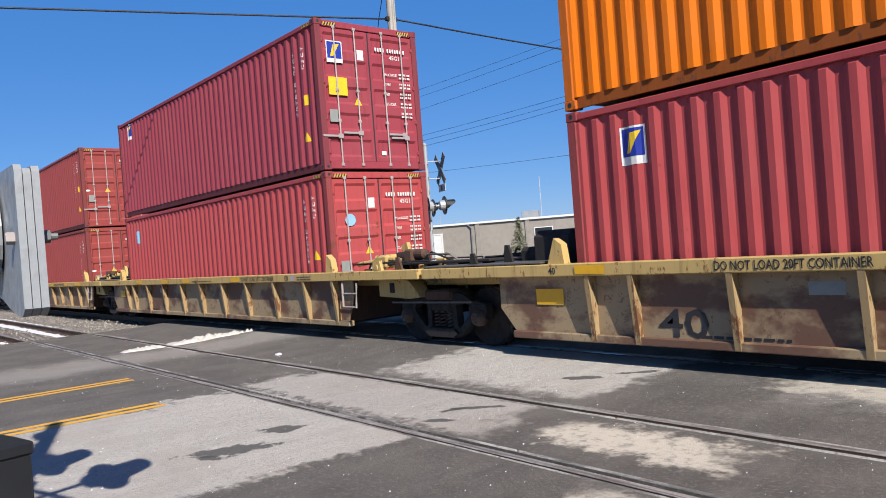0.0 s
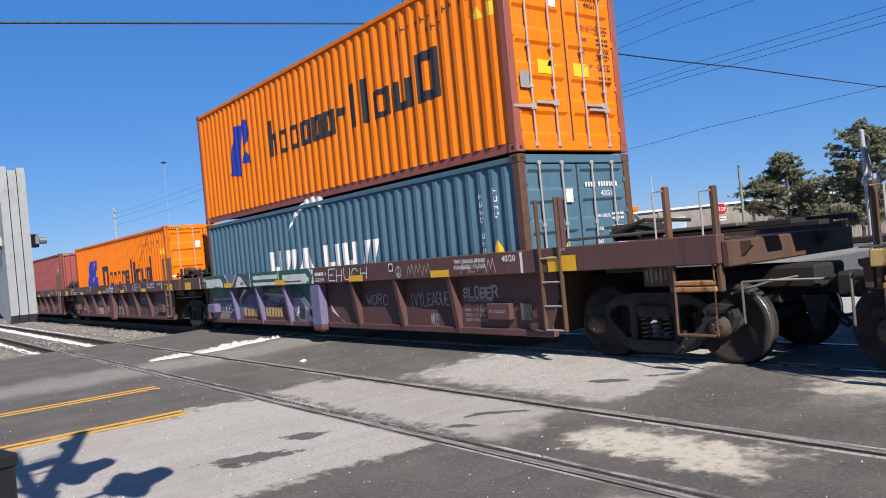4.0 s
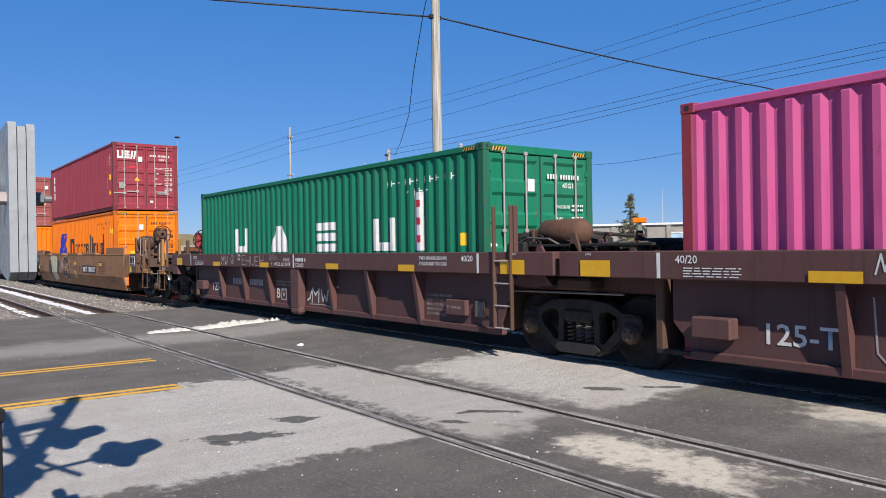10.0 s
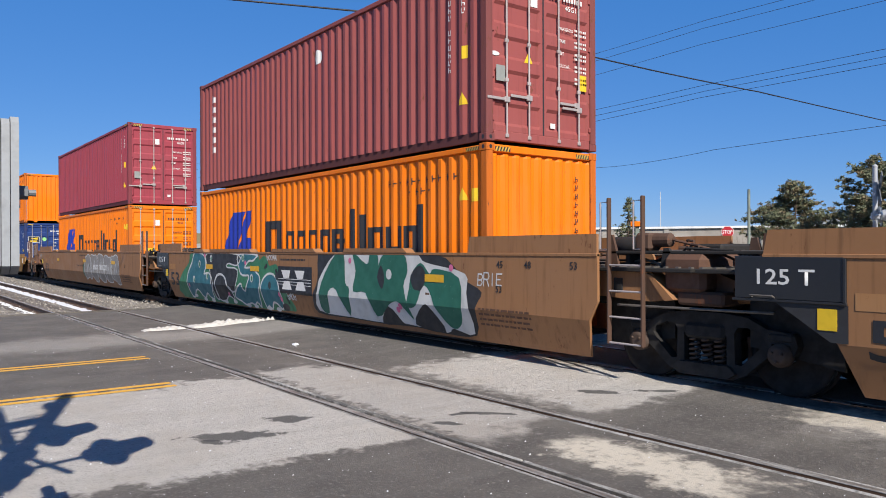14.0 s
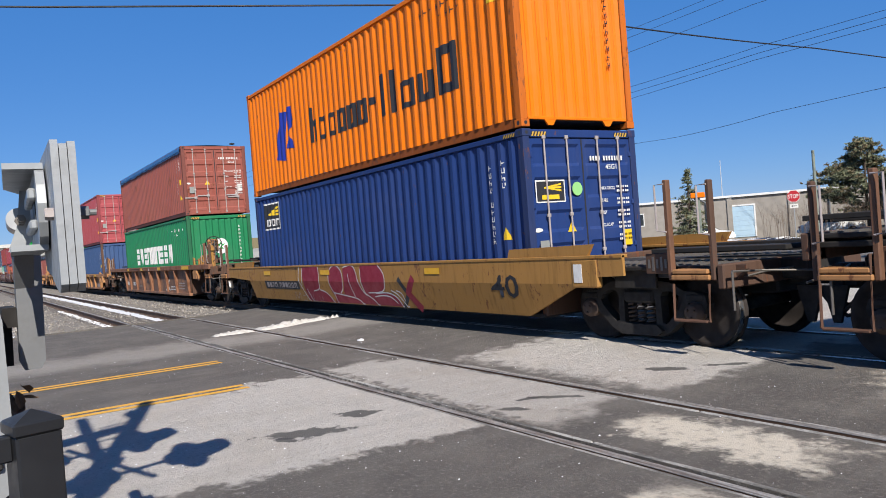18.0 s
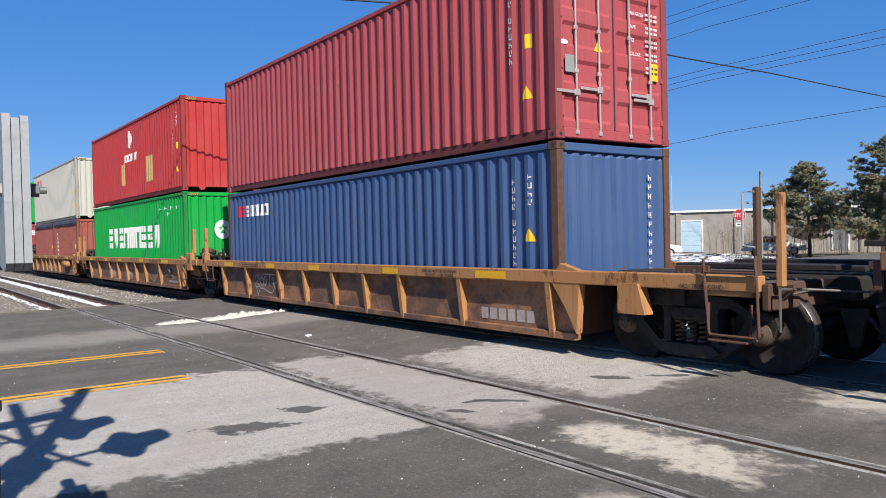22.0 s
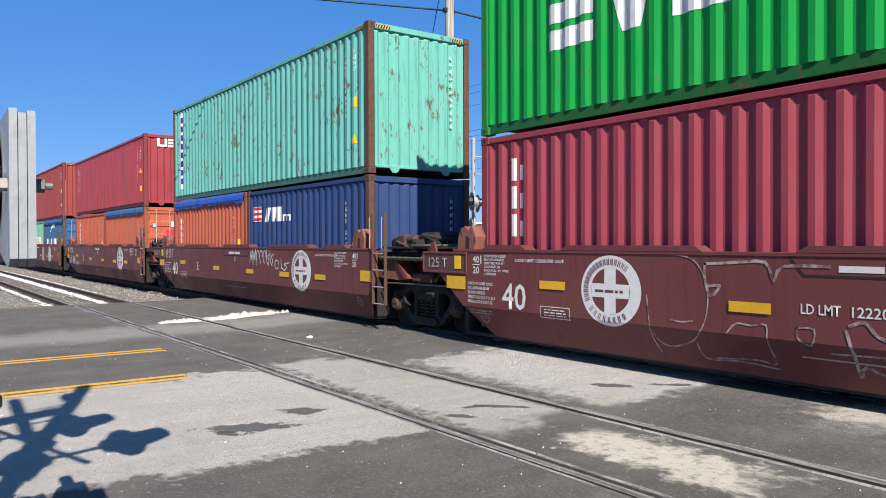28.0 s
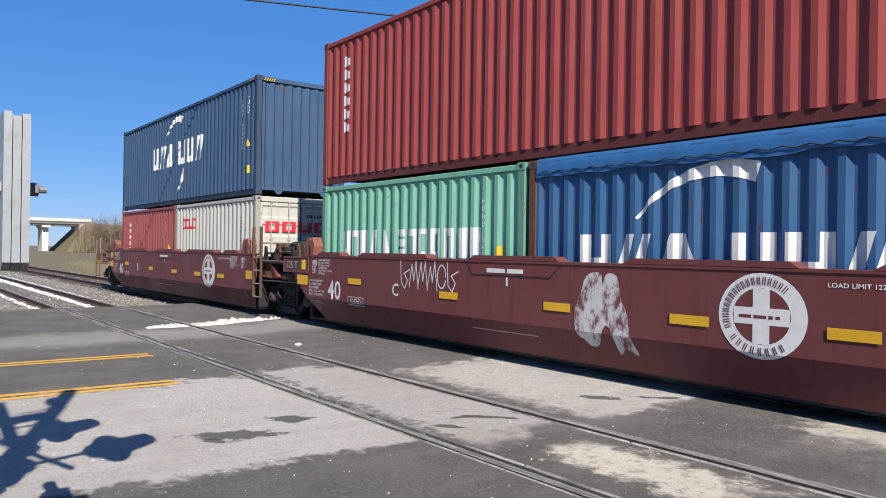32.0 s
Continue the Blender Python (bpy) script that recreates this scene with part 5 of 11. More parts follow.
def truck_frame():
    """Cast side frame: arched top, two rounded windows, the spring opening and the pedestals over the bearings."""
    half_ = [(0.22, 0.85), (0.52, 0.82), (0.74, 0.71), (0.90, 0.70), (1.04, 0.66), (1.07, 0.56), (1.02, 0.44), (0.99, 0.57), (0.79, 0.57), (0.76, 0.42), (0.68, 0.36), (0.50, 0.20), (0.34, 0.125)]
    outer = half_ + [(-x, z) for x, z in half_[::-1]]
    wind = [(0.37, 0.30), (0.44, 0.29), (0.66, 0.50), (0.70, 0.58), (0.66, 0.65), (0.52, 0.71), (0.40, 0.70), (0.36, 0.64)]
    b = pierced([outer, wind, [(-x, z) for x, z in wind[::-1]], [(-0.27, 0.28), (0.27, 0.28), (0.27, 0.60), (-0.27, 0.60)]], -0.075, 0.065)
    b.prism([(-0.40, 0.20), (-0.30, 0.135), (0.30, 0.135), (0.40, 0.20), (0.32, 0.275), (-0.32, 0.275)], "y", -0.13, 0.11)
    b.bev(-0.25, 0.25, -0.11, 0.10, 0.55, 0.72, 0.03)
    for s in (-1, 1):
        b.bev(s * 0.89 - 0.15, s * 0.89 + 0.15, -0.09, 0.08, 0.58, 0.69, 0.03)
    return b.mesh("side_frame")


def spring_mesh():
    b = Build()
    for cx in (0.0,):
        pts = [(cx + 0.055 * math.cos(t * 0.9), -0.02 + 0.055 * math.sin(t * 0.9), 0.27 + 0.27 * t / 34) for t in range(35)]
        b.tube(pts, 0.016, 6)
    return b.mesh("spring", True)


def bearing_mesh():
    b = Build().lathe([(0.06, -0.10), (0.10, -0.10), (0.10, -0.05), (0.125, -0.05), (0.125, 0.04), (0.11, 0.06)], (0, 0, 0), "y", 18)
    for k in range(3):
        a = 2 * math.pi * k / 3 + 0.5
        b.lathe([(0.017, -0.12), (0.017, -0.10)], (0.06 * math.cos(a), 0, 0.06 * math.sin(a)), "y", 6)
    return b.mesh("bearing_cap", True)


WHEELSETS = []


def truck(x, parent, number):
    """A two-axle truck under the car at x; its wheelsets turn."""
    bogie = part("truck", shared("bolster", lambda: Build().bev(-0.21, 0.21, -1.02, 1.02, 0.50, 0.74, 0.03).bev(-0.36, 0.36, -0.3, 0.3, 0.62, 0.80, 0.03).mesh("truck"), DARK_STEEL), None, parent, "dark greasy cast steel truck")
    bogie.location = (x, 0, 0)
    for s in (-1, 1):
        f = part("side_frame", shared("side_frame", truck_frame, DARK_STEEL), None, bogie)
        f.location = (0, s * 1.0, 0)
        for cx in (-0.16, 0.0, 0.16):
            g = part("spring", shared("spring", spring_mesh, BEARING), None, bogie)
            g.location = (cx, s * 1.0, 0)
        for e in (-1, 1):
            c = part("bearing_cap", shared("bearing", bearing_mesh, BEARING), None, bogie)
            c.location, c.rotation_euler = (e * 0.89, s * 1.06, WHEEL_R), (0, 0, 0 if s < 0 else math.pi)
            sh = part("brake_shoe", shared("shoe", lambda: Build().prism([(0.0, -0.16), (0.05, -0.17), (0.07, 0.0), (0.05, 0.17), (0.0, 0.16), (0.02, 0.0)], "y", -0.05, 0.05).mesh("brake_shoe"), RUSTY), None, bogie)
            sh.location, sh.rotation_euler = (e * (0.89 - WHEEL_R - 0.075), s * 0.77, 0.42), (0, 0, 0 if e > 0 else math.pi)
    for e in (-1, 1):
        axle = part("wheelset", shared("axle", lambda: Build().tube([(0, -1.0, 0), (0, 1.0, 0)], 0.08, 14).mesh("wheelset", True), DARK_STEEL), None, parent)
        for s in (-1, 1):
            part("wheel", shared(("wheel", s), lambda: wheel_mesh(s), WHEEL_STEEL), None, axle, "rusty wheel with a worn tread" if number == 0 else "")
            part("tread", shared(("tread", s), lambda: Build().lathe([(WHEEL_R + 0.0005, -0.05), (WHEEL_R + 0.004, -0.045), (WHEEL_R + 0.004, 0.03), (WHEEL_R + 0.0005, 0.036)], (0, s * 0.79, 0), "y", 32, False).mesh("tread", True), BRIGHT_STEEL), None, axle)
        WHEELSETS.append((axle, x + e * 0.89))


def grab(points, r=0.012):
    return Build().tube(points, r, 6)


def ladder(parent, x0, x1, z0, z1, y=-1.50, steps=4, hoops=True, name="ladder"):
    ob = part(name, Build().bev(x0 - 0.018, x0 + 0.018, y - 0.02, y + 0.04, z0, z1, 0.008).bev(x1 - 0.018, x1 + 0.018, y - 0.02, y + 0.04, z0, z1, 0.008), CAR_END, parent)
    for i in range(steps):
        z = z0 + 0.02 + (min(z1, 1.35) - z0) * i / max(1, steps - 1)
        part("rung", grab([(x0, y, z), (x1, y, z)], 0.013), SILVER, ob)
    if hoops:
        for x in (x0, x1):
            part("handhold", grab([(x, y + 0.02, z1 - 0.05), (x - 0.14, y + 0.02, z1 - 0.05), (x - 0.14, y + 0.02, z1 - 0.62), (x, y + 0.02, z1 - 0.62)], 0.012), SILVER, ob)
    return ob


def brake_wheel(parent, x, z, mat, turn=0.0):
    b = Build()
    r = 0.28
    tx, ty = math.sin(turn), math.cos(turn)
    pts = [(x + tx * r * math.cos(2 * math.pi * i / 20), -0.95 + ty * r * math.cos(2 * math.pi * i / 20), z + r * math.sin(2 * math.pi * i / 20)) for i in range(21)]
    b.tube(pts, 0.016, 6, caps=False)
    wheel = part("brake_wheel", b, DARK_STEEL, parent, "dark spoked hand brake wheel")
    for i in range(6):
        a = 2 * math.pi * i / 6
        part("spoke", Build().tube([(x + tx * q * math.cos(a), -0.95 + ty * q * math.cos(a), z + q * math.sin(a)) for q in (0.05, r)], 0.014, 5), DARK_STEEL, wheel)
    part("hub", Build().lathe([(0.06, -0.03), (0.06, 0.03)], (x, -0.95, z), "x", 12), DARK_STEEL, wheel)
    part("brake_housing", Build().bev(x - 0.26, x - 0.04, -1.12, -0.76, z - 0.24, z + 0.20, 0.05).bev(x - 0.2, x - 0.1, -1.0, -0.9, 1.2, z - 0.2, 0.02), mat, parent)
    part("brake_chain", grab([(x - 0.15, -0.98, z - 0.2), (x - 0.13, -1.05, z - 0.6), (x - 0.2, -1.02, z - 1.0)], 0.018), RUSTY, parent)


def air_tank(parent, x, y, z, mat, r=0.22, l=0.85):
    b = Build().lathe([(0.05, -l / 2), (r * 0.7, -l / 2 + 0.04), (r, -l / 2 + 0.12), (r, l / 2 - 0.12), (r * 0.7, l / 2 - 0.04), (0.05, l / 2)], (x, y, z), "x", 20)
    part("air_tank", b, mat, parent, "brown air reservoir", True)
    part("tank_bracket", Build().bev(x - l / 2 - 0.03, x - l / 2 + 0.03, y - 0.2, y + 0.2, z - 0.45, z + 0.05, 0.01), mat, parent)


def coupler(parent, x, s, mat):
    """A drawbar and knuckle at the car's outer end; s: 1 east, -1 west."""
    b = Build().bev(min(x, x - s * 0.85), max(x, x - s * 0.85), -0.09, 0.09, 0.72, 0.92, 0.02)
    b.bev(min(x - s * 0.02, x + s * 0.18), max(x - s * 0.02, x + s * 0.18), -0.20, 0.12, 0.68, 0.96, 0.04)
    part("coupler", b, DARK_STEEL, parent, "dark cast knuckle coupler")
    part("air_hose", Build().tube([(x - s * 0.3, -0.25, 0.72), (x - s * 0.1, -0.3, 0.5), (x + s * 0.05, -0.26, 0.38), (x + s * 0.15, -0.2, 0.42)], 0.025, 6), RUBBER, parent)
    part("uncoupling_lever", Build().tube([(x - s * 0.55, -1.42, 0.98), (x - s * 0.55, -0.9, 0.95), (x - s * 0.2, -0.3, 0.9)], 0.014, 6).tube([(x - s * 0.55, -1.42, 0.98), (x - s * 0.55, -1.42, 0.55)], 0.014, 6), GREY_STEEL, parent)


def end_gear(parent, x, s, deck, m, tall=2.05, posts=2):
    """Steps, posts, rods and beams at a coupler end; x: the end sill; s: 1 east, -1 west."""
    def X(a, c):
        return min(x - s * a, x - s * c), max(x - s * a, x - s * c)
    step = part("sill_step", Build().tube([(x - s * 0.10, -1.44, deck - 0.2), (x - s * 0.10, -1.46, 0.42), (x - s * 0.60, -1.46, 0.42), (x - s * 0.60, -1.44, deck - 0.2)], 0.017, 6), RUSTY, parent)
    part("step_tread", Build().bev(*X(0.12, 0.58), -1.50, -1.40, 0.40, 0.425, 0.006), RUSTY, step)
    for a, w, mt, hi in ((0.02, 0.06, CAR_END, tall - 0.03), (0.62, 0.066, RUST_POST, tall + 0.03))[:posts]:
        post = part("post", Build().bev(*X(a, a + w), -1.43, -1.35, 0.88, hi, 0.012), mt, parent)
        part("handhold", Build().tube([(x - s * (a + w * 0.5), -1.44, hi - 0.05), (x - s * (a + w + 0.09), -1.46, hi - 0.05), (x - s * (a + w + 0.09), -1.46, hi - 0.60), (x - s * (a + w * 0.5), -1.44, hi - 0.62)], 0.012, 6), SILVER, post)
    part("foot_block", Build().bev(*X(0.10, 0.60), -1.46, -1.28, 0.955, 1.01, 0.012).bev(*X(0.08, 0.62), -1.46, -1.28, 0.885, 0.945, 0.012), CAR_RUST, parent, "worn ochre tread block")
    part("mesh_plate", Build().bev(*X(0.66, 1.10), -1.34, -1.30, 0.95, 1.20, 0.008), CAR_END, parent)
    for j in range(6):
        part("slot", Build().box(*X(0.70 + 0.065 * j, 0.735 + 0.065 * j), -1.345, -1.341, 0.99 + 0.03 * (j % 2), 1.16 - 0.03 * (j % 2)), GREY_STEEL, parent)
    part("platform", Build().bev(*X(0.0, 0.95), -1.30, -0.85, deck - 0.14, deck - 0.08, 0.01), DARK_STEEL, parent, "dark foot board")
    for y, z in ((-0.62, deck + 0.16), (0.0, deck + 0.12), (0.62, deck + 0.16)):
        part("crossover_beam", Build().bev(*X(-0.45, 1.5), y - 0.16, y + 0.16, z - 0.03, z + 0.03, 0.008), DARK_STEEL, parent)
    for y in (-1.2, 0.5):
        part("end_bracket", Build().prism([(x, deck - 0.25), (x + s * 0.22, deck - 0.05), (x + s * 0.22, deck), (x, deck)], "y", y, y + 0.06), m, parent)
    part("lever_rod", Build().tube([(x + s * 0.06, -1.40, 0.86), (x + s * 0.10, -0.7, 0.92), (x + s * 0.30, -0.15, 0.95)], 0.013, 6), GREY_STEEL, parent)
    part("air_hose", Build().tube([(x + s * 0.05, 0.3, 0.8), (x + s * 0.20, 0.32, 0.55), (x + s * 0.42, 0.28, 0.42), (x + s * 0.62, 0.2, 0.46)], 0.024, 6), RUBBER, parent)
    part("hanger", Build().prism([(x + s * 0.25, 0.72), (x + s * 0.55, 0.72), (x + s * 0.44, 0.30), (x + s * 0.36, 0.30)], "y", -0.32, -0.27), DARK_STEEL, parent)
    part("mesh_guard", Build().bev(*X(1.05, 1.75), -1.24, -1.20, deck - 0.28, deck - 0.02, 0.006), DARK_STEEL, parent)


def deck_clutter(parent, x0, x1, deck, seed, mats):
    """Pipes, valves, brackets and boxes on the deck over a truck."""
    rnd = random.Random(seed)
    for k in range(5):
        x = rnd.uniform(x0, x1)
        y = rnd.uniform(-1.15, 0.4)
        h = rnd.uniform(0.10, 0.26)
        w = rnd.uniform(0.06, 0.18)
        part("valve_box", Build().bev(x - w, x + w, y - w * 0.8, y + w * 0.8, deck, deck + h, 0.02).tube([(x, y, deck + h), (x + 0.05, y, deck + h + 0.08), (x + 0.2, y - 0.08, deck + h + 0.06)], 0.018, 6), rnd.choice(mats), parent)
    for k in range(4):
        y = rnd.uniform(-1.2, 0.6)
        z = deck + rnd.uniform(0.04, 0.22)
        xa, xb = x0 + rnd.uniform(0, 0.3), x1 - rnd.uniform(0, 0.3)
        part("air_pipe", Build().tube([(xa, y, deck), (xa, y, z), ((xa + xb) / 2, y + rnd.uniform(-0.15, 0.15), z), (xb, y, z), (xb, y, deck)], rnd.uniform(0.014, 0.024), 6), GREY_STEEL if k % 2 else DARK_STEEL, parent)
    for k in range(3):
        x = rnd.uniform(x0, x1)
        y = rnd.choice((-1.34, -1.1, -0.6))
        h = rnd.uniform(0.18, 0.42)
        part("bracket", Build().prism([(x - 0.10, deck - 0.02), (x + 0.12, deck - 0.02), (x + 0.08, deck + h * 0.5), (x + 0.02, deck + h), (x - 0.05, deck + h)], "y", y - 0.02, y + 0.02), rnd.choice(mats), parent)


def joint_gear(parent, x, deck, m, seed):
    """Castings, pipes, planks and hoses over the joint at x between two units; this unit lies to the west."""
    rnd = random.Random(seed)
    part("walk_plank", Build().bev(x - 1.35, x + 1.25, -1.12, -0.78, deck + 0.16, deck + 0.20, 0.008), DARK_STEEL, parent, "dark plank over the joint")
    for px in (x - 1.1, x - 0.3, x + 0.5, x + 1.05):
        part("plank_leg", Build().bev(px - 0.03, px + 0.03, -1.06, -0.84, deck - 0.02, deck + 0.16, 0.006), DARK_STEEL, parent)
    part("centre_casting", Build().prism([(x - 1.5, deck - 0.05), (x - 0.62, deck - 0.05), (x - 0.30, deck - 0.34), (x - 0.62, deck - 0.40), (x - 1.5, deck - 0.36)], "y", -1.22, -1.02), CAR_RUSTBROWN if m is CAR_MAROON else m, parent, "cast arm with a sloping nose")
    part("casting_rib", Build().prism([(x - 0.66, deck - 0.06), (x - 0.56, deck - 0.10), (x - 0.28, deck - 0.36), (x - 0.40, deck - 0.38)], "y", -1.27, -1.0), m, parent)
    part("slot", Build().bev(x - 1.18, x - 1.04, -1.232, -1.20, deck - 0.30, deck - 0.13, 0.01), DARK_STEEL, parent)
    part("bearer", Build().bev(x - 0.30, x + 0.30, -1.18, -0.7, deck - 0.42, deck - 0.26, 0.03), CAR_END, parent)
    part("valve", Build().bev(x - 1.05, x - 0.82, -0.98, -0.74, deck + 0.20, deck + 0.42, 0.03).lathe([(0.03, -0.14), (0.085, -0.12), (0.085, 0.10), (0.04, 0.14)], (x - 0.70, -0.86, deck + 0.33), "x", 12), CAR_END, parent, "dark brake valve")
    part("cylinder", Build().lathe([(0.04, -0.34), (0.12, -0.30), (0.13, 0.05), (0.10, 0.20), (0.03, 0.40)], (x - 1.45, -0.55, deck + 0.26), "x", 14), DARK_STEEL, parent, "dark brake cylinder", True)
    for j in range(5):
        y0, z0 = rnd.uniform(-1.2, -0.5), deck + rnd.uniform(-0.02, 0.26)
        part("hose", Build().tube([(x - 1.2 + 0.2 * j, y0, z0), (x - 0.9 + 0.15 * j, y0 - 0.06, z0 + rnd.uniform(0.04, 0.16)), (x - 0.5 + 0.2 * j, y0 - 0.04, z0 + rnd.uniform(-0.10, 0.10)), (x - 0.1 + 0.15 * j, y0 + 0.1, z0 - 0.16)], 0.017, 6), (GREY_STEEL, DARK_STEEL, RUSTY)[j % 3], parent)
    part("brake_rod", Build().tube([(x - 1.1, -1.24, deck - 0.46), (x + 0.9, -1.22, deck - 0.44)], 0.016, 6), GREY_STEEL, parent)


def well_car(number, label, kind, west, east, gap_w, gap_e):
    """One unit. west, east: "joint", or "end" with a coupler; gap_w, gap_e: metres from the boxes' ends to the joint's middle or the coupler."""
    k = KINDS[kind]
    m = k["mat"]
    car = thing("well_car", label, "rail car", "cars of the train")
    H = LONG / 2
    zt = k["zt"]
    xw, xe = -H - gap_w, H + gap_e
    jw, je = west == "joint", east == "joint"
    inset = 0.42 if kind == "rust" else 0.35 if kind == "tan" else 0.75
    cw, ce = xw + (0.05 if jw else inset), xe - (0.05 if je else inset)
    if number == 7:
        cw = -7.93
    for s in (-1, 1):
        def ys(a, c):
            return min(s * a, s * c), max(s * a, s * c)
        if k.get("smooth"):
            b0, t0, b1, t1 = k["poly"] if number != 10 else (-8.25, -9.52, 8.34, 8.47)
            zm = 0.92
            y0, y1 = ys(SMOOTH_Y - 0.04, SMOOTH_Y)
            up = [(b0 - (0.45 if kind == "maroon" else 0.05), k["bend"]), (b1 + (0.64 if kind == "single" else 0.05), k["bend"]), (t1 if kind != "single" else 7.60, zm), (t1, zm + 0.02), (t1, zt), (t0, zt), (t0, zm + 0.02), (t0 + 0.02, zm)]
            if kind == "tan":
                up = [(b0 - 0.05, k["bend"]), (b1, k["bend"]), (t1, zm), (t1, zt), (t0, zt), (t0, 1.12), (b0 - 0.35, 1.05)]
            if kind == "maroon":
                up[-2:] = [(t0, 1.085), (-6.84, 1.085)]
            part("side_wall", Build().prism(up, "y", y0, y1), m, car)
            zb_ = k["bot"]
            sl = (k["bend"] - zb_)
            low = Build()
            xa0, xa1, xb0, xb1 = b0 + 0.12, b0 - (0.45 if kind == "maroon" else 0.05), b1 - (0.60 if kind == "single" else 0.12), b1 + (0.64 if kind == "single" else 0.05 if kind != "tan" else 0.0)
            yo, yi = s * SMOOTH_Y, s * (SMOOTH_Y - k.get("flat_in", FLAT_IN))
            t = s * 0.04
            low.add([(xa1, yo, k["bend"]), (xb1, yo, k["bend"]), (xb0, yi, zb_), (xa0, yi, zb_), (xa1, yo - t, k["bend"]), (xb1, yo - t, k["bend"]), (xb0, yi - t, zb_), (xa0, yi - t, zb_)],
                    [(0, 1, 2, 3), (7, 6, 5, 4), (3, 2, 6, 7), (0, 3, 7, 4), (1, 5, 6, 2)])
            part("lower_side", low, m, car)
            y0, y1 = ys(SMOOTH_Y - 0.10, SMOOTH_Y + 0.012)
            part("top_flange", Build().bev(t0, t1, y0, y1, zt - 0.03, zt + 0.012, 0.006), m, car)
            if k["caps"]:
                for ca, cb in ((-5.79, -5.0), (-4.6, -1.94), (-0.85, 1.23), (2.3, 4.4)):
                    y0, y1 = ys(SMOOTH_Y - 0.16, SMOOTH_Y + 0.02)
                    part("top_cap", Build().prism([(ca, zt + 0.01), (cb, zt + 0.01), (cb - 0.12, zt + 0.085), (ca + 0.06, zt + 0.085)], "y", y0, y1), m, car)
                for ca, cb in ((5.95, 8.45), (-8.75, -6.9) if number != 10 else (-9.5, -6.38)):
                    y0, y1 = ys(SMOOTH_Y - 0.05, SMOOTH_Y - 0.01)
                    part("guide_plate", Build().prism([(ca, zt + 0.01), (cb, zt + 0.01), (cb, zt + 0.25), (ca + 0.05, zt + 0.25)], "y", y0, y1), m, car)
            if kind == "single":
                for ca, cb in ((5.83, 7.56), (-7.6, -6.0)):
                    y0, y1 = ys(SMOOTH_Y - 0.06, SMOOTH_Y - 0.01)
                    part("guide_plate", Build().prism([(ca, zt + 0.01), (cb, zt + 0.01), (cb + 0.1, zt + 0.16), (ca + 0.05, zt + 0.14)], "y", y0, y1), m, car)
            if kind == "maroon":
                for ca, cb in ((-5.72, -4.78), (-4.11, -1.97), (-0.93, 0.93), (1.97, 4.11), (4.78, 5.72)):
                    y0, y1 = ys(1.30, SMOOTH_Y + 0.015)
                    part("top_cap", Build().prism([(ca, zt + 0.01), (cb, zt + 0.01), (cb - 0.10, zt + 0.075), (ca + 0.12, zt + 0.075)], "y", y0, y1), m, car)
                for ca in (-H - 0.05, H + 0.02):
                    y0, y1 = ys(1.28, SMOOTH_Y - 0.01)
                    guide = part("corner_guide", Build().prism([(ca - 0.20, zt), (ca + 0.20, zt), (ca + 0.24, zt + 0.20), (ca + 0.15, zt + 0.37), (ca + 0.06, zt + 0.30), (ca - 0.02, zt + 0.36), (ca - 0.12, zt + 0.33), (ca - 0.19, zt + 0.16)], "y", y0, y1), GUIDE_RUST, car, "tall bent container guide with scraped red-brown paint")
                    y0, y1 = ys(SMOOTH_Y - 0.015, SMOOTH_Y + 0.0)
                    part("slot", Build().prism([(ca + 0.02, zt + 0.02), (ca + 0.09, zt + 0.02), (ca + 0.10, zt + 0.18), (ca + 0.03, zt + 0.22)], "y", y0, y1), DARK_STEEL, guide)
        else:
            y0, y1 = ys(1.33, 1.48)
            part("top_chord", Build().bev(cw, ce, y0, y1, k["zb"], zt, 0.012), m, car)
            d = 1.48 - k["deep"]
            y0, y1 = ys(d - 0.01, d + 0.0125)
            a, c = k["lo"]
            part("side_sheet", Build().prism([(a + 0.25, k["bot"]), (c - 0.1, k["bot"]), (c + 0.12, k["bot"] + 0.5), (c + 0.12, k["zb"] + 0.02), (a - 0.06, k["zb"] + 0.02), (a - 0.06, k["bot"] + 0.35)], "y", y0, y1), k["sheet"], car)
            y0, y1 = ys(d - 0.05, d + 0.07)
            part("bottom_chord", Build().bev(a + 0.2, c, y0, y1, k["bot"] - 0.05, k["bot"] + 0.05, 0.012), k["sheet"], car)
            for rx in k["ribs"]:
                wd = 0.036 if kind == "yellow" else 0.045
                top, low_ = s * 1.475, s * (d + 0.075)
                base = s * d
                v = []
                for xx in (rx - wd, rx + wd):
                    v += [(xx, base, k["zb"] + 0.01), (xx, top, k["zb"] + 0.01), (xx, low_, k["bot"] - 0.04), (xx, base, k["bot"] - 0.04)]
                part("rib", Build().add(v, [(0, 1, 2, 3), (7, 6, 5, 4), (0, 4, 5, 1), (1, 5, 6, 2), (2, 6, 7, 3), (3, 7, 4, 0)]), k.get("rib", m), car)
    # well floor, bulkheads, end decks
    bl, bh = k["bot"], zt
    part("well_floor", Build().box(-H - 0.3, H + 0.3, -1.3, 1.3, bl - 0.03, bl + 0.02), DARK_STEEL, car)
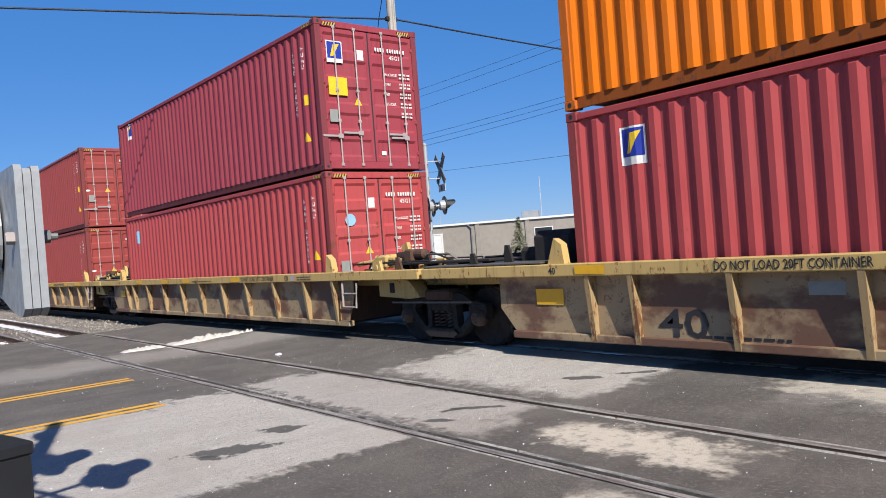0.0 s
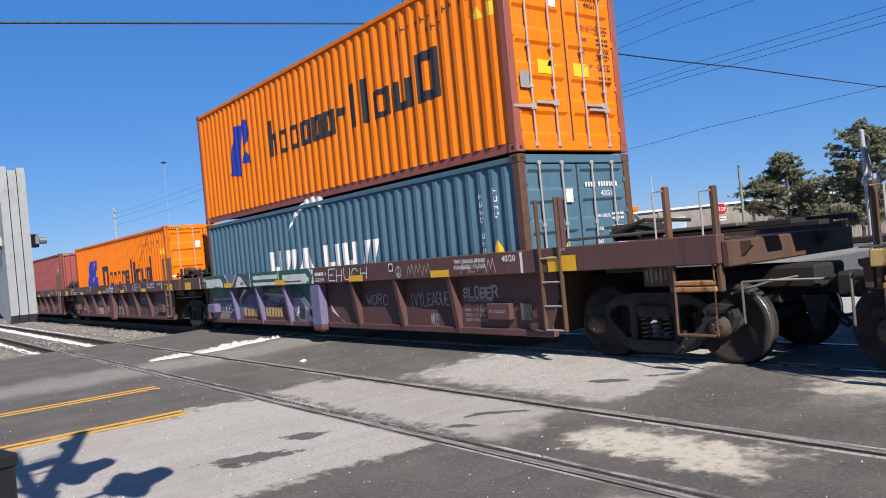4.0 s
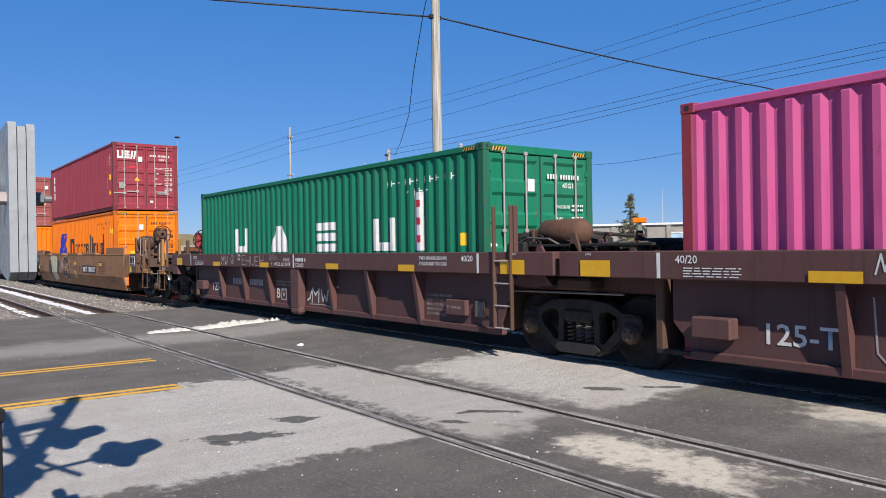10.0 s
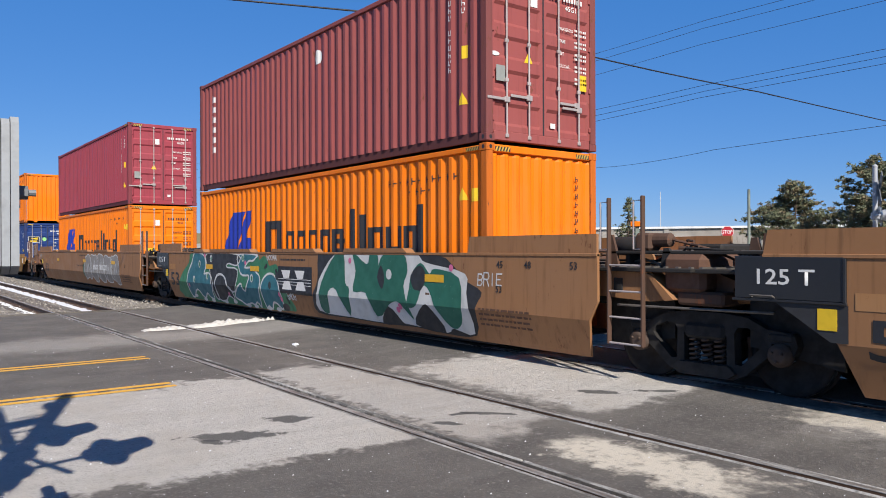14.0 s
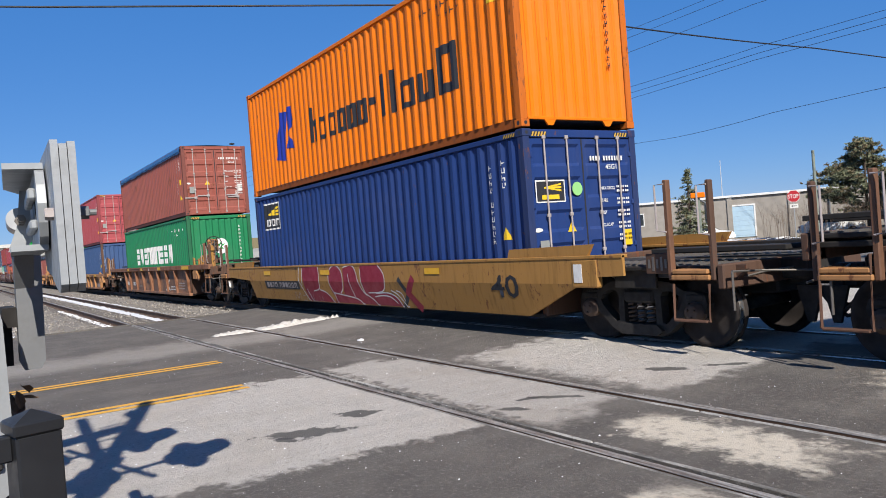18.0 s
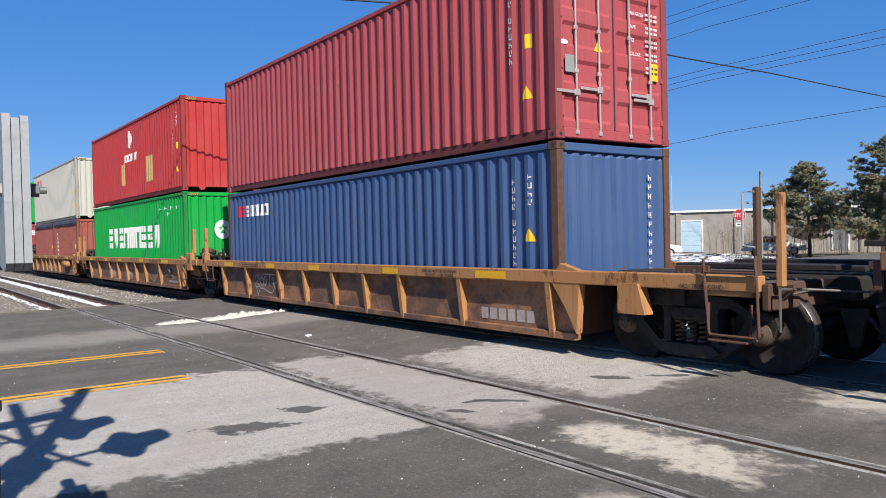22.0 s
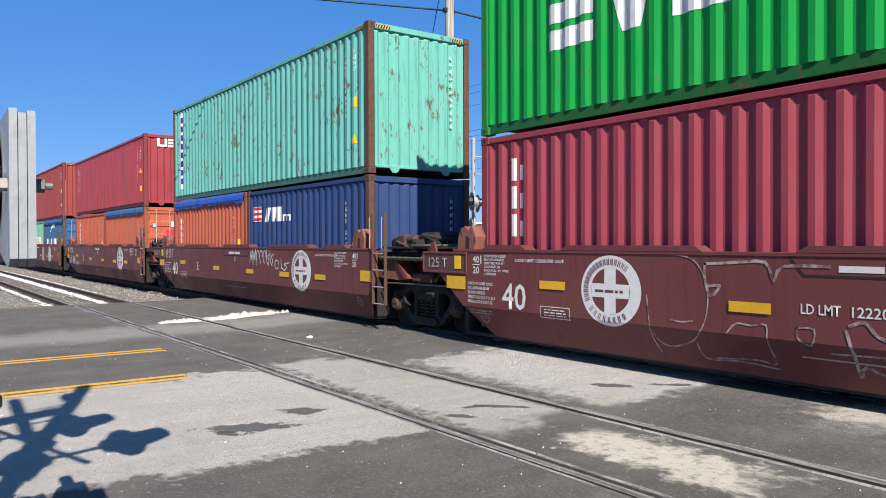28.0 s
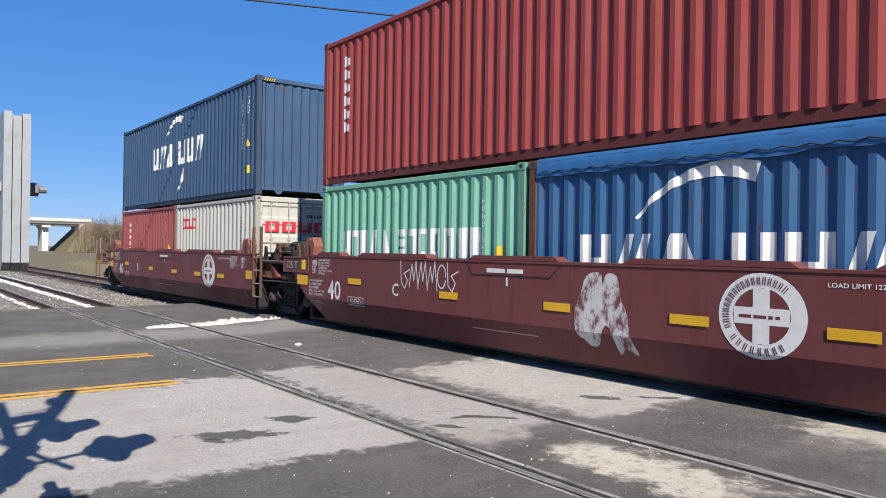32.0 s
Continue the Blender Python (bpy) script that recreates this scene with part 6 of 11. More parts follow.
    for sgn, xend, joint, gap in ((1, xe, je, gap_e), (-1, xw, jw, gap_w)):
        wall = sgn * (H + (0.22 if gap < 4.4 else 2.15))
        part("bulkhead", Build().bev(min(wall, wall + sgn * 0.12), max(wall, wall + sgn * 0.12), -1.28, 1.28, 0.98 if kind == "tan" and not (number == 8 and sgn > 0) else bl, zt - 0.06, 0.02), DARK_STEEL if kind == "maroon" else CAR_END, car)
        out = xend - sgn * (0.02 if joint else inset)
        lo_, hi_ = min(wall, out), max(wall, out)
        part("centre_sill", Build().bev(min(wall, xend - sgn * (0.0 if joint else 0.3)), max(wall, xend - sgn * (0.0 if joint else 0.3)), -0.34, 0.34, 0.80, 1.06, 0.03), DARK_STEEL, car)
        deck_z = zt - (0.10 if not k.get("smooth") else 0.16)
        if gap > 3 and not joint:
            part("body_bolster", Build().bev(lo_ if sgn < 0 else lo_ + 0.02, hi_ if sgn > 0 else hi_ - 0.02, -0.30, 0.30, 0.62, 0.82, 0.03), DARK_STEEL, car, "dark cast sill over the truck")
        if kind == "tan":
            # added plate, dark for the shade there; keeps orange bounce off the ground
            part("end_web", Build().prism([(sgn * 8.2, 0.34), (sgn * 9.2, 0.50), (sgn * 9.2, 1.1), (sgn * 8.2, 1.1)], "y", -0.95, -0.90), DARK_STEEL, car, "added dark plate that keeps bounced light out behind the side")
        part("end_deck", Build().bev(lo_, hi_, -1.30, 1.30, deck_z - 0.05, deck_z, 0.01), DARK_STEEL, car, "dark slotted walkway over the truck")
        n = int((hi_ - lo_) / 0.16)
        b = Build()
        for i in range(n):
            xx = lo_ + 0.05 + (hi_ - lo_ - 0.1) * i / max(1, n - 1)
            b.box(xx - 0.02, xx + 0.02, -1.25, 1.25, deck_z, deck_z + 0.018)
        part("walkway_grating", b, GREY_STEEL, car)
        if joint:
            deck_clutter(car, lo_ + 0.15, hi_ - 0.1, deck_z, number * 7 + sgn, (m, CAR_END, DARK_STEEL))
            part("joint_casting", Build().bev(xend - 0.3, xend + 0.02, -0.5, 0.5, 0.74, 1.1, 0.06).bev(min(wall, xend), max(wall, xend), -0.9, -0.6, 0.95, 1.2, 0.03), m, car)
        else:
            part("end_sill", Build().bev(min(out, out + sgn * 0.09), max(out, out + sgn * 0.09), -1.42, 1.42, deck_z - 0.26, deck_z + 0.02, 0.015), CAR_END, car)
            coupler(car, xend, sgn, m)
            end_gear(car, out, sgn, deck_z, CAR_END, 2.05 if sgn > 0 else 1.9, 1 if kind == "ochre" and sgn > 0 else 2)
            tx = sgn * (H + (3.95 if kind == "tan" else 1.95 if kind == "single" else 2.05 if kind == "rust" else 1.95))
            truck(tx, car, number)
    if je:
        truck(H + gap_e, car, number)
        joint_gear(car, H + gap_e, zt - (0.10 if not k.get("smooth") else 0.16), m, number + 90)
    return car


# ---------- the train ----------
# unit: middle of the boxes at the clip's start, kind of car, western and eastern end
TRAIN_S = [(0, 0.0), (2, 20.55), (4, 41.08), (6, 61.65), (8, 82.24), (10, 102.75), (12, 123.32), (14, 143.91), (16, 164.49), (18, 185.09), (20, 205.73), (22, 226.28), (24, 246.90), (26, 267.66), (28, 288.49), (30, 309.39), (32, 330.29)]
U = [-0.29, -18.46, -35.23, -54.88, -70.63, -86.29, -101.90, -117.57, -139.23, -158.59, -177.98, -200.08, -219.89, -239.68, -255.54, -271.39, -291.45, -307.00, -322.60, -338.14, -353.71]
CAR_OF = ["yellow"] * 3 + ["brown"] * 5 + ["tan"] * 3 + ["single", "rust"] + ["ochre"] * 3 + ["maroon"] * 5
ENDS_E = {3: 3.9, 8: 5.5, 11: 4.2, 12: 3.75, 13: 3.8, 16: 4.15}      # metres from the boxes' end to the coupler, where a car begins
ENDS_W = {2: 3.56, 7: 3.96, 10: 5.7, 11: 3.87, 12: 3.8, 15: 3.72, 20: 3.7}
CAR_LABEL = {
    "yellow": "weathered yellow well car with rusty ribbed sides", "brown": "dark brown ribbed well car with scratched graffiti",
    "tan": "long tan smooth-sided well car with guide plates", "single": "ochre smooth-sided well car with wine-red graffiti",
    "rust": "rusty brown ribbed well car with a hand brake wheel", "ochre": "rusty orange ribbed well car with yellow tape", "maroon": "maroon smooth-sided well car with a round white emblem"}
CAR_EXTRA = {3: "dark brown ribbed well car under green, violet and white graffiti", 8: "tan smooth-sided well car with cream and black graffiti", 9: "tan smooth-sided well car covered in teal and white graffiti",
             10: "tan smooth-sided well car with faded silver graffiti", 14: "rusty orange ribbed well car with two small white scrawls", 17: "maroon smooth-sided well car with a white scrawl beside its emblem",
             19: "maroon smooth-sided well car with a pale sprayed figure", 20: "maroon smooth-sided well car, the last of the train"}
CARS, CARGO = [], []
for i, u in enumerate(U):
    kind = CAR_OF[i]
    east = "end" if i in ENDS_E else "joint"
    west = "end" if i in ENDS_W else "joint"
    ge = ENDS_E.get(i, (U[i - 1] - u - LONG) / 2 if i else 2.99)
    gw = ENDS_W.get(i, (u - U[i + 1] - LONG) / 2 if i < 20 else 3.7)
    CARS.append(well_car(i, CAR_EXTRA.get(i, CAR_LABEL[kind]), kind, west, east, gw, ge))

# ---- markings on the cars ----
for i, car in enumerate(CARS):
    kind = CAR_OF[i]
    k = KINDS[kind]
    zt = k["zt"]

    def tape(*spots):
        for x0, z0, x1, z1 in spots:
            part("reflective_tape", side_paint(k, [rect(x0, z0, x1, z1)], 0.014), YELLOW_TAPE, car)

    def sprayed(mat, lift, label, *outlines, rim=None, wide=0.04):
        """Filled sprayed shapes with rounded outlines, and the rim line round each."""
        for num, line in enumerate(outlines):
            smooth_line = [(x, max(k["bot"] + 0.02, min(zt - 0.01, z))) for x, z in curvy(line)]
            part("graffiti", side_paint(k, filled(smooth_line), lift + 0.0003 * num), mat, car, label)
            if rim:
                part("graffiti", side_paint(k, strokes(smooth_line + smooth_line[:1], wide), lift + 0.0022 + 0.0003 * num), rim, car, "sprayed rim line")

    def line_art(mat, lift, label, w, *runs):
        for run in runs:
            part("graffiti", side_paint(k, strokes([(x, max(k["bot"] + 0.02, min(zt - 0.01, z))) for x, z in curvy(run, 3, False)], w), lift), mat, car, label)

    def bars(polys, mat, label="small unreadable painted print", name="marking", lift=0.00473):
        ob = part(name, side_paint(k, polys, lift), mat, car, label)
        if len(polys) > 1:
            ob["kind"] = "stuff"
    if kind == "yellow":
        spots = (2.05, -0.93, -2.46, -4.57) if i == 1 else (-2.45, -0.95, 1.45, 3.6, 5.13) if i == 2 else (-5.9, -1.9, 1.0, 3.0, 4.9)
        tape((-6.73, 0.71, -6.25, 0.92), *[(x, 1.115, x + (0.85 if x > 5 else 0.46), 1.225) for x in spots])
        if i < 2:
            tx = 2.58 if i == 1 else -4.0
            side_text(k, "DO NOT LOAD 20FT CONTAINER", tx, 1.12, 0.10, BLACK_MARK, car, 1.57)
            bars(strokes([(tx + 2.13 + 0.068 * math.cos(radians(a)), 1.168 + 0.05 * math.sin(radians(a))) for a in range(0, 361, 24)], 0.013), BLACK_MARK, "stencilled ring")
            side_text(k, "110", tx + 2.075, 1.14, 0.055, BLACK_MARK, car, 0.11)
            bars([rect(tx + 2.29, 1.11, tx + 2.47, 1.225)], DIM_WHITE, "pale square patch")
            bars(text_bars(tx + 2.56, tx + 3.1, 1.12, 1.215, 2, 5), BLACK_MARK)
            if i == 0:
                side_text(k, "40", -4.84, 0.36, 0.33, BLACK_MARK, car, 0.64)
            side_text(k, "40", -6.35, 1.12, 0.09, BLACK_MARK, car)
        else:
            side_text(k, "DO NOT LOAD 20FT CONTAINER", 2.0, 1.12, 0.10, BLACK_MARK, car, 1.5)
        bars(text_bars(-0.3, 0.9, 1.13, 1.2, 1, i), RUSTY)
        bars(text_bars(-4.3, -3.3, 0.36, 0.44, 1, i), BLACK_MARK)
        bars([rect(-3.1, 0.85, -2.75, 0.98)], GREY_MARK, "worn grey stencil patch")
    elif kind == "brown":
        tape((-7.4, 1.19, -6.92, 1.39), (6.75, 1.19, 7.25, 1.39), (-4.5, 1.19, -4.0, 1.30), (-1.55, 1.19, -1.06, 1.30), (1.6, 1.19, 2.1, 1.30), (4.15, 1.19, 4.63, 1.30))
        side_text(k, "125-T", -5.05, 0.53, 0.22, WHITE, car, 0.75)
        side_text(k, "40/20", -6.0, 1.36, 0.09, WHITE, car)
        side_text(k, "40/20", 5.85, 1.36, 0.09, WHITE, car)
        side_text(k, "WELL LD LMT", -0.80, 1.23, 0.075, WHITE, car, 0.82)
        side_text(k, "TMX BRAKE BEAMS", 4.75, 1.38, 0.06, WHITE, car, 0.75)
        side_text(k, "STANDARD TO CAR", 4.75, 1.29, 0.06, WHITE, car, 0.75)
        side_text(k, "AEDCB"[i - 3], -1.07, 0.50, 0.22, WHITE, car)
        side_text(k, "IBC STORAGE", -5.78, 0.66, 0.05, WHITE, car, 0.4)
        bars([rect(0.14, 1.19, 0.20, 1.48), rect(6.22, 1.19, 6.27, 1.48), rect(-6.25, 1.19, -6.20, 1.48)], WHITE, "white vertical stripe")
        bars(mark_shapes("####", -0.34, -0.02, 1.33, 1.40, 0.25), DIM_WHITE, "unreadable white mark")
        bars(mark_shapes("######", 0.27, 0.62, 1.33, 1.40, 0.25), WHITE, "unreadable white mark")
        side_text(k, "AEDCB"[i - 3], 0.68, 1.33, 0.07, WHITE, car)
        side_text(k, "122200" if i in (3, 4) else "122600" if i == 7 else "122400", 0.27, 1.22, 0.075, WHITE, car, 0.36)
        bars([[(-0.92 + 0.05 * math.sin(q) * e, 1.265 + 0.05 * math.cos(q) * e) for q, e in ((j * 1.2566 + d, 1.0 if d == 0 else 0.4) for d in (-0.6283, 0, 0.6283))] for j in range(5)], WHITE, "white star")
        if i == 3:
            bars(mark_shapes("####", -3.9, -3.1, 0.47, 0.68, 0.25), TAN_MARK, "faded unreadable figures")
            bars(mark_shapes("######", -2.62, -1.76, 0.47, 0.68, 0.25), TAN_MARK, "faded unreadable figures")
        else:
            bars(mark_shapes("####", -3.66, -3.0, 0.74, 0.89, 0.25), DIM_WHITE, "faded unreadable figures")
            bars(mark_shapes("######", -2.62, -1.85, 0.74, 0.89, 0.25), DIM_WHITE, "faded unreadable figures")
        side_text(k, "CONTROLLED INTERCHANGE CAR", -1.13, 0.85, 0.04, DIM_WHITE, car, 0.9)
        side_text(k, "SEE EQUIPMENT REGISTER", -1.08, 0.78, 0.04, DIM_WHITE, car, 0.8)
        for j, line in enumerate(("1-1/2 INCH HF COMP", "SPRG 7 OC D5", "SPRG 7 IC D5", "SPRG 5 IC D6A", "CONT SPRG 3 OC")):
            side_text(k, line, 4.68, 0.78 - 0.075 * j, 0.045, DIM_WHITE, car, 0.038 * len(line))
        bars(text_bars(-5.9, -5.2, 1.21, 1.33, 4, i), WHITE)
        bars([rect(2.95, 1.325, 3.08, 1.465)] if i == 3 else [rect(-2.85, 1.345, -2.71, 1.48)], WHITE, "small white plate marking")
        part("lettering", side_paint(k, [disc_poly(3.015 if i == 3 else -2.78, 1.395 if i == 3 else 1.412, 0.055, 14)], 0.006), BLACK_MARK, car, "black ring of the plate marking")
        side_text(k, "JACK", 6.98, 1.445, 0.038, WHITE, car)
        side_text(k, "JACK", -7.32, 1.445, 0.038, WHITE, car)
        if i == 3:
            bars(scrawl("EHUCH", 0.82, 2.3, 1.21, 1.44, 0.022, 5), WHITE_SPRAY, "white scratched scrawl", "graffiti")
            bars(peace_ring(3.24, 1.31, 0.075, 0.09, 0.013), WHITE_SPRAY, "small scratched peace sign", "graffiti")
            bars(scrawl("WORC", 1.84, 2.57, 0.74, 0.92, 0.022, 6), DIM_WHITE, "pale scratched word", "graffiti")
            bars(scrawl("IVYLEAGUE", 3.24, 4.34, 0.72, 0.93, 0.018, 7), DIM_WHITE, "pale scratched word", "graffiti")
            bars(scribble(11, 3.78, 4.0, 0.36, 0.62, 5, 0.01), DIM_WHITE, "small pale scrawl", "graffiti")
            bars(scrawl("SLOBER", 4.68, 5.5, 0.84, 1.0, 0.03, 8), DIM_WHITE, "pale scratched word", "graffiti")
            bars(scribble(12, 3.48, 4.15, 1.22, 1.42, 3, 0.012) + scribble(13, 4.9, 5.7, 1.22, 1.42, 4, 0.014), DIM_WHITE, "thin pale scrawl", "graffiti")
        elif i == 4:
            bars(scrawl("ZENK", 0.40, 1.2, 0.42, 0.86, 0.02, 9) + peace_ring(1.40, 0.66, 0.16, 0.21, 0.02), WHITE_SPRAY, "white scratched word and peace sign", "graffiti")
            bars(scrawl("QUEEN", 0.84, 1.45, 1.22, 1.42, 0.013, 10), DIM_WHITE, "pale scratched word", "graffiti")
            bars(scribble(14, -2.6, -1.5, 0.36, 0.66, 9, 0.02) + scribble(17, -2.5, -1.6, 0.40, 0.70, 7, 0.016), CREAM_SPRAY, "yellowish sprayed scrawl", "graffiti")
            bars(scrawl("E", -4.1, -3.75, 0.46, 0.94, 0.02, 11), DIM_WHITE, "pale scratched sign", "graffiti")
            bars(scrawl("MMMO", 3.1, 3.96, 0.78, 1.0, 0.02, 12), DIM_WHITE, "pale scratched zigzag", "graffiti")
            bars(scrawl("MW", 2.02, 2.52, 1.24, 1.45, 0.018, 13) + scrawl("ABSIS", 3.12, 4.08, 1.24, 1.46, 0.018, 14), WHITE_SPRAY, "white scratched scrawl", "graffiti")
            bars(scribble(19, -5.1, -4.0, 1.24, 1.46, 6, 0.014) + scribble(20, -3.6, -2.9, 1.26, 1.44, 4, 0.012), DIM_WHITE, "thin pale scrawl", "graffiti")
        elif i == 5:
            bars(scrawl("VIOLENT", -4.1, -3.05, 0.52, 1.04, 0.016, 15), DIM_WHITE, "pale scratched word", "graffiti")
            bars(scrawl("CROAK", -3.89, -2.92, 1.23, 1.47, 0.04, 16), WHITE_SPRAY, "thick white sprayed word", "graffiti")
            bars(scrawl("QUEEN", -2.5, -1.75, 1.23, 1.40, 0.01, 22), DIM_WHITE, "faint scratched word", "graffiti")
            bars(scrawl("MIDWEST", -1.52, -0.92, 1.31, 1.38, 0.012, 17), WHITE_SPRAY, "small white word", "graffiti")
            bars(scrawl("ZENKO", 0.42, 1.35, 0.45, 0.92, 0.02, 18) + scrawl("SLOER", 1.72, 2.8, 0.52, 0.97, 0.022, 19), WHITE_SPRAY, "white scratched words", "graffiti")
            bars(scrawl("BAMHTOK", 3.14, 4.28, 0.75, 1.02, 0.022, 20), DIM_WHITE, "pale scratched scrawl", "graffiti")
            bars(scrawl("MW", 2.3, 2.75, 1.23, 1.45, 0.016, 21), DIM_WHITE, "pale scratched scrawl", "graffiti")
        elif i == 7:
            bars(scrawl("MW", 0.62, 1.42, 0.50, 0.78, 0.035, 31) + strokes([(0.42, 0.52), (0.52, 0.56), (0.60, 0.72)], 0.04), WHITE_SPRAY, "white sprayed letters", "graffiti")
            bars(strokes([(0.5, 0.44), (1.1, 0.45), (1.55, 0.40)], 0.02) + strokes([(1.4, 0.66), (1.5, 0.8), (1.75, 0.84)], 0.04), DIM_WHITE, "faint sprayed line", "graffiti")
            bars(scrawl("MW", -3.92, -3.48, 1.23, 1.46, 0.016, 32) + peace_ring(-3.2, 1.36, 0.10, 0.10, 0.012), WHITE_SPRAY, "thin white letters and peace sign", "graffiti")
            bars(scrawl("EHUEH", -2.6, -1.3, 1.23, 1.45, 0.02, 33), DIM_WHITE, "faded scratched scrawl", "graffiti")
            bars(scrawl("QUEEN", -1.05, -0.62, 1.36, 1.45, 0.009, 34), DIM_WHITE, "faint scratched word", "graffiti")
            side_text(k, "PLATE", -0.81, 0.66, 0.035, WHITE, car, 0.16)
            side_text(k, "H", -0.76, 0.55, 0.075, WHITE, car)
            bars(strokes([(-0.86, 0.48), (-0.86, 0.72), (-0.60, 0.72), (-0.60, 0.48), (-0.86, 0.48)], 0.01), WHITE, "thin white frame")
        else:
            bars(scribble(i * 3 + 1, -4.0, -2.9, 0.42, 1.05, 4, 0.02), DIM_WHITE, "pale scratched scrawl", "graffiti")
            bars(scribble(i * 3 + 2, 0.5, 1.5, 0.45, 0.9, 5, 0.02), DIM_WHITE, "pale scratched scrawl", "graffiti")
            bars(scribble(i * 3 + 5, -3.9, -2.95, 1.24, 1.46, 6, 0.018), WHITE_SPRAY, "white scrawl on the top beam", "graffiti")
            bars(scribble(i * 3 + 7, 2.2, 4.0, 1.22, 1.42, 8, 0.012), DIM_WHITE, "thin pale scrawl", "graffiti")
        part("storage_box", Build().bev(-5.82, -5.35, -1.47, -1.30, 0.55, 0.78, 0.015), LILAC_SPRAY if i == 3 else k["mat"], car, "small storage box on the side")
        part("storage_box", Build().bev(5.30, 5.80, -1.38, -1.29, 0.52, 0.76, 0.012), k["mat"], car, "small brown storage box")
        me = lettering("RC STORAGE", 0.045, 0.34)
        me.materials.append(DIM_WHITE)
        part("lettering", me, None, car).location = (5.36, -1.384, 0.62)
        part("inspection_plate", Build().bev(5.98, 6.18, -1.335, -1.30, 0.52, 0.76, 0.006), GREY_STEEL, car, "small pale plate")
        part("centre_post", Build().bev(-0.03, 0.36, -1.47, -1.30, 0.34, 1.175, 0.02), LILAC_SPRAY if i == 3 else k["mat"], car, "wide upright plate at the middle")
        part("centre_foot", Build().bev(-0.01, 0.41, -1.485, -1.32, 0.22, 0.37, 0.045), k["mat"], car)
        ladder(car, 6.62, 6.98, 0.40, 2.15, -1.50, 4, False)
        part("post", Build().bev(6.94, 7.02, -1.46, -1.38, 1.2, 2.15, 0.01), k["mat"], car)
        if i == 3:
            def spray(mat, lift, label, *polys):
                for poly in polys:
                    part("graffiti", side_paint(k, [poly], lift), mat, car, label)
            # upper band: four fat letters in green with white hearts on lilac
            spray(LILAC_SPRAY, 0.004, "lilac sprayed ground", rect(-4.5, 1.183, -2.85, 1.497))
            spray(GREEN_SPRAY, 0.0055, "fat dark green sprayed letter", [(-5.9, 1.183), (-4.3, 1.183), (-4.36, 1.40), (-4.48, 1.497), (-5.85, 1.497)], [(-4.03, 1.183), (-2.97, 1.183), (-3.42, 1.497), (-3.70, 1.497)], rect(-2.9, 1.183, -1.40, 1.497), [(-1.36, 1.183), (0.10, 1.183), (0.16, 1.36), (0.02, 1.497), (-1.36, 1.497)])
            spray(WHITE_SPRAY, 0.0075, "white heart of a letter", [(-5.74, 1.20), (-4.60, 1.20), (-4.62, 1.33), (-4.74, 1.42), (-5.74, 1.42)], [(-3.83, 1.185), (-3.12, 1.185), (-3.48, 1.44), (-3.62, 1.44)], rect(-2.74, 1.335, -1.43, 1.425), rect(-2.74, 1.20, -1.43, 1.268), [(-1.2, 1.20), (-0.12, 1.20), (0.0, 1.28), (-0.12, 1.40), (-1.2, 1.40)])
            spray(WHITE_SPRAY, 0.0085, "white sprayed edge", *strokes([(-4.46, 1.495), (-4.31, 1.40), (-4.25, 1.185)], 0.05), *strokes([(-4.06, 1.185), (-3.72, 1.49)], 0.03), rect(-2.925, 1.183, -2.895, 1.497), rect(-1.405, 1.183, -1.375, 1.497), *strokes([(0.05, 1.49), (0.19, 1.36), (0.14, 1.185)], 0.05))
            spray(VIOLET_SPRAY, 0.0095, "violet sprayed detail", [(-3.52, 1.25), (-3.28, 1.24), (-3.43, 1.325)], rect(-1.1, 1.235, -0.35, 1.268), rect(-5.2, 1.19, -4.75, 1.225), [(-3.4, 1.497), (-2.95, 1.497), (-2.95, 1.26)])
            # lower side: shades of the letters, dark bands that include the beam's shadow, violet clouds, bare paint
            # below
            spray(GREEN_SPRAY, 0.004, "dark green spray with the beam shadow painted in", rect(-6.05, 0.93, -4.35, 1.17), rect(-2.85, 1.02, -1.32, 1.17), rect(-1.2, 0.90, -0.1, 1.17))
            spray(LILAC_SPRAY, 0.0045, "lilac sprayed cloud", [(-4.6, 0.37), (-4.0, 0.40), (-3.85, 0.70), (-4.1, 0.92), (-4.6, 0.80)], [(-1.15, 0.60), (-1.0, 0.40), (-0.15, 0.37), (0.0, 0.90), (-1.2, 0.88)], [(-2.6, 0.78), (-2.3, 0.70), (-2.0, 0.74), (-1.75, 0.88), (-2.2, 1.0)], [(-6.0, 0.64), (-4.7, 0.64), (-4.6, 0.80), (-5.9, 0.83)])
            spray(VIOLET_SPRAY, 0.0055, "violet sprayed cloud", [(-3.95, 0.72), (-3.6, 0.64), (-2.8, 0.66), (-2.1, 0.74), (-2.7, 0.96), (-3.5, 1.0)], [(-1.75, 0.76), (-1.3, 0.70), (-1.22, 0.96), (-1.6, 1.0)])
            spray(SILVER_SPRAY, 0.0065, "silver sprayed sweep", [(-6.0, 0.37), (-4.9, 0.37), (-4.75, 0.58), (-5.9, 0.63)], [(-5.9, 0.84), (-4.45, 0.86), (-4.4, 0.93), (-5.9, 0.92)], [(-2.7, 0.97), (-1.6, 0.90), (-1.5, 0.97), (-2.6, 1.02)])
            spray(WHITE_SPRAY, 0.0075, "white sprayed sweep", [(-4.28, 0.76), (-4.05, 0.80), (-3.62, 1.10), (-3.8, 1.12)], [(-0.85, 0.86), (-0.6, 0.92), (-0.05, 0.45), (-0.3, 0.40)], [(-0.55, 0.37), (-0.35, 0.37), (-0.3, 0.6), (-0.45, 0.66)])
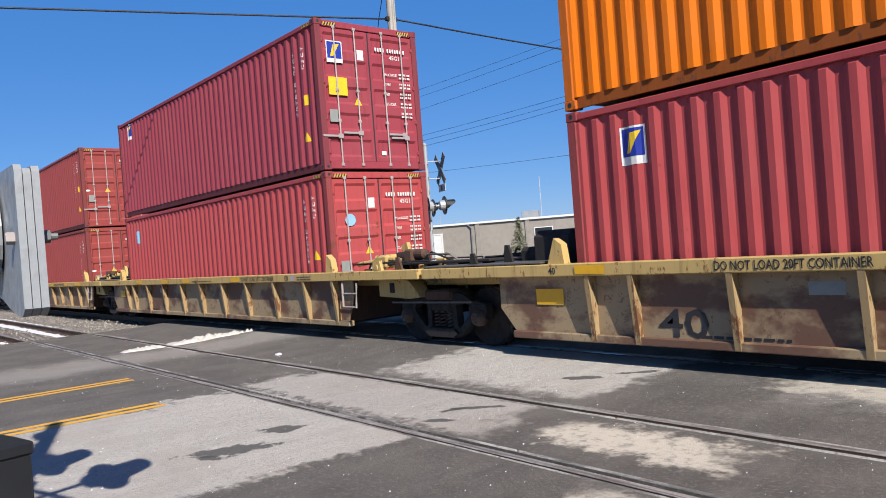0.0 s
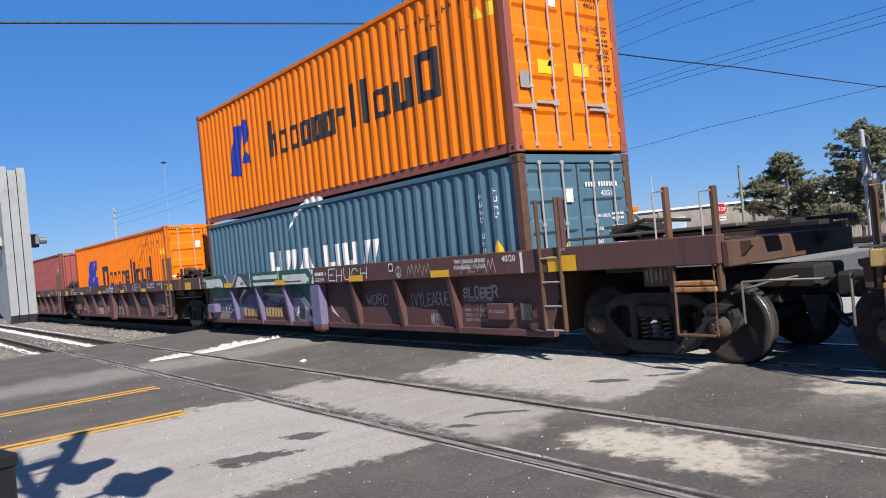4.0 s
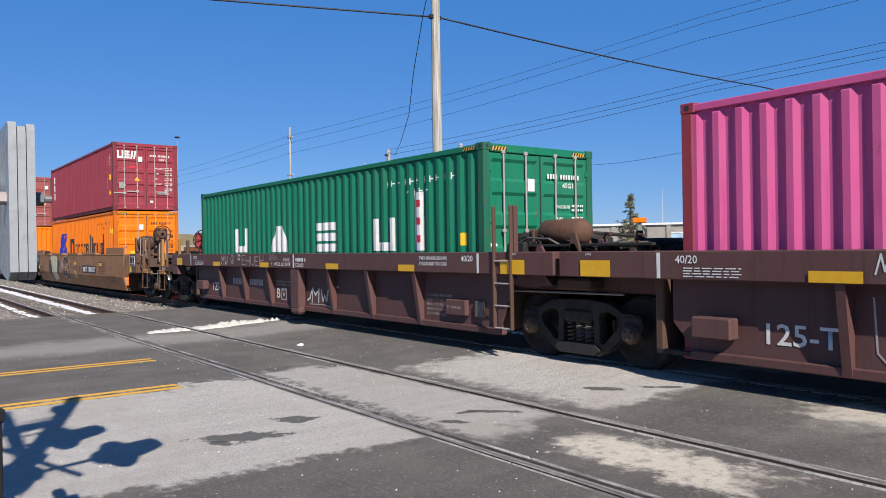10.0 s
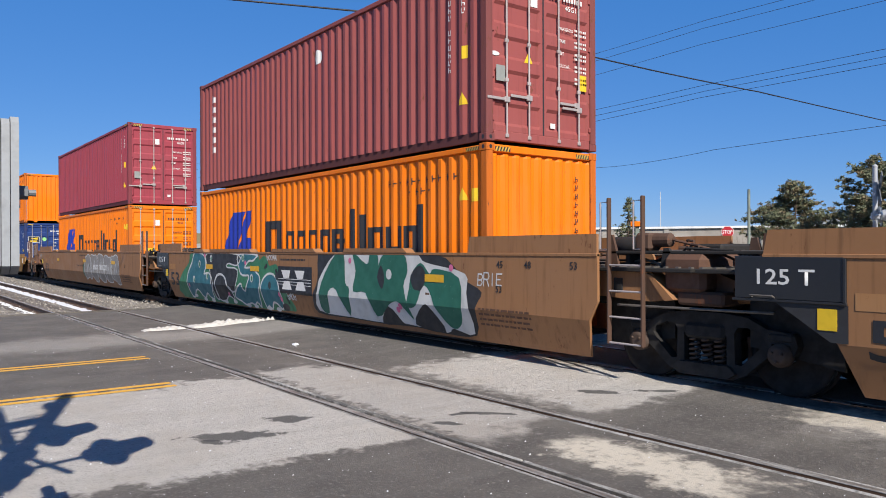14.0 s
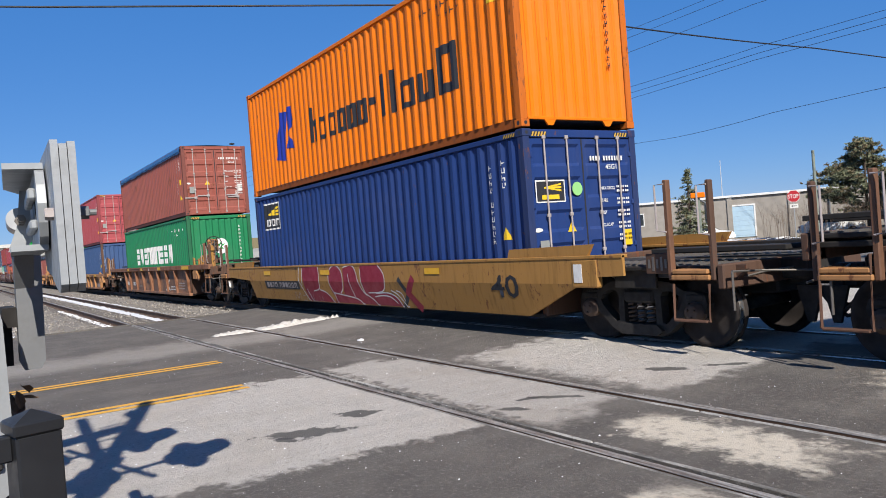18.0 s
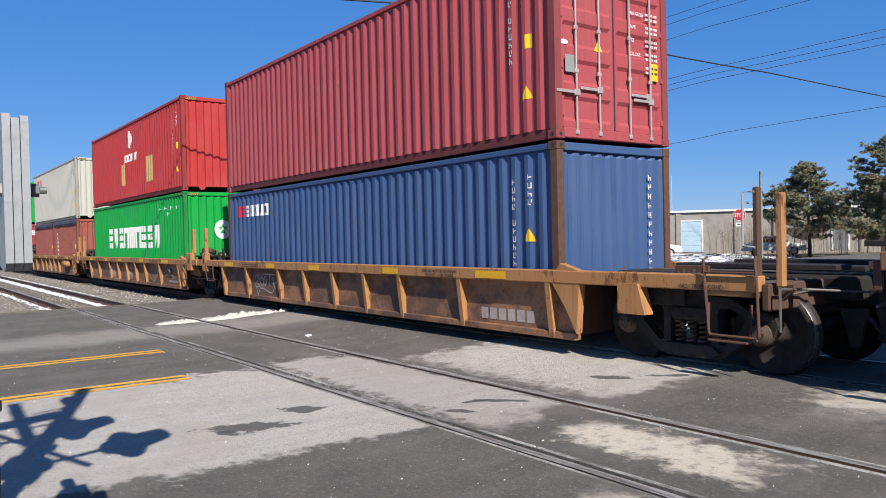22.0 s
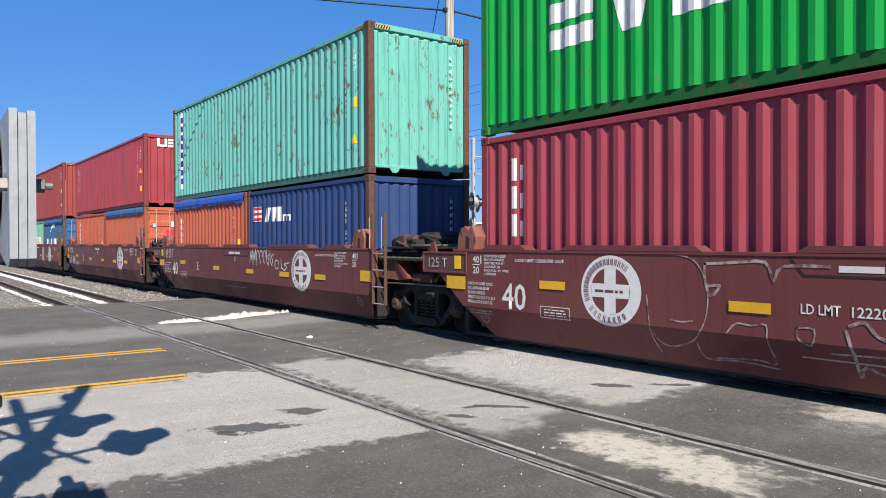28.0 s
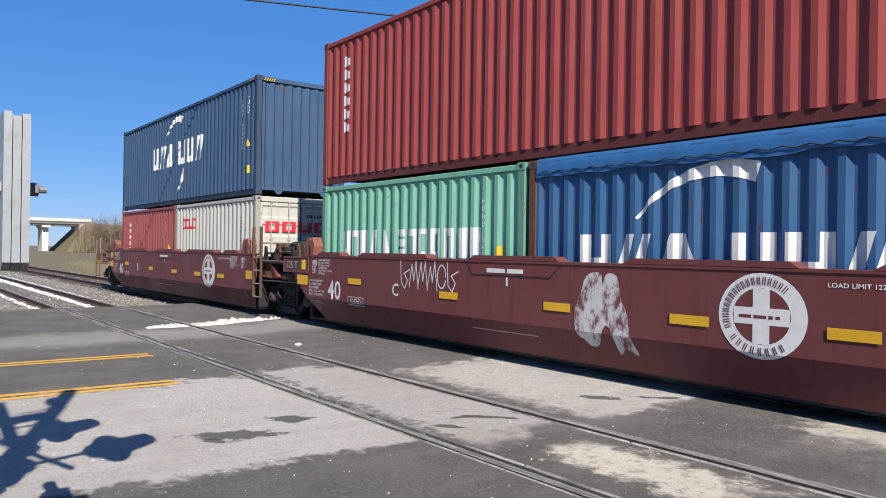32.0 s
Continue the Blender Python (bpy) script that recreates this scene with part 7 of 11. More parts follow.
            # the level black stroke just below the beam also paints its shadow
            spray(BLACK_SPRAY, 0.0085, "black sprayed line", *strokes([(-4.3, 0.74), (-3.8, 0.98), (-3.2, 1.02), (-2.4, 0.84), (-1.8, 0.72), (-1.3, 0.86)], 0.035), *strokes([(-4.15, 1.16), (-3.0, 1.12), (-1.4, 1.14)], 0.06), *strokes([(-0.9, 1.1), (-0.5, 0.85), (0.0, 0.5)], 0.05))
            spray(WHITE_SPRAY, 0.004, "white pointed tail", [(0.45, 0.75), (0.5, 0.60), (0.95, 0.40), (0.85, 0.42)])
            spray(BLACK_SPRAY, 0.0095, "black plate marking", rect(-0.92, 0.44, -0.68, 0.68))
            side_text(k, "H", -0.84, 0.47, 0.10, WHITE, car)
            for rib in [c for c in car.children if c.name.startswith("rib")]:
                if rib.data.vertices[0].co.y < 0 and rib.data.vertices[0].co.x < -1.0:
                    rib.data.materials[0] = LILAC_SPRAY
    elif kind == "tan":
        tape((-4.87, 1.07, -4.39, 1.19), *([(0.4, 1.07, 0.9, 1.19)] if i != 9 else [(-2.0, 1.07, -1.5, 1.19)]), (4.9, 1.05, 5.4, 1.17))
        if i != 10:
            box = part("sign_box", Build().bev(-9.05, -7.95, -1.505, -1.40, 1.06, 1.49, 0.012), BLACK, car, "black recessed end panel")
            me = lettering("125 T", 0.155, 0.58)
            me.materials.append(WHITE)
            part("lettering", me, None, box, "the figures 125 T").location = (-8.80, -1.509, 1.21)
            part("frame", Build().bev(-9.07, -7.93, -1.515, -1.48, 1.04, 1.065, 0.005), BLACK, box)
            part("frame", Build().bev(-7.965, -7.935, -1.515, -1.48, 1.06, 1.47, 0.005), BLACK, box)
            part("handhold", Build().tube([(-8.85, -1.50, 1.08), (-8.85, -1.55, 1.10), (-8.62, -1.55, 1.10), (-8.62, -1.50, 1.08)], 0.010, 5), GREY_STEEL, box)
            bars([[(-8.62, 1.04), (-7.92, 1.04), (-7.92, 0.69), (-8.08, 0.69)]], BLACK_SPRAY, "black painted wedge below the sign")
        else:
            plate = part("end_plate", Build().bev(-10.22, -9.50, -1.47, -1.38, 0.88, 1.55, 0.02), CAR_RUSTBROWN, car, "rusty brown plate at the car's end")
            part("valve_box", Build().bev(-10.0, -9.78, -1.52, -1.47, 1.28, 1.40, 0.015), CAR_END, plate)
            part("rib", Build().bev(-9.56, -9.50, -1.50, -1.47, 0.88, 1.55, 0.01), CAR_RUSTBROWN, plate)
            bars(text_bars(-9.35, -8.7, 1.15, 1.40, 4, 77), DIM_WHITE)
            line_art(TAN_MARK, 0.005, "faint pale scrawl", 0.007, [(-8.95, 1.38), (-8.82, 1.26), (-8.72, 1.40), (-8.60, 1.28), (-8.45, 1.36)], [(-7.1, 1.24), (-6.95, 1.34), (-6.8, 1.20), (-6.6, 1.33), (-6.45, 1.18)], [(-7.05, 1.12), (-6.8, 1.18), (-6.5, 1.08)])
        part("label", Build().box(*((-8.62, -8.43) if i == 10 else (-8.20, -8.02)), -1.502, -1.497, 0.92 if i == 10 else 0.80, 1.13 if i == 10 else 1.0), YELLOW, car, "yellow paper label")
        bars([rect(-7.86, 1.0, -7.35, 1.16)], CAR_RUST, "old orange tape, worn dull")
        side_text(k, "53", -7.75, 0.55, 0.38, BLACK_MARK, car, 0.72)
        side_text(k, "53", 6.6, 0.95, 0.10, BLACK_MARK, car)
        side_text(k, "40", -5.95, 1.28, 0.10, BLACK_MARK, car)
        side_text(k, "20", -5.95, 1.14, 0.10, BLACK_MARK, car)
        if i != 9:
            side_text(k, "LD LMT  116,800  PER UNIT", -0.70, 0.885, 0.085, BLACK_MARK, car, 1.27)
            side_text(k, "B C A".split()[i - 8], 1.33, 0.80, 0.21, BLACK_MARK, car, 0.27)
            bars(strokes([(0.89 + 0.18 * math.cos(j * math.pi / 14), 0.90 + 0.155 * math.sin(j * math.pi / 14)) for j in range(29)], 0.014), BLACK_MARK, "round stencilled ring")
            for text, z, w in (("EXCEEDS", 0.945, 0.22), ("PLATE", 0.885, 0.15), ("H", 0.79, 0.06)):
                side_text(k, text, 0.89 - w / 2, z, 0.075 if text == "H" else 0.045, BLACK_MARK, car, w)
        bars([rect(1.97, 0.75, 4.35, 1.06)] if i != 9 else [rect(-0.52, 0.63, 1.04, 1.21)], BLACK_MARK, "black panel for the car's mark")
        bars(mark_shapes("##nn n##oon", 2.12, 4.2, 0.81, 1.0, 0.3) if i != 9 else [q for x in (-0.12, 0.52) for q in ([(x - 0.24, 1.13), (x + 0.20, 1.13), (x + 0.13, 0.96), (x - 0.12, 0.96)], [(x - 0.10, 0.90), (x + 0.16, 0.90), (x + 0.26, 0.72), (x - 0.20, 0.72)])] + [rect(-0.50, z, 1.0, z + 0.012) for z in (0.82, 0.88, 0.94)], WHITE, "unreadable white mark", lift=0.0083)
        bars([rect(-5.97, 0.90, -5.88, 1.02)], DIM_WHITE)
        bars(text_bars(-0.4, 0.75, 1.33, 1.41, 1, i), BLACK_MARK)
        bars(text_bars(4.9, 5.9, 0.75, 1.25, 6, i), RUSTY)
        bars(text_bars(6.2, 7.3, 0.45, 0.75, 4, i), RUSTY)
        if i != 8:
            ladder(car, 8.62, 9.12, 0.42, 2.18, -1.46, 4, True)
        if i == 8:
            sprayed(BLACK_SPRAY, 0.004, "black sprayed cloud", [(-5.38, 0.87), (-5.28, 1.23), (-4.94, 1.34), (-4.76, 1.03), (-4.60, 0.82), (-4.77, 0.55), (-5.12, 0.59)],
                    [(-3.45, 1.22), (-3.06, 1.29), (-2.75, 1.18), (-2.79, 1.01), (-3.05, 0.86), (-2.93, 0.68), (-3.19, 0.61), (-3.39, 0.79)])
            sprayed(CREAM_SPRAY, 0.0065, "cream sprayed blades", [(-4.87, 1.44), (-3.45, 1.45), (-3.26, 1.04), (-3.35, 0.79), (-3.29, 0.28), (-3.44, 0.37), (-3.59, 0.27), (-3.85, 0.38), (-3.98, 0.26), (-4.31, 0.26), (-4.54, 0.72), (-4.82, 1.13)], rim=BLACK_SPRAY, wide=0.022)
            line_art(BLACK_SPRAY, 0.0095, "black sprayed line", 0.022, [(-4.46, 1.43), (-4.42, 0.94), (-4.12, 0.74), (-4.16, 0.29)], [(-4.01, 1.43), (-4.05, 0.80), (-3.80, 0.37)], [(-3.72, 1.45), (-3.66, 0.82), (-3.46, 0.33)], [(-4.70, 1.11), (-4.42, 0.91), (-4.16, 0.74)])
            sprayed(SOOT_SPRAY, 0.004, "dark smeared shade", [(-2.19, 0.79), (-1.49, 0.78), (-0.91, 0.71), (-0.53, 0.88), (-0.62, 0.55), (-0.79, 0.39), (-1.40, 0.55), (-1.63, 0.54), (-1.94, 0.55)])
            line_art(WHITE_SPRAY, 0.0062, "white sprayed outline", 0.026, [(-0.81, 1.25), (-0.82, 1.49)], [(-0.82, 1.49), (-1.68, 1.39), (-2.39, 1.18)], [(-2.39, 1.18), (-2.20, 0.80), (-1.94, 0.54), (-1.63, 0.54), (-1.49, 0.70), (-1.49, 0.81)],
                     [(-1.49, 0.81), (-1.40, 0.55), (-1.08, 0.39), (-0.79, 0.37), (-0.58, 0.55), (-0.51, 0.89), (-0.62, 1.11), (-0.72, 1.16)], [(-1.56, 0.93), (-1.26, 1.05), (-0.99, 1.03), (-0.87, 0.91), (-0.90, 0.54), (-0.97, 0.78), (-1.17, 0.95), (-1.51, 0.91)])
            bars([[(0.43, 0.83), (0.71, 0.85), (0.85, 0.74), (0.45, 0.72)], [(0.45, 0.715), (0.85, 0.735), (0.87, 0.49), (0.46, 0.48)]], TAN_MARK, "paler repainted patch")
            rnd = random.Random(17)
            hatch = []
            for j in range(64):
                upper = j < 34
                z = rnd.uniform(1.02, 1.44) if upper else rnd.uniform(0.44, 1.04)
                xa = rnd.uniform(-2.2, -1.2) if upper else rnd.uniform(-1.5, -1.05)
                xb = min(-0.88 if upper else -0.62, xa + rnd.uniform(0.25, 0.65))
                if upper and z > 1.15 + (xa + 2.4) * 0.34:
                    continue
                hatch += strokes([(xa, z), (xb, z + rnd.uniform(0.0, 0.04))], rnd.uniform(0.018, 0.04))
            bars(hatch, SOOT_SPRAY, "dark hatching inside the sprayed outline", "graffiti")
            line_art(SOOT_SPRAY, 0.005, "dark smudge", 0.05, [(-0.53, 1.06), (-0.30, 1.10), (-0.20, 1.18)], [(-0.50, 1.02), (-0.34, 1.04), (-0.22, 1.03)])
            line_art(TAN_MARK, 0.005, "faint pale scrawl", 0.014, [(1.21, 1.38), (1.34, 1.31), (1.42, 1.40), (1.52, 1.32), (1.62, 1.39), (1.77, 1.36)], [(1.36, 1.27), (1.44, 1.23), (1.52, 1.26), (1.58, 1.22)])
            bars(scribble(61, -2.31, -1.91, 0.86, 1.16, 4, 0.014), WHITE_SPRAY, "small white scrawl", "graffiti")
            bars(scribble(62, -0.72, -0.45, 1.16, 1.28, 4, 0.012), WHITE_SPRAY, "small white scrawl", "graffiti")
        if i == 9:
            bars(scrawl("BRIE", 6.2, 6.75, 1.04, 1.22, 0.02, 41), WHITE_SPRAY, "small white sprayed word", "graffiti")
            # fat teal and black shapes with white rims on a green cloud
            sprayed(LEAF_SPRAY, 0.0035, "green sprayed cloud", [(-6.85, 0.83), (-6.19, 1.22), (-5.90, 1.50), (-3.43, 1.49), (-1.68, 1.46), (-1.52, 1.33), (-1.25, 1.43), (-1.05, 1.33), (-0.96, 1.21), (-0.63, 1.25), (-0.49, 1.13), (-0.46, 0.96), (-0.25, 0.76), (-0.10, 0.60), (0.11, 0.28), (-0.48, 0.24), (-2.78, 0.08), (-6.94, 0.24)])
            sprayed(TEAL_SPRAY, 0.0062, "fat teal sprayed shape", [(-6.24, 0.30), (-6.38, 0.59), (-6.25, 0.94), (-5.95, 1.22), (-5.74, 1.49), (-5.34, 1.49), (-4.97, 1.38), (-4.89, 1.14), (-5.02, 0.94), (-4.72, 0.97), (-4.49, 0.85), (-4.43, 0.65), (-4.58, 0.49), (-4.57, 0.30), (-4.82, 0.32), (-5.00, 0.42), (-5.22, 0.29), (-5.41, 0.35), (-5.61, 0.49), (-5.84, 0.45), (-6.02, 0.29)],
                    [(-2.72, 1.45), (-1.65, 1.45), (-1.70, 1.38), (-1.86, 1.31), (-2.09, 1.30), (-2.32, 1.15), (-1.92, 1.15), (-1.66, 1.05), (-1.50, 0.96), (-1.48, 0.79), (-1.60, 0.55), (-1.67, 0.25), (-1.84, 0.35), (-2.01, 0.28), (-2.19, 0.31), (-2.51, 0.25), (-2.77, 0.33), (-3.10, 0.44), (-2.61, 0.76), (-2.48, 0.64), (-2.34, 0.60), (-2.17, 0.81), (-2.10, 0.96), (-2.42, 0.96), (-2.63, 1.06)],
                    [(-1.38, 0.24), (-1.46, 0.56), (-1.38, 0.82), (-1.17, 0.98), (-0.92, 1.04), (-0.68, 0.99), (-0.52, 0.82), (-0.44, 0.59), (-0.46, 0.37), (-0.57, 0.26), (-0.75, 0.37), (-0.94, 0.39), (-1.09, 0.24), (-1.24, 0.30)], rim=WHITE_SPRAY, wide=0.045)
            sprayed(BLACK_SPRAY, 0.0068, "fat black sprayed shape", [(-4.76, 1.48), (-2.72, 1.45), (-2.79, 1.19), (-3.33, 1.23), (-3.42, 1.13), (-2.77, 1.08), (-3.01, 0.56), (-3.38, 0.62), (-3.54, 0.85), (-3.81, 0.96), (-4.11, 0.92), (-4.29, 0.69), (-4.22, 0.32), (-4.42, 0.35), (-4.53, 0.70), (-4.59, 1.01), (-4.78, 1.17)],
                    [(-4.29, 0.63), (-4.16, 0.86), (-3.88, 0.94), (-3.61, 0.88), (-3.45, 0.67), (-3.28, 0.62), (-3.17, 0.34), (-3.48, 0.43), (-3.80, 0.29), (-4.19, 0.30)], rim=WHITE_SPRAY, wide=0.035)
            for n_, (sx, sz) in enumerate([(-0.57, 1.00), (-0.61, 1.11), (-1.11, 1.21), (-1.18, 1.17), (-0.34, 0.32), (-0.17, 0.52), (-0.13, 0.44), (-0.95, 0.78)]):
                part("graffiti", side_paint(k, [disc_poly(sx, max(0.32, sz), (0.10, 0.045, 0.05, 0.04, 0.09, 0.05, 0.045, 0.085)[n_], 12, (0.09, 0.05, 0.05, 0.04, 0.17, 0.045, 0.04, 0.07)[n_])], 0.0105), BLACK_SPRAY, car, "black sprayed spot")
            for n_, (sx, sz) in enumerate([(-5.35, 1.19), (-4.50, 1.34), (-5.78, 0.77), (-4.79, 0.89), (-2.43, 1.38), (-1.93, 0.91)]):
                part("graffiti", side_paint(k, [disc_poly(sx, sz, 0.10, 10, 0.08)], 0.0105), WHITE_SPRAY, car, "white sprayed eye")
                part("graffiti", side_paint(k, [disc_poly(sx + 0.01, sz - 0.01, 0.065, 10, 0.05)], 0.0118), LEAF_SPRAY, car, "green sprayed eye")
            for n_, (sx, sz) in enumerate([(-4.95, 1.42), (-6.22, 0.60), (-3.44, 0.47), (-2.28, 1.26), (-0.51, 0.59), (-0.46, 0.49)]):
                part("graffiti", side_paint(k, [disc_poly(sx, sz, 0.055, 10)], 0.0118), PINK_SPRAY, car, "pink sprayed dot")
            for n_, (sx, sz) in enumerate([(-5.91, 0.34), (-5.25, 0.26), (-4.69, 0.26), (-3.80, 0.28), (-3.19, 0.31), (-2.38, 0.26), (-1.96, 0.26), (-1.24, 0.23), (-0.75, 0.26)]):
                part("graffiti", side_paint(k, [disc_poly(sx, max(0.25, sz - 0.02), 0.05, 9, 0.13)], 0.0112), WHITE_SPRAY, car, "white sprayed splash")
            bars(scribble(33, -1.1, -0.6, 1.33, 1.45, 5, 0.02) + scribble(34, -0.13, 0.27, 0.50, 0.64, 4, 0.022), WHITE_SPRAY, "small white scrawls", "graffiti")
            # dark green and black shapes on white
            sprayed(BLACK_SPRAY, 0.0035, "black sprayed ground", [(1.10, 0.30), (1.05, 0.64), (1.27, 0.95), (1.30, 1.44), (1.59, 1.51), (3.49, 1.52), (5.15, 1.51), (5.77, 1.21), (5.93, 1.09), (6.29, 0.94), (6.14, 0.71), (6.03, 0.28), (5.25, 0.24), (4.49, 0.28), (3.47, 0.26), (2.45, 0.28)])
            sprayed(WHITE_SPRAY, 0.0055, "white sprayed ground", [(1.38, 1.02), (2.01, 1.50), (2.82, 1.52), (4.51, 1.52), (4.83, 1.38), (5.14, 1.32), (5.91, 1.20), (5.94, 0.90), (6.00, 0.30), (5.49, 0.34), (5.31, 0.26), (4.49, 0.30), (3.93, 0.32), (3.47, 0.28), (2.45, 0.30), (1.17, 0.35), (1.27, 0.77)])
            sprayed(DEEP_SPRAY, 0.0075, "fat dark green sprayed shape", [(1.28, 0.42), (1.44, 0.93), (1.99, 1.47), (2.32, 1.49), (2.37, 0.95), (2.51, 0.83), (2.38, 0.32), (2.02, 0.80), (1.72, 0.76), (1.57, 0.33)],
                    [(2.66, 1.50), (3.14, 1.30), (3.24, 1.49), (3.49, 1.49), (3.56, 1.09), (3.79, 0.85), (3.63, 0.57), (3.33, 0.38), (3.09, 0.79), (2.65, 0.80), (2.75, 1.17)],
                    [(3.58, 1.40), (3.83, 1.50), (4.29, 1.50), (4.41, 1.21), (4.29, 0.96), (4.41, 0.59), (4.47, 0.40), (4.23, 0.60), (4.08, 0.69), (3.82, 0.62), (3.44, 0.39), (3.65, 0.83), (3.51, 1.08)],
                    [(4.52, 1.16), (4.78, 1.35), (5.02, 1.18), (5.16, 1.26), (5.77, 1.13), (5.80, 0.60), (5.67, 0.38), (5.44, 0.36), (5.16, 0.63), (5.02, 0.89), (4.83, 0.98), (4.64, 0.66), (4.37, 0.62), (4.45, 0.92)])
            sprayed(BLACK_SPRAY, 0.0085, "black sprayed wedge", [(4.49, 0.33), (4.83, 0.67), (5.03, 0.61), (5.28, 0.26)], [(3.47, 0.27), (3.78, 0.59), (4.09, 0.35), (4.11, 0.30)], [(4.50, 1.14), (4.77, 1.31), (4.93, 1.13), (4.76, 0.89), (4.57, 0.93)], [(3.48, 1.08), (3.60, 1.29), (3.71, 1.09), (3.63, 0.88)])
            for sx, sz in [(2.55, 1.36), (5.58, 1.28), (4.08, 0.55), (4.16, 0.61)]:
                part("graffiti", side_paint(k, [disc_poly(sx, sz, 0.055, 10)], 0.0118), PINK_SPRAY, car, "pink sprayed dot")
            part("graffiti", side_paint(k, [disc_poly(3.85, 1.14, 0.09, 12)], 0.011), WHITE_SPRAY, car, "white sprayed heart")
            for x_, word in ((6.62, "45"), (7.18, "48"), (8.02, "53")):
                side_text(k, word, x_, 1.30, 0.10, BLACK_MARK, car)
        if i == 10:
            f, l = bubbles(51, 0.7, 5.9, 0.32, 1.44, 5)
            part("graffiti", side_paint(k, [rect(0.4, 0.5, 0.9, 1.0), rect(4.7, 0.5, 5.6, 0.95)]), GREEN_SPRAY, car, "faded green sprayed ground")
            m_ = len(f) // 5
            for j in range(5):
                part("graffiti", side_paint(k, f[j * m_:(j + 1) * m_], 0.0055), SILVER_SPRAY, car, "fat silver sprayed letter-like body")
            part("graffiti", side_paint(k, l, 0.0075), WHITE_SPRAY, car, "white sprayed outlines")
    elif kind == "single":
        tape((-1.2, 0.98, -0.7, 1.09), (3.4, 0.98, 3.9, 1.09), (-5.0, 0.98, -4.5, 1.09))
        sprayed(WINE_SPRAY, 0.004, "fat wine-red sprayed shape", [(-2.33, 1.11), (-2.19, 1.18), (-1.40, 1.17), (-1.34, 0.91), (-1.41, 0.66), (-1.16, 0.59), (-0.89, 0.48), (-0.74, 0.28), (-1.95, 0.28), (-2.25, 0.53), (-2.31, 0.84)],
                [(-0.77, 1.10), (-0.57, 1.17), (-0.25, 1.16), (-0.08, 1.01), (-0.11, 0.74), (-0.24, 0.56), (0.34, 0.48), (0.66, 0.37), (0.75, 0.25), (-0.54, 0.26), (-0.65, 0.49), (-0.81, 0.68)],
                [(-0.02, 1.10), (0.22, 1.17), (0.52, 1.14), (0.67, 0.93), (0.78, 0.65), (0.92, 0.55), (1.21, 0.48), (1.41, 0.25), (0.75, 0.26), (0.34, 0.43), (-0.12, 0.52), (-0.01, 0.84)],
                [(0.84, 1.17), (1.61, 1.16), (1.80, 1.04), (1.85, 0.84), (1.73, 0.66), (1.17, 0.60), (1.79, 0.61), (2.19, 0.52), (2.40, 0.26), (1.41, 0.25), (1.07, 0.52), (0.92, 0.57), (0.82, 0.89)])
        line_art(WHITE_SPRAY, 0.0072, "white sprayed line", 0.024, [(-1.37, 1.17), (-1.34, 0.91), (-1.42, 0.66), (-1.76, 0.60)], [(-1.41, 0.63), (-1.09, 0.57), (-0.86, 0.44), (-0.74, 0.28)], [(-0.65, 0.54), (-0.80, 0.77), (-0.78, 1.03), (-0.57, 1.17), (-0.28, 1.16), (-0.08, 0.99), (-0.12, 0.70), (-0.30, 0.57)],
                 [(-0.65, 0.57), (-0.54, 0.26)], [(-0.65, 0.57), (-0.12, 0.52), (0.45, 0.46), (0.68, 0.35), (0.75, 0.25)], [(-0.00, 1.14), (0.39, 1.18), (0.57, 1.08), (0.69, 0.81), (0.83, 0.61), (1.16, 0.48), (1.34, 0.36), (1.41, 0.25)], [(0.22, 0.99), (0.24, 0.84), (0.37, 0.50)], [(0.80, 1.09), (0.82, 0.77), (0.92, 0.55)],
                 [(1.61, 1.16), (1.80, 1.02), (1.85, 0.84), (1.73, 0.66), (1.45, 0.61), (1.06, 0.60)], [(1.30, 0.52), (1.62, 0.55), (1.95, 0.53), (2.18, 0.41)], [(1.38, 0.59), (1.88, 0.61), (2.23, 0.51), (2.40, 0.26)], [(2.04, 0.66), (2.27, 0.58), (2.48, 0.40), (2.60, 0.27)], [(2.25, 0.66), (2.42, 0.61), (2.49, 0.47)],
                 [(-2.50, 1.16), (-2.58, 0.89), (-2.42, 0.63), (-2.11, 0.29)], [(-2.32, 1.13), (-2.42, 0.73)], [(-2.16, 0.63), (-1.94, 0.30)])
        line_art(DIM_WHITE, 0.0072, "thin pale scrawl", 0.014, [(-3.03, 0.38), (-2.96, 0.55), (-2.84, 0.39), (-2.69, 0.56), (-2.69, 0.32)], [(-2.52, 0.46), (-2.30, 0.48), (-2.36, 0.32), (-2.55, 0.32)], [(-1.89, 0.49), (-1.88, 0.28), (-1.67, 0.32)], [(-1.54, 0.48), (-1.48, 0.28)], [(-1.39, 0.46), (-1.33, 0.28)])
        line_art(BLACK_SPRAY, 0.0045, "dark slanting bar", 0.11, [(2.41, 0.87), (2.67, 0.60)], [(2.67, 0.60), (2.42, 0.34)])
        line_art(WINE_SPRAY, 0.0055, "wine-red slanting bar", 0.16, [(2.91, 0.87), (2.68, 0.62)], [(2.68, 0.62), (3.02, 0.34)])
        side_text(k, "52900 LBS. MAX GROSS WEIGHT FOR 20 FT. CONTAINERS", -4.5, 1.11, 0.055, BLACK_MARK, car, 1.9)
        side_text(k, "40", 5.35, 0.60, 0.36, BLACK_MARK, car, 0.7)
        bars([rect(-5.0, 0.62, -2.6, 0.83)], BLACK_SPRAY, "dark panel for the car's mark")
        bars(mark_shapes("##nn n##oon", -4.85, -2.75, 0.66, 0.79, 0.35), DIM_WHITE, lift=0.0083)
    elif kind == "rust":
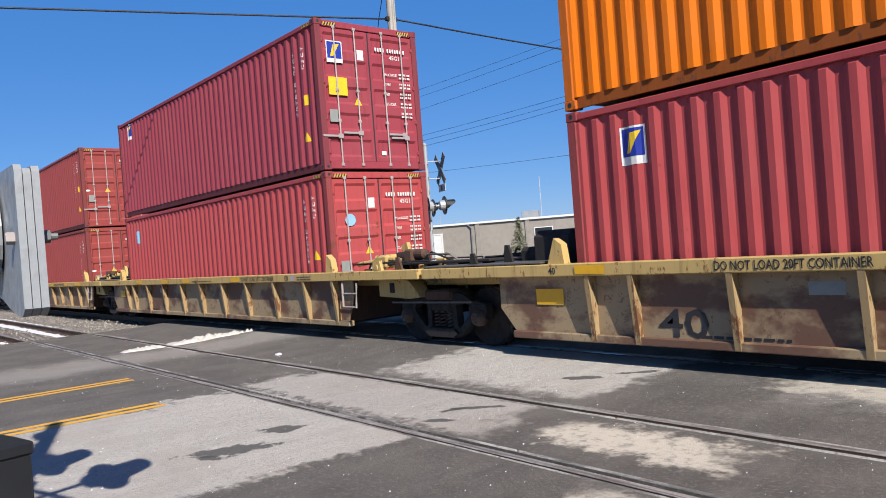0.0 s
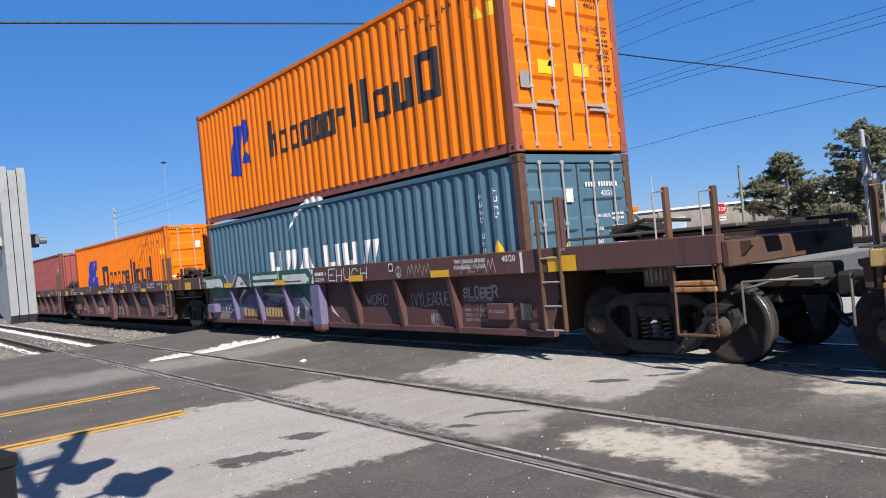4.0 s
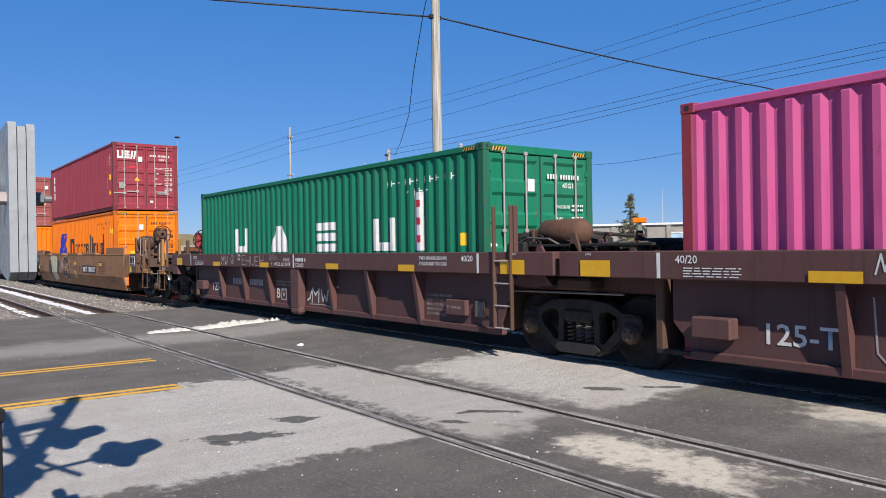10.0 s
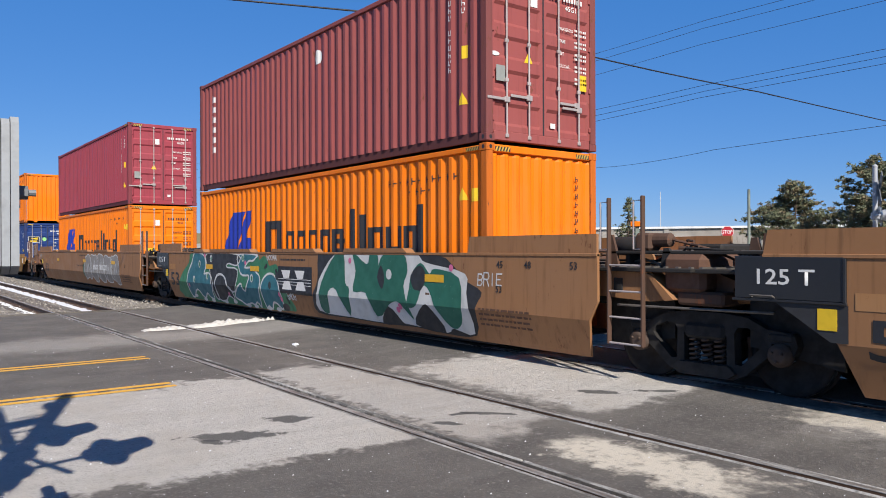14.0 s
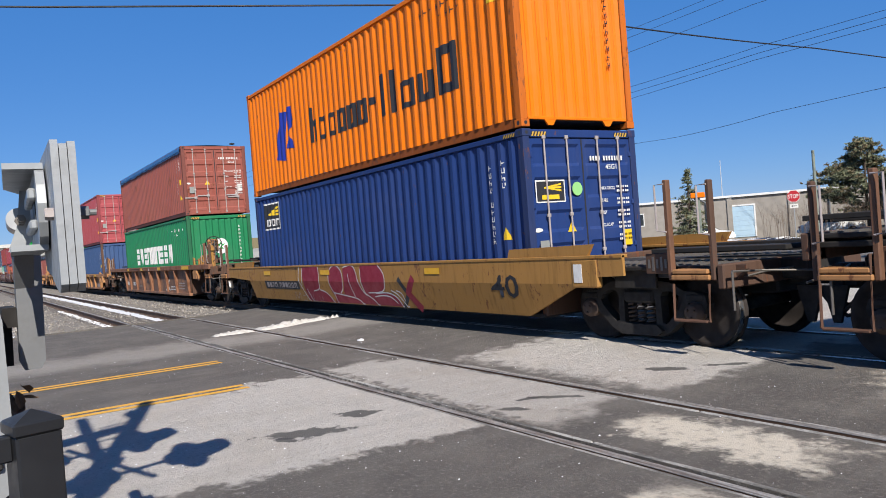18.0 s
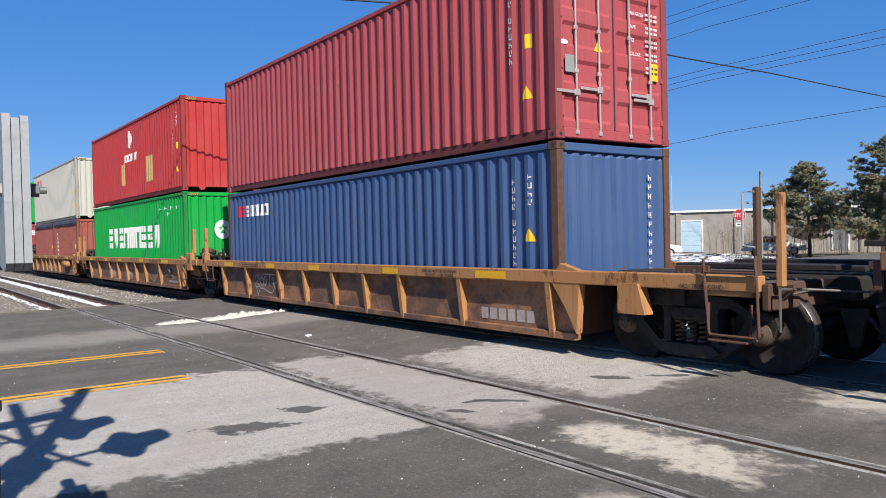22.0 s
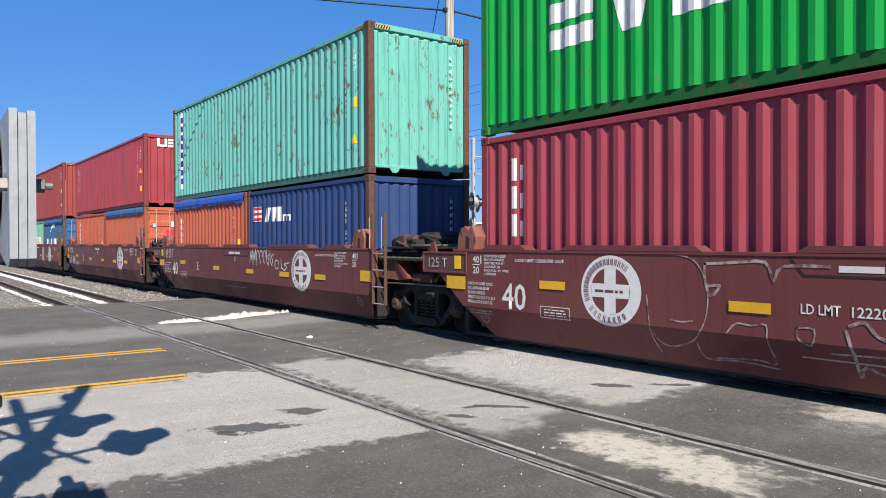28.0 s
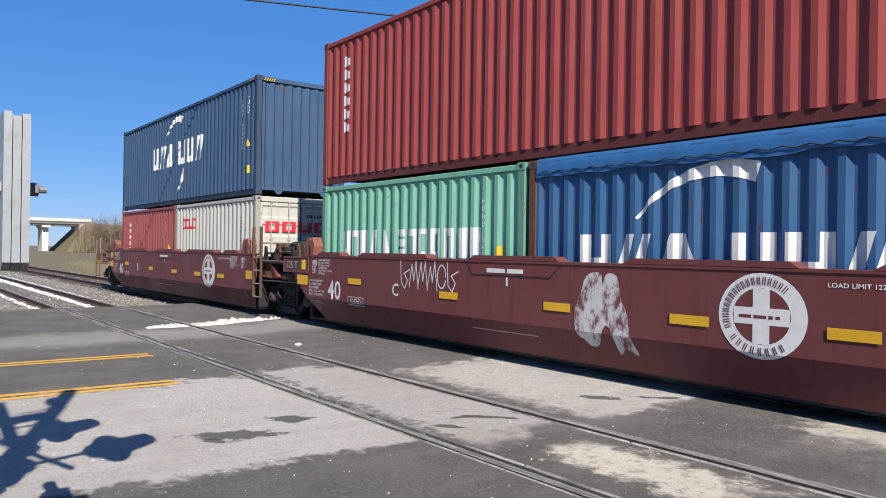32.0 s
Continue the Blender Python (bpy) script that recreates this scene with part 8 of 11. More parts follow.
        tape((-4.56, 1.215, -4.11, 1.325), (-1.49, 1.215, -1.06, 1.325), (1.9, 1.21, 2.4, 1.33), (5.9, 1.21, 6.9, 1.33))
        bars([rect(0.14, 1.2, 0.2, 1.36)], WHITE)
        bars(mark_shapes("##nn", -5.3, -4.65, 0.52, 0.68, 0.3) + mark_shapes("n#oonn", -4.2, -3.2, 0.52, 0.68, 0.3), WHITE, "unreadable white mark")
        bars([rect(-5.55, 0.52, -5.36, 0.70)], WHITE)
        bars(strokes([(2.6, 0.8), (3.2, 0.4)], 0.09) + strokes([(2.6, 0.4), (3.2, 0.8)], 0.09), WHITE, "crossed white bars")
        side_text(k, "52,900 LBS MAX GROSS WT FOR 20 FT CONTAINERS", -3.69, 1.24, 0.075, BLACK_MARK, car, 1.92)
        side_text(k, "LD LMT 188300", -2.74, 0.47, 0.075, DIM_WHITE, car, 0.62)
        side_text(k, "40", -1.05, 0.58, 0.26, BLACK_SPRAY, car, 0.55)
        bars(text_bars(4.7, 5.6, 0.45, 0.75, 3, 8), DIM_WHITE)
        bars(text_bars(3.4, 4.2, 0.40, 0.6, 2, 9), WHITE)
        brake_wheel(car, 8.40, 2.02, CAR_RUST, 0.5)
        part("brake_drum", Build().lathe([(0.08, -0.17), (0.17, -0.16), (0.19, -0.10), (0.19, 0.10), (0.15, 0.16), (0.05, 0.17)], (8.24, -0.95, 1.98), "x", 18), CAR_RUST, car, "rusty drum behind the brake wheel", True)
        air_tank(car, 7.30, -0.95, 1.52, CAR_OCHRE, 0.17, 0.62)
        part("brake_cylinder", Build().bev(7.55, 8.05, -1.12, -0.70, 1.36, 1.66, 0.07).bev(7.95, 8.2, -1.2, -0.6, 1.34, 1.56, 0.03), RUSTY, car)
        part("push_rod", Build().tube([(6.6, -1.15, 1.50), (7.0, -1.10, 1.50)], 0.022, 6).tube([(6.6, -1.15, 1.42), (7.0, -1.10, 1.40)], 0.016, 6), GREY_STEEL, car)
        part("lever_bracket", Build().prism([(6.42, 1.36), (6.62, 1.36), (6.60, 1.60), (6.48, 1.62)], "y", -1.2, -1.15), CAR_OCHRE, car)
        part("valve_frame", Build().tube([(7.95, -1.30, 1.36), (7.95, -1.30, 1.64), (8.12, -1.30, 1.64), (8.12, -1.30, 1.36)], 0.02, 6).bev(8.12, 8.32, -1.40, -1.28, 1.10, 1.60, 0.02), CAR_OCHRE, car, "ochre valve frame")
        part("bracket", Build().bev(7.45, 7.92, -1.50, -1.38, 0.86, 1.16, 0.015), CAR_RUST, car, "rusty plate with a scratched scrawl")
        part("chain", Build().tube([(7.93, -1.49, 1.06), (7.98, -1.49, 0.92), (8.12, -1.49, 0.82), (8.28, -1.49, 0.84), (8.38, -1.49, 0.98)], 0.014, 5), RUSTY, car)
        part("corner_post", Build().bev(9.32, 9.40, -1.34, -1.26, 1.20, 1.98, 0.012).bev(9.34, 9.46, -1.36, -1.24, 1.80, 1.86, 0.01), CAR_OCHRE, car, "yellowed upright post")
        part("hand_hoop", Build().tube([(9.38, -1.30, 1.98), (9.38, -1.30, 2.13), (9.72, -1.30, 2.13), (9.74, -1.30, 1.50), (9.44, -1.30, 1.46)], 0.015, 6), GREY_STEEL, car)
        part("hand_hoop", Build().tube([(8.62, -1.0, 2.02), (8.64, -1.0, 2.12), (8.88, -1.0, 2.12), (8.92, -1.0, 1.52), (8.70, -1.0, 1.50)], 0.015, 6), DARK_STEEL, car)
    elif kind == "ochre":
        tape((-5.75, 0.965, -5.1, 1.075), (-3.08, 0.965, -2.61, 1.075), (-0.91, 0.965, -0.42, 1.075), (2.0, 0.965, 2.5, 1.075), (4.6, 0.965, 5.3, 1.075))
        bars(text_bars(-4.58, -3.59, 0.97, 1.07, 2, 12), BLACK_MARK)
        bars([rect(x, 0.35, x + 0.16, 0.52) for x in (4.55, 4.75, 4.95, 5.15, 5.35, 5.55)] if i == 13 else text_bars(4.8, 5.8, 0.35, 0.5, 1, 4), DIM_WHITE, "faded unreadable figures")
        side_text(k, "52900 LBS. MAX GROSS WEIGHT", 3.2, 1.02, 0.05, BLACK_MARK, car, 0.95)
        side_text(k, "FOR 20 FT. CONTAINERS", 3.3, 0.955, 0.05, BLACK_MARK, car, 0.75)
        if i == 13:
            line_art(WHITE_SPRAY, 0.005, "thin white scrawl", 0.017, [(-4.12, 0.70), (-3.98, 0.78), (-3.86, 0.68), (-4.02, 0.60), (-3.84, 0.52), (-4.06, 0.50), (-4.14, 0.60)], [(-3.74, 0.76), (-3.80, 0.62), (-3.66, 0.52), (-3.58, 0.66), (-3.72, 0.72)], [(-3.44, 0.78), (-3.56, 0.70), (-3.42, 0.62), (-3.54, 0.52)],
                     [(-3.68, 0.80), (-3.3, 0.81), (-2.92, 0.80)], [(-3.24, 0.80), (-3.28, 0.62), (-3.22, 0.52)], [(-3.08, 0.74), (-3.02, 0.60), (-2.94, 0.48)], [(-3.12, 0.60), (-2.86, 0.62)], [(-4.06, 0.50), (-3.96, 0.36), (-3.90, 0.30), (-3.82, 0.44), (-3.62, 0.47), (-3.34, 0.40), (-3.12, 0.38), (-3.00, 0.50)])
            side_text(k, "INCH TRUCK COND", 8.2, 0.955, 0.05, BLACK_MARK, car, 0.55)
        if i in (14, 15):
            for x in ((-1.05, 0.28) if i == 15 else (-2.6, -0.1)):
                bars(scribble(i + int(x * 9), x, x + 0.55, 0.58, 0.85, 5, 0.018) + scribble(i + int(x * 7), x + 0.03, x + 0.6, 0.35, 0.62, 6, 0.018), WHITE_SPRAY, "small white scrawl", "graffiti")
        if i == 15:
            part("air_tank", Build().lathe([(0.05, -0.62), (0.15, -0.56), (0.15, 0.56), (0.05, 0.62)], (4.6, -1.44, 0.72), "x", 16), CAR_RUST, car, "rusty brown air reservoir", True)
        if i == 14:
            part("air_hose", Build().tube([(2.42, -1.30, 0.84), (2.55, -1.32, 0.68), (2.72, -1.33, 0.54), (2.92, -1.34, 0.40), (3.12, -1.34, 0.33), (3.32, -1.34, 0.31), (3.50, -1.34, 0.37), (3.66, -1.34, 0.50), (3.90, -1.32, 0.68)], 0.018, 6), GREY_STEEL, car)
            part("valve", Build().bev(4.56, 5.2, -1.36, -1.26, 0.56, 0.60, 0.01).bev(4.9, 5.02, -1.36, -1.26, 0.60, 0.78, 0.02).bev(4.72, 5.2, -1.36, -1.28, 0.74, 0.80, 0.02).lathe([(0.06, -0.04), (0.06, 0.04)], (5.1, -1.38, 0.72), "y", 12), GREY_STEEL, car)
        def hoop(x0, x1, lo, hi):
            part("hand_step", Build().tube([(x0, -1.45, hi), (x0 - 0.02, -1.50, hi - 0.03), (x0, -1.51, hi - 0.25), (x0 + 0.02, -1.48, lo + 0.02), (x0 + 0.05, -1.48, lo), (x1 - 0.03, -1.48, lo), (x1, -1.48, lo + 0.02), (x1, -1.51, hi - 0.25), (x1 - 0.02, -1.50, hi - 0.03), (x1 - 0.04, -1.45, hi)], 0.016, 6).tube([(x0, -1.51, hi - 0.16), (x1, -1.51, hi - 0.16)], 0.013, 6), RUSTY, car, "bent rusty step and handhold")

        def mast(x0, x1, xp):
            part("bracket", Build().bev(x0, x1, -1.50, -1.36, 0.78, 1.30, 0.03), CAR_RUST, car)
            part("bracket_slot", Build().bev((x0 + x1) / 2 - 0.04, (x0 + x1) / 2 + 0.04, -1.506, -1.48, 1.0, 1.14, 0.01), DARK_STEEL, car)
            part("post", Build().bev(xp, xp + 0.09, -1.42, -1.33, 1.28, 1.98, 0.012), CAR_RUST, car)
        if i == 13:
            hoop(8.55, 9.15, 0.47, 1.3)
            part("post", Build().bev(9.28, 9.36, -1.38, -1.30, 1.0, 1.95, 0.012), CAR_RUST, car)
            part("bracket", Build().prism([(7.35, 0.62), (7.75, 0.62), (7.65, 0.98), (7.35, 0.98)], "y", -1.52, -1.36), CAR_RUST, car)
        else:
            hoop(6.59, 7.05, 0.53, 1.06)
            mast(7.08, 7.50, 7.42)
        if i in (13, 14):
            hoop(-7.10, -6.55, 0.55, 1.05)
            mast(-7.42, -7.12, -7.42)
        part("corner_guide", Build().prism([(6.15, 1.0), (6.45, 0.6), (6.62, 0.3), (6.7, 1.1), (6.35, 1.2)], "y", -1.47, -1.36), CAR_RUST, car)
    else:
        tape((-4.5, 0.94, -4.02, 1.05), (-1.65, 0.84, -1.18, 0.95), (0.66, 0.82, 1.14, 0.93), (2.64, 0.81, 3.14, 0.92), (4.38, 0.81, 4.86, 0.92), (6.24, 0.85, 6.75, 1.05), (-6.6, 0.85, -6.12, 1.05))
        side_text(k, "40", -5.28, 0.615, 0.37, WHITE, car, 0.50)
        side_text(k, "A" if i == 16 else "EDCB"[i - 17], 1.4 if i == 16 else -3.0, 0.80, 0.22, WHITE, car)
        for x in (-5.95, 5.93):
            side_text(k, "40", x, 1.26, 0.105, WHITE, car, 0.15)
            side_text(k, "20", x, 1.10, 0.105, WHITE, car, 0.15)
            bars([rect(x - 0.01, 1.228, x + 0.16, 1.242), rect(x + 0.175, 1.25, x + 0.20, 1.37)], WHITE, "white stencil bar")
        if i == 16:
            side_text(k, "LD LMT", -0.88, 0.87, 0.10, WHITE, car, 0.38)
            side_text(k, "122200", -0.40, 0.87, 0.10, WHITE, car, 0.40)
        side_text(k, "LOAD LIMIT 122200 PER UNIT", 4.38 if i != 16 else -5.0, 1.29, 0.045, WHITE, car, 0.95)
        # darker brown than the car: shade of the recess put into the colour
        plate = part("sign_plate", Build().bev(-7.22, -6.10, -1.508, -1.40, 1.10, 1.41, 0.012), CAR_BROWN, car, "dark framed plate")
        for x0, x1, z0, z1 in ((-7.24, -6.08, 1.385, 1.42), (-7.24, -6.08, 1.085, 1.12), (-7.24, -7.21, 1.12, 1.385), (-6.11, -6.08, 1.12, 1.385)):
            part("frame", Build().bev(x0, x1, -1.522, -1.50, z0, z1, 0.005), k["mat"], plate)
        part("slot", Build().bev(-7.36, -7.28, -1.42, -1.40, 1.16, 1.34, 0.008), DARK_STEEL, car)
        me = lettering("125 T", 0.155, 0.50)
        me.materials.append(DIM_WHITE)
        part("lettering", me, None, car, "the figures 125 T").location = (-7.07, -1.519, 1.17)
        part("label", Build().box(-6.38, -6.22, -1.519, -1.512, 1.16, 1.36), YELLOW, car, "yellow paper label")
        # round emblem: white band, dark heart, white cross, small dark bars round the band
        cx, cz = (-3.27 if i == 16 else 3.72), 0.97
        bars([disc_poly(cx, cz, 0.435, 32, 0.475)], WHITE, "round white emblem", "emblem")
        part("emblem", side_paint(k, [disc_poly(cx, cz, 0.285, 24, 0.31)], 0.0055), k["mat"], car, "dark heart of the emblem")
        part("emblem", side_paint(k, [rect(cx - 0.09, cz - 0.28, cx + 0.09, cz + 0.28), rect(cx - 0.30, cz - 0.085, cx + 0.30, cz + 0.085)], 0.007), WHITE, car, "white cross of the emblem")
        small = []
        for j in range(26):
            a = radians(200 - j * 8.8) if j < 18 else radians(-140 + (j - 18) * 12)
            for w in (-0.011, 0.013):
                px, pz = cx + 0.39 * math.cos(a), cz + 0.357 * math.sin(a)
                small += strokes([(px - 0.035 * math.cos(a) - w * math.sin(a), pz - 0.035 * math.sin(a) + w * math.cos(a)), (px + 0.035 * math.cos(a) - w * math.sin(a), pz + 0.035 * math.sin(a) + w * math.cos(a))], 0.011)
        small += text_bars(cx - 0.24, cx + 0.24, cz - 0.03, cz + 0.05, 1, 2)
        part("emblem", side_paint(k, small, 0.0085), k["mat"], car, "ring of small dark bars")
        for x in (-5.68, 5.22):
            for j, line in enumerate(("CONTAINER GUIDES", "MUST BE ROTATED", "FORWARD FOR 96\"", "CONTAINER OR", "BACK FOR 102\" WIDE", "CONTAINER")):
                side_text(k, line, x, 1.345 - 0.052 * j, 0.036, WHITE, car, 0.030 * len(line))
        for j, line in enumerate(("2 INCH HF COMP SHOES", "NO. 24 BRAKE BEAM", "36 INCH WHEELS", "SPRG 7 OC D-5 7 IC D-6", "SPRG 2 OC B-353 2 IC")):
            side_text(k, line, -6.07, 0.93 - 0.068 * j, 0.045, WHITE, car, 0.029 * len(line))
        bars(text_bars(-6.05, -5.52, 0.50, 0.58, 2, i + 9), DIM_WHITE)
        for x in (-5.74, 6.12):
            ring_ = [(x + 0.09 * math.cos(j * math.pi / 9), 0.46 + 0.085 * math.sin(j * math.pi / 9)) for j in range(19)]
            bars(strokes(ring_, 0.012), DIM_WHITE, "stencilled ring")
            side_text(k, "110", x - 0.05, 0.435, 0.05, DIM_WHITE, car, 0.10)
        bars([rect(-0.52, 1.28, -0.12, 1.34), rect(-0.08, 1.28, 0.25, 1.34)], WHITE)
        bars([rect(-0.1, 1.10, -0.06, 1.22)], WHITE)
        bars([rect(-4.5, 0.55, -3.95, 0.56), rect(-4.5, 0.70, -3.95, 0.71), rect(-4.5, 0.55, -4.49, 0.71), rect(-3.96, 0.55, -3.95, 0.71)] + text_bars(-4.42, -4.02, 0.58, 0.69, 3, 1), WHITE)
        bars(strokes([(-1.0, 1.42), (-0.85, 1.24), (0.75, 1.24), (0.95, 1.42)], 0.02), DARK_STEEL, "dark seam of a stiffening plate")
        bars([rect(-0.9, 0.44, 0.5, 0.455)], DIM_WHITE, "pale scratch")
        ladder(car, 6.74, 7.16, 0.45, 2.08, -1.53, 4, True)
        if i == 16:
            bars(mark_shapes("#onn noo", 2.3 - 1.1, 3.0, 0.93, 1.12, 0.3), WHITE, "unreadable white mark")
            line_art(CHALK_SPRAY, 0.005, "pale worn outline of old graffiti", 0.018, [(-2.72, 0.95), (-2.65, 0.52), (-2.47, 0.38), (-2.12, 0.48), (-1.94, 0.72), (-1.91, 1.04), (-2.0, 1.28), (-2.16, 1.40), (-2.46, 1.43)], [(-2.69, 0.62), (-2.67, 0.44), (-2.6, 0.3)], [(-2.08, 0.46), (-2.0, 0.29), (-1.6, 0.31), (-1.17, 0.28)],
                     [(-1.68, 0.61), (-1.57, 0.72), (-1.40, 0.71), (-1.24, 0.73), (-1.23, 0.55), (-1.19, 0.33), (-1.39, 0.35), (-1.88, 0.31)], [(-0.92, 0.73), (-0.91, 0.63), (-0.78, 0.57), (-0.75, 0.73), (-0.92, 0.73)], [(-0.62, 0.51), (-0.11, 0.53), (0.3, 0.52)], [(-2.38, 0.69), (-2.24, 0.68), (-2.10, 0.70)])
            line_art(CHALK_SPRAY, 0.0055, "pale worn outline of old graffiti", 0.032, [(-1.94, 1.33), (-1.6, 1.35), (-1.25, 1.36), (-1.16, 1.18), (-1.06, 1.32), (-0.6, 1.33)], [(-1.94, 1.33), (-1.95, 1.21), (-1.88, 0.99), (-1.76, 1.10), (-1.92, 1.09)], [(-0.45, 0.74), (-0.39, 0.52), (-0.37, 0.32), (-0.3, 0.42), (-0.11, 0.33), (0.2, 0.26)], [(-0.42, 0.79), (-0.28, 0.83), (-0.16, 0.71), (0.1, 0.66), (0.35, 0.75)])
        if i == 17:
            bars(scribble(71, 0.9, 2.3, 1.05, 1.42, 7, 0.025) + scribble(72, 2.3, 3.1, 0.95, 1.2, 2, 0.025), WHITE_SPRAY, "white sprayed scrawl", "graffiti")
        if i == 19:
            sprayed(FADED_SPRAY, 0.004, "pale sprayed figure with ragged lower edge", [(1.40, 1.30), (1.62, 1.34), (1.66, 1.20), (1.72, 1.33), (1.88, 1.30), (1.94, 1.05), (2.04, 0.85), (2.08, 0.60), (2.16, 0.38), (1.98, 0.44), (1.88, 0.36), (1.80, 0.62), (1.70, 0.70), (1.58, 0.46), (1.44, 0.42), (1.34, 0.50), (1.24, 0.56), (1.20, 0.82), (1.30, 1.06)])
            bars(scribble(81, -2.75, -1.2, 0.95, 1.4, 6, 0.022), WHITE_SPRAY, "thin white scrawl", "graffiti")

# ---- gear on the cars' decks ----
for i, kind in enumerate(CAR_OF):
    car = CARS[i]
    m = KINDS[kind]["mat"]
    if kind == "yellow":
        part("hand_step", Build().tube([(6.75, -1.45, 1.05), (6.78, -1.47, 0.62), (7.2, -1.47, 0.62), (7.22, -1.45, 1.05)], 0.02, 6).tube([(6.77, -1.46, 0.86), (7.21, -1.46, 0.86)], 0.015, 6), SILVER, car)
        part("brake_reservoir", Build().bev(-7.15, -6.34, -0.95, -0.45, 1.16, 1.70, 0.09).bev(-7.48, -7.1, -0.85, -0.55, 1.16, 1.48, 0.05), DARK_STEEL, car, "dark bulky brake machine on the deck")
        part("lift_bracket", Build().prism([(7.75, 1.2), (8.05, 1.2), (7.98, 1.42), (7.8, 1.42)], "y", -1.46, -1.40).lathe([(0.05, -0.01), (0.05, 0.01)], (7.9, -1.47, 1.3), "y", 10), CAR_YELLOW, car)
        part("corner_guide", Build().prism([(6.15, 1.22), (6.42, 1.22), (6.36, 1.48), (6.22, 1.58)], "y", -1.42, -1.30), CAR_YELLOW, car)
        part("corner_guide", Build().prism([(-6.42, 1.22), (-6.12, 1.22), (-6.16, 1.5), (-6.28, 1.58)], "y", -1.42, -1.30), CAR_YELLOW, car)
        part("brake_rigging", Build().tube([(6.5, -0.9, 1.35), (7.3, -0.8, 1.42), (7.9, -0.9, 1.38)], 0.04, 8), CAR_YELLOW, car)
        part("valve_box", Build().bev(7.0, 7.4, -0.9, -0.5, 1.25, 1.5, 0.04), CAR_YELLOW, car)
        part("lever", Build().prism([(7.15, 1.25), (7.4, 1.25), (7.25, 1.7), (7.08, 1.65)], "y", -0.3, -0.22), CAR_YELLOW, car)
        part("walkway_plate", Build().bev(-9.0, -6.5, -1.46, -0.7, 1.262, 1.285, 0.006), GREY_STEEL, car, "grey slotted walkway")
    if kind == "brown":
        part("brake_gear", Build().bev(7.0, 7.5, -0.5, 0.1, 1.5, 1.72, 0.05), DARK_STEEL, car)
        part("brake_pipe", Build().tube([(7.1, -0.6, 1.6), (7.6, -0.5, 1.75), (7.8, 0.2, 1.7)], 0.03, 6), DARK_STEEL, car)
        part("valve_box", Build().bev(-7.5, -7.1, -0.2, 0.3, 1.5, 1.66, 0.04), DARK_STEEL, car)
        part("walkway", Build().bev(6.6, 9.2 if i == 3 else 7.8, -1.0, -0.55, 1.56, 1.60, 0.008), GREY_STEEL, car)
    if i == 7:
        # western end: open deck with a yellow post, a name board and a red hand brake
        part("post", Build().bev(-9.12, -9.03, -1.42, -1.34, 0.95, 1.96, 0.012), CAR_OCHRE, car, "worn yellow post")
        part("post", Build().bev(-8.02, -7.94, -1.26, -1.18, 1.2, 1.96, 0.012), CAR_OCHRE, car, "worn yellow post")
        part("post", Build().bev(-7.28, -7.20, -1.26, -1.18, 1.4, 1.90, 0.012), CAR_END, car)
        board = part("end_board", Build().bev(-9.08, -7.95, -1.45, -1.41, 0.98, 1.13, 0.008), CAR_END, car, "dark end board")
        me = lettering("B-END", 0.075, 0.30)
        me.materials.append(WHITE)
        part("lettering", me, None, board, "the words B-END").location = (-8.88, -1.455, 1.02)
        part("jack_box", Build().prism([(-7.88, 1.17), (-7.42, 1.17), (-7.36, 0.92), (-7.80, 0.92)], "y", -1.48, -1.30), m, car)
        brake_wheel(car, -6.72, 1.90, RED_GEAR)
    if kind == "brown" and i == 7:
        air_tank(car, 7.35, -0.8, 1.76, RUSTY, 0.19, 0.9)
    if kind == "tan":
        if i != 8:
            part("equipment_box", Build().bev(9.2, 9.75, -1.2, -0.3, 1.05, 1.5, 0.06).prism([(9.3, 1.45), (10.0, 1.2), (9.9, 0.95), (9.3, 1.0)], "y", -0.95, -0.5), RUSTY, car)
        if i == 8:
            part("side_wall", Build().prism([(8.36, 0.70), (8.70, 0.70), (9.16, 0.86), (9.16, 1.50), (8.36, 1.50)], "y", -1.475, -1.435), m, car)
            air_tank(car, 9.58, -1.0, 1.90, RUSTY, 0.235, 0.94)
            for bx_ in (9.38, 9.70):
                part("tank_band", Build().lathe([(0.237, -0.02), (0.243, -0.015), (0.243, 0.015), (0.237, 0.02)], (bx_, -1.0, 1.90), "x", 20), CAR_END, car)
            part("tank_saddle", Build().prism([(9.06, 1.50), (9.28, 1.50), (9.16, 2.08), (9.06, 2.08)], "y", -1.26, -1.20).bev(9.8, 9.9, -1.2, -0.8, 1.5, 1.74, 0.01), RUSTY, car)
            part("tank_pipe", Build().tube([(9.3, -1.2, 1.56), (9.6, -1.25, 1.60), (9.95, -1.2, 1.56), (10.2, -1.1, 1.62)], 0.022, 6).tube([(9.62, -1.24, 1.60), (9.70, -1.22, 1.76)], 0.018, 6), CAR_END, car)
            brake_wheel(car, 11.13, 2.15, CAR_END)
            part("wheel_plate", Build().lathe([(0.03, -0.035), (0.13, -0.02), (0.13, 0.015), (0.03, 0.03)], (11.13, -0.95, 2.15), "x", 18), RUSTY, car, "solid rusty centre of the brake wheel")
            part("gear_case", Build().lathe([(0.05, -0.13), (0.19, -0.12), (0.21, -0.03), (0.21, 0.08), (0.10, 0.12)], (10.93, -0.95, 2.14), "x", 18).bev(10.68, 10.80, -1.10, -0.86, 1.78, 2.24, 0.03), CAR_END, car, "dark gear case of the hand brake", True)
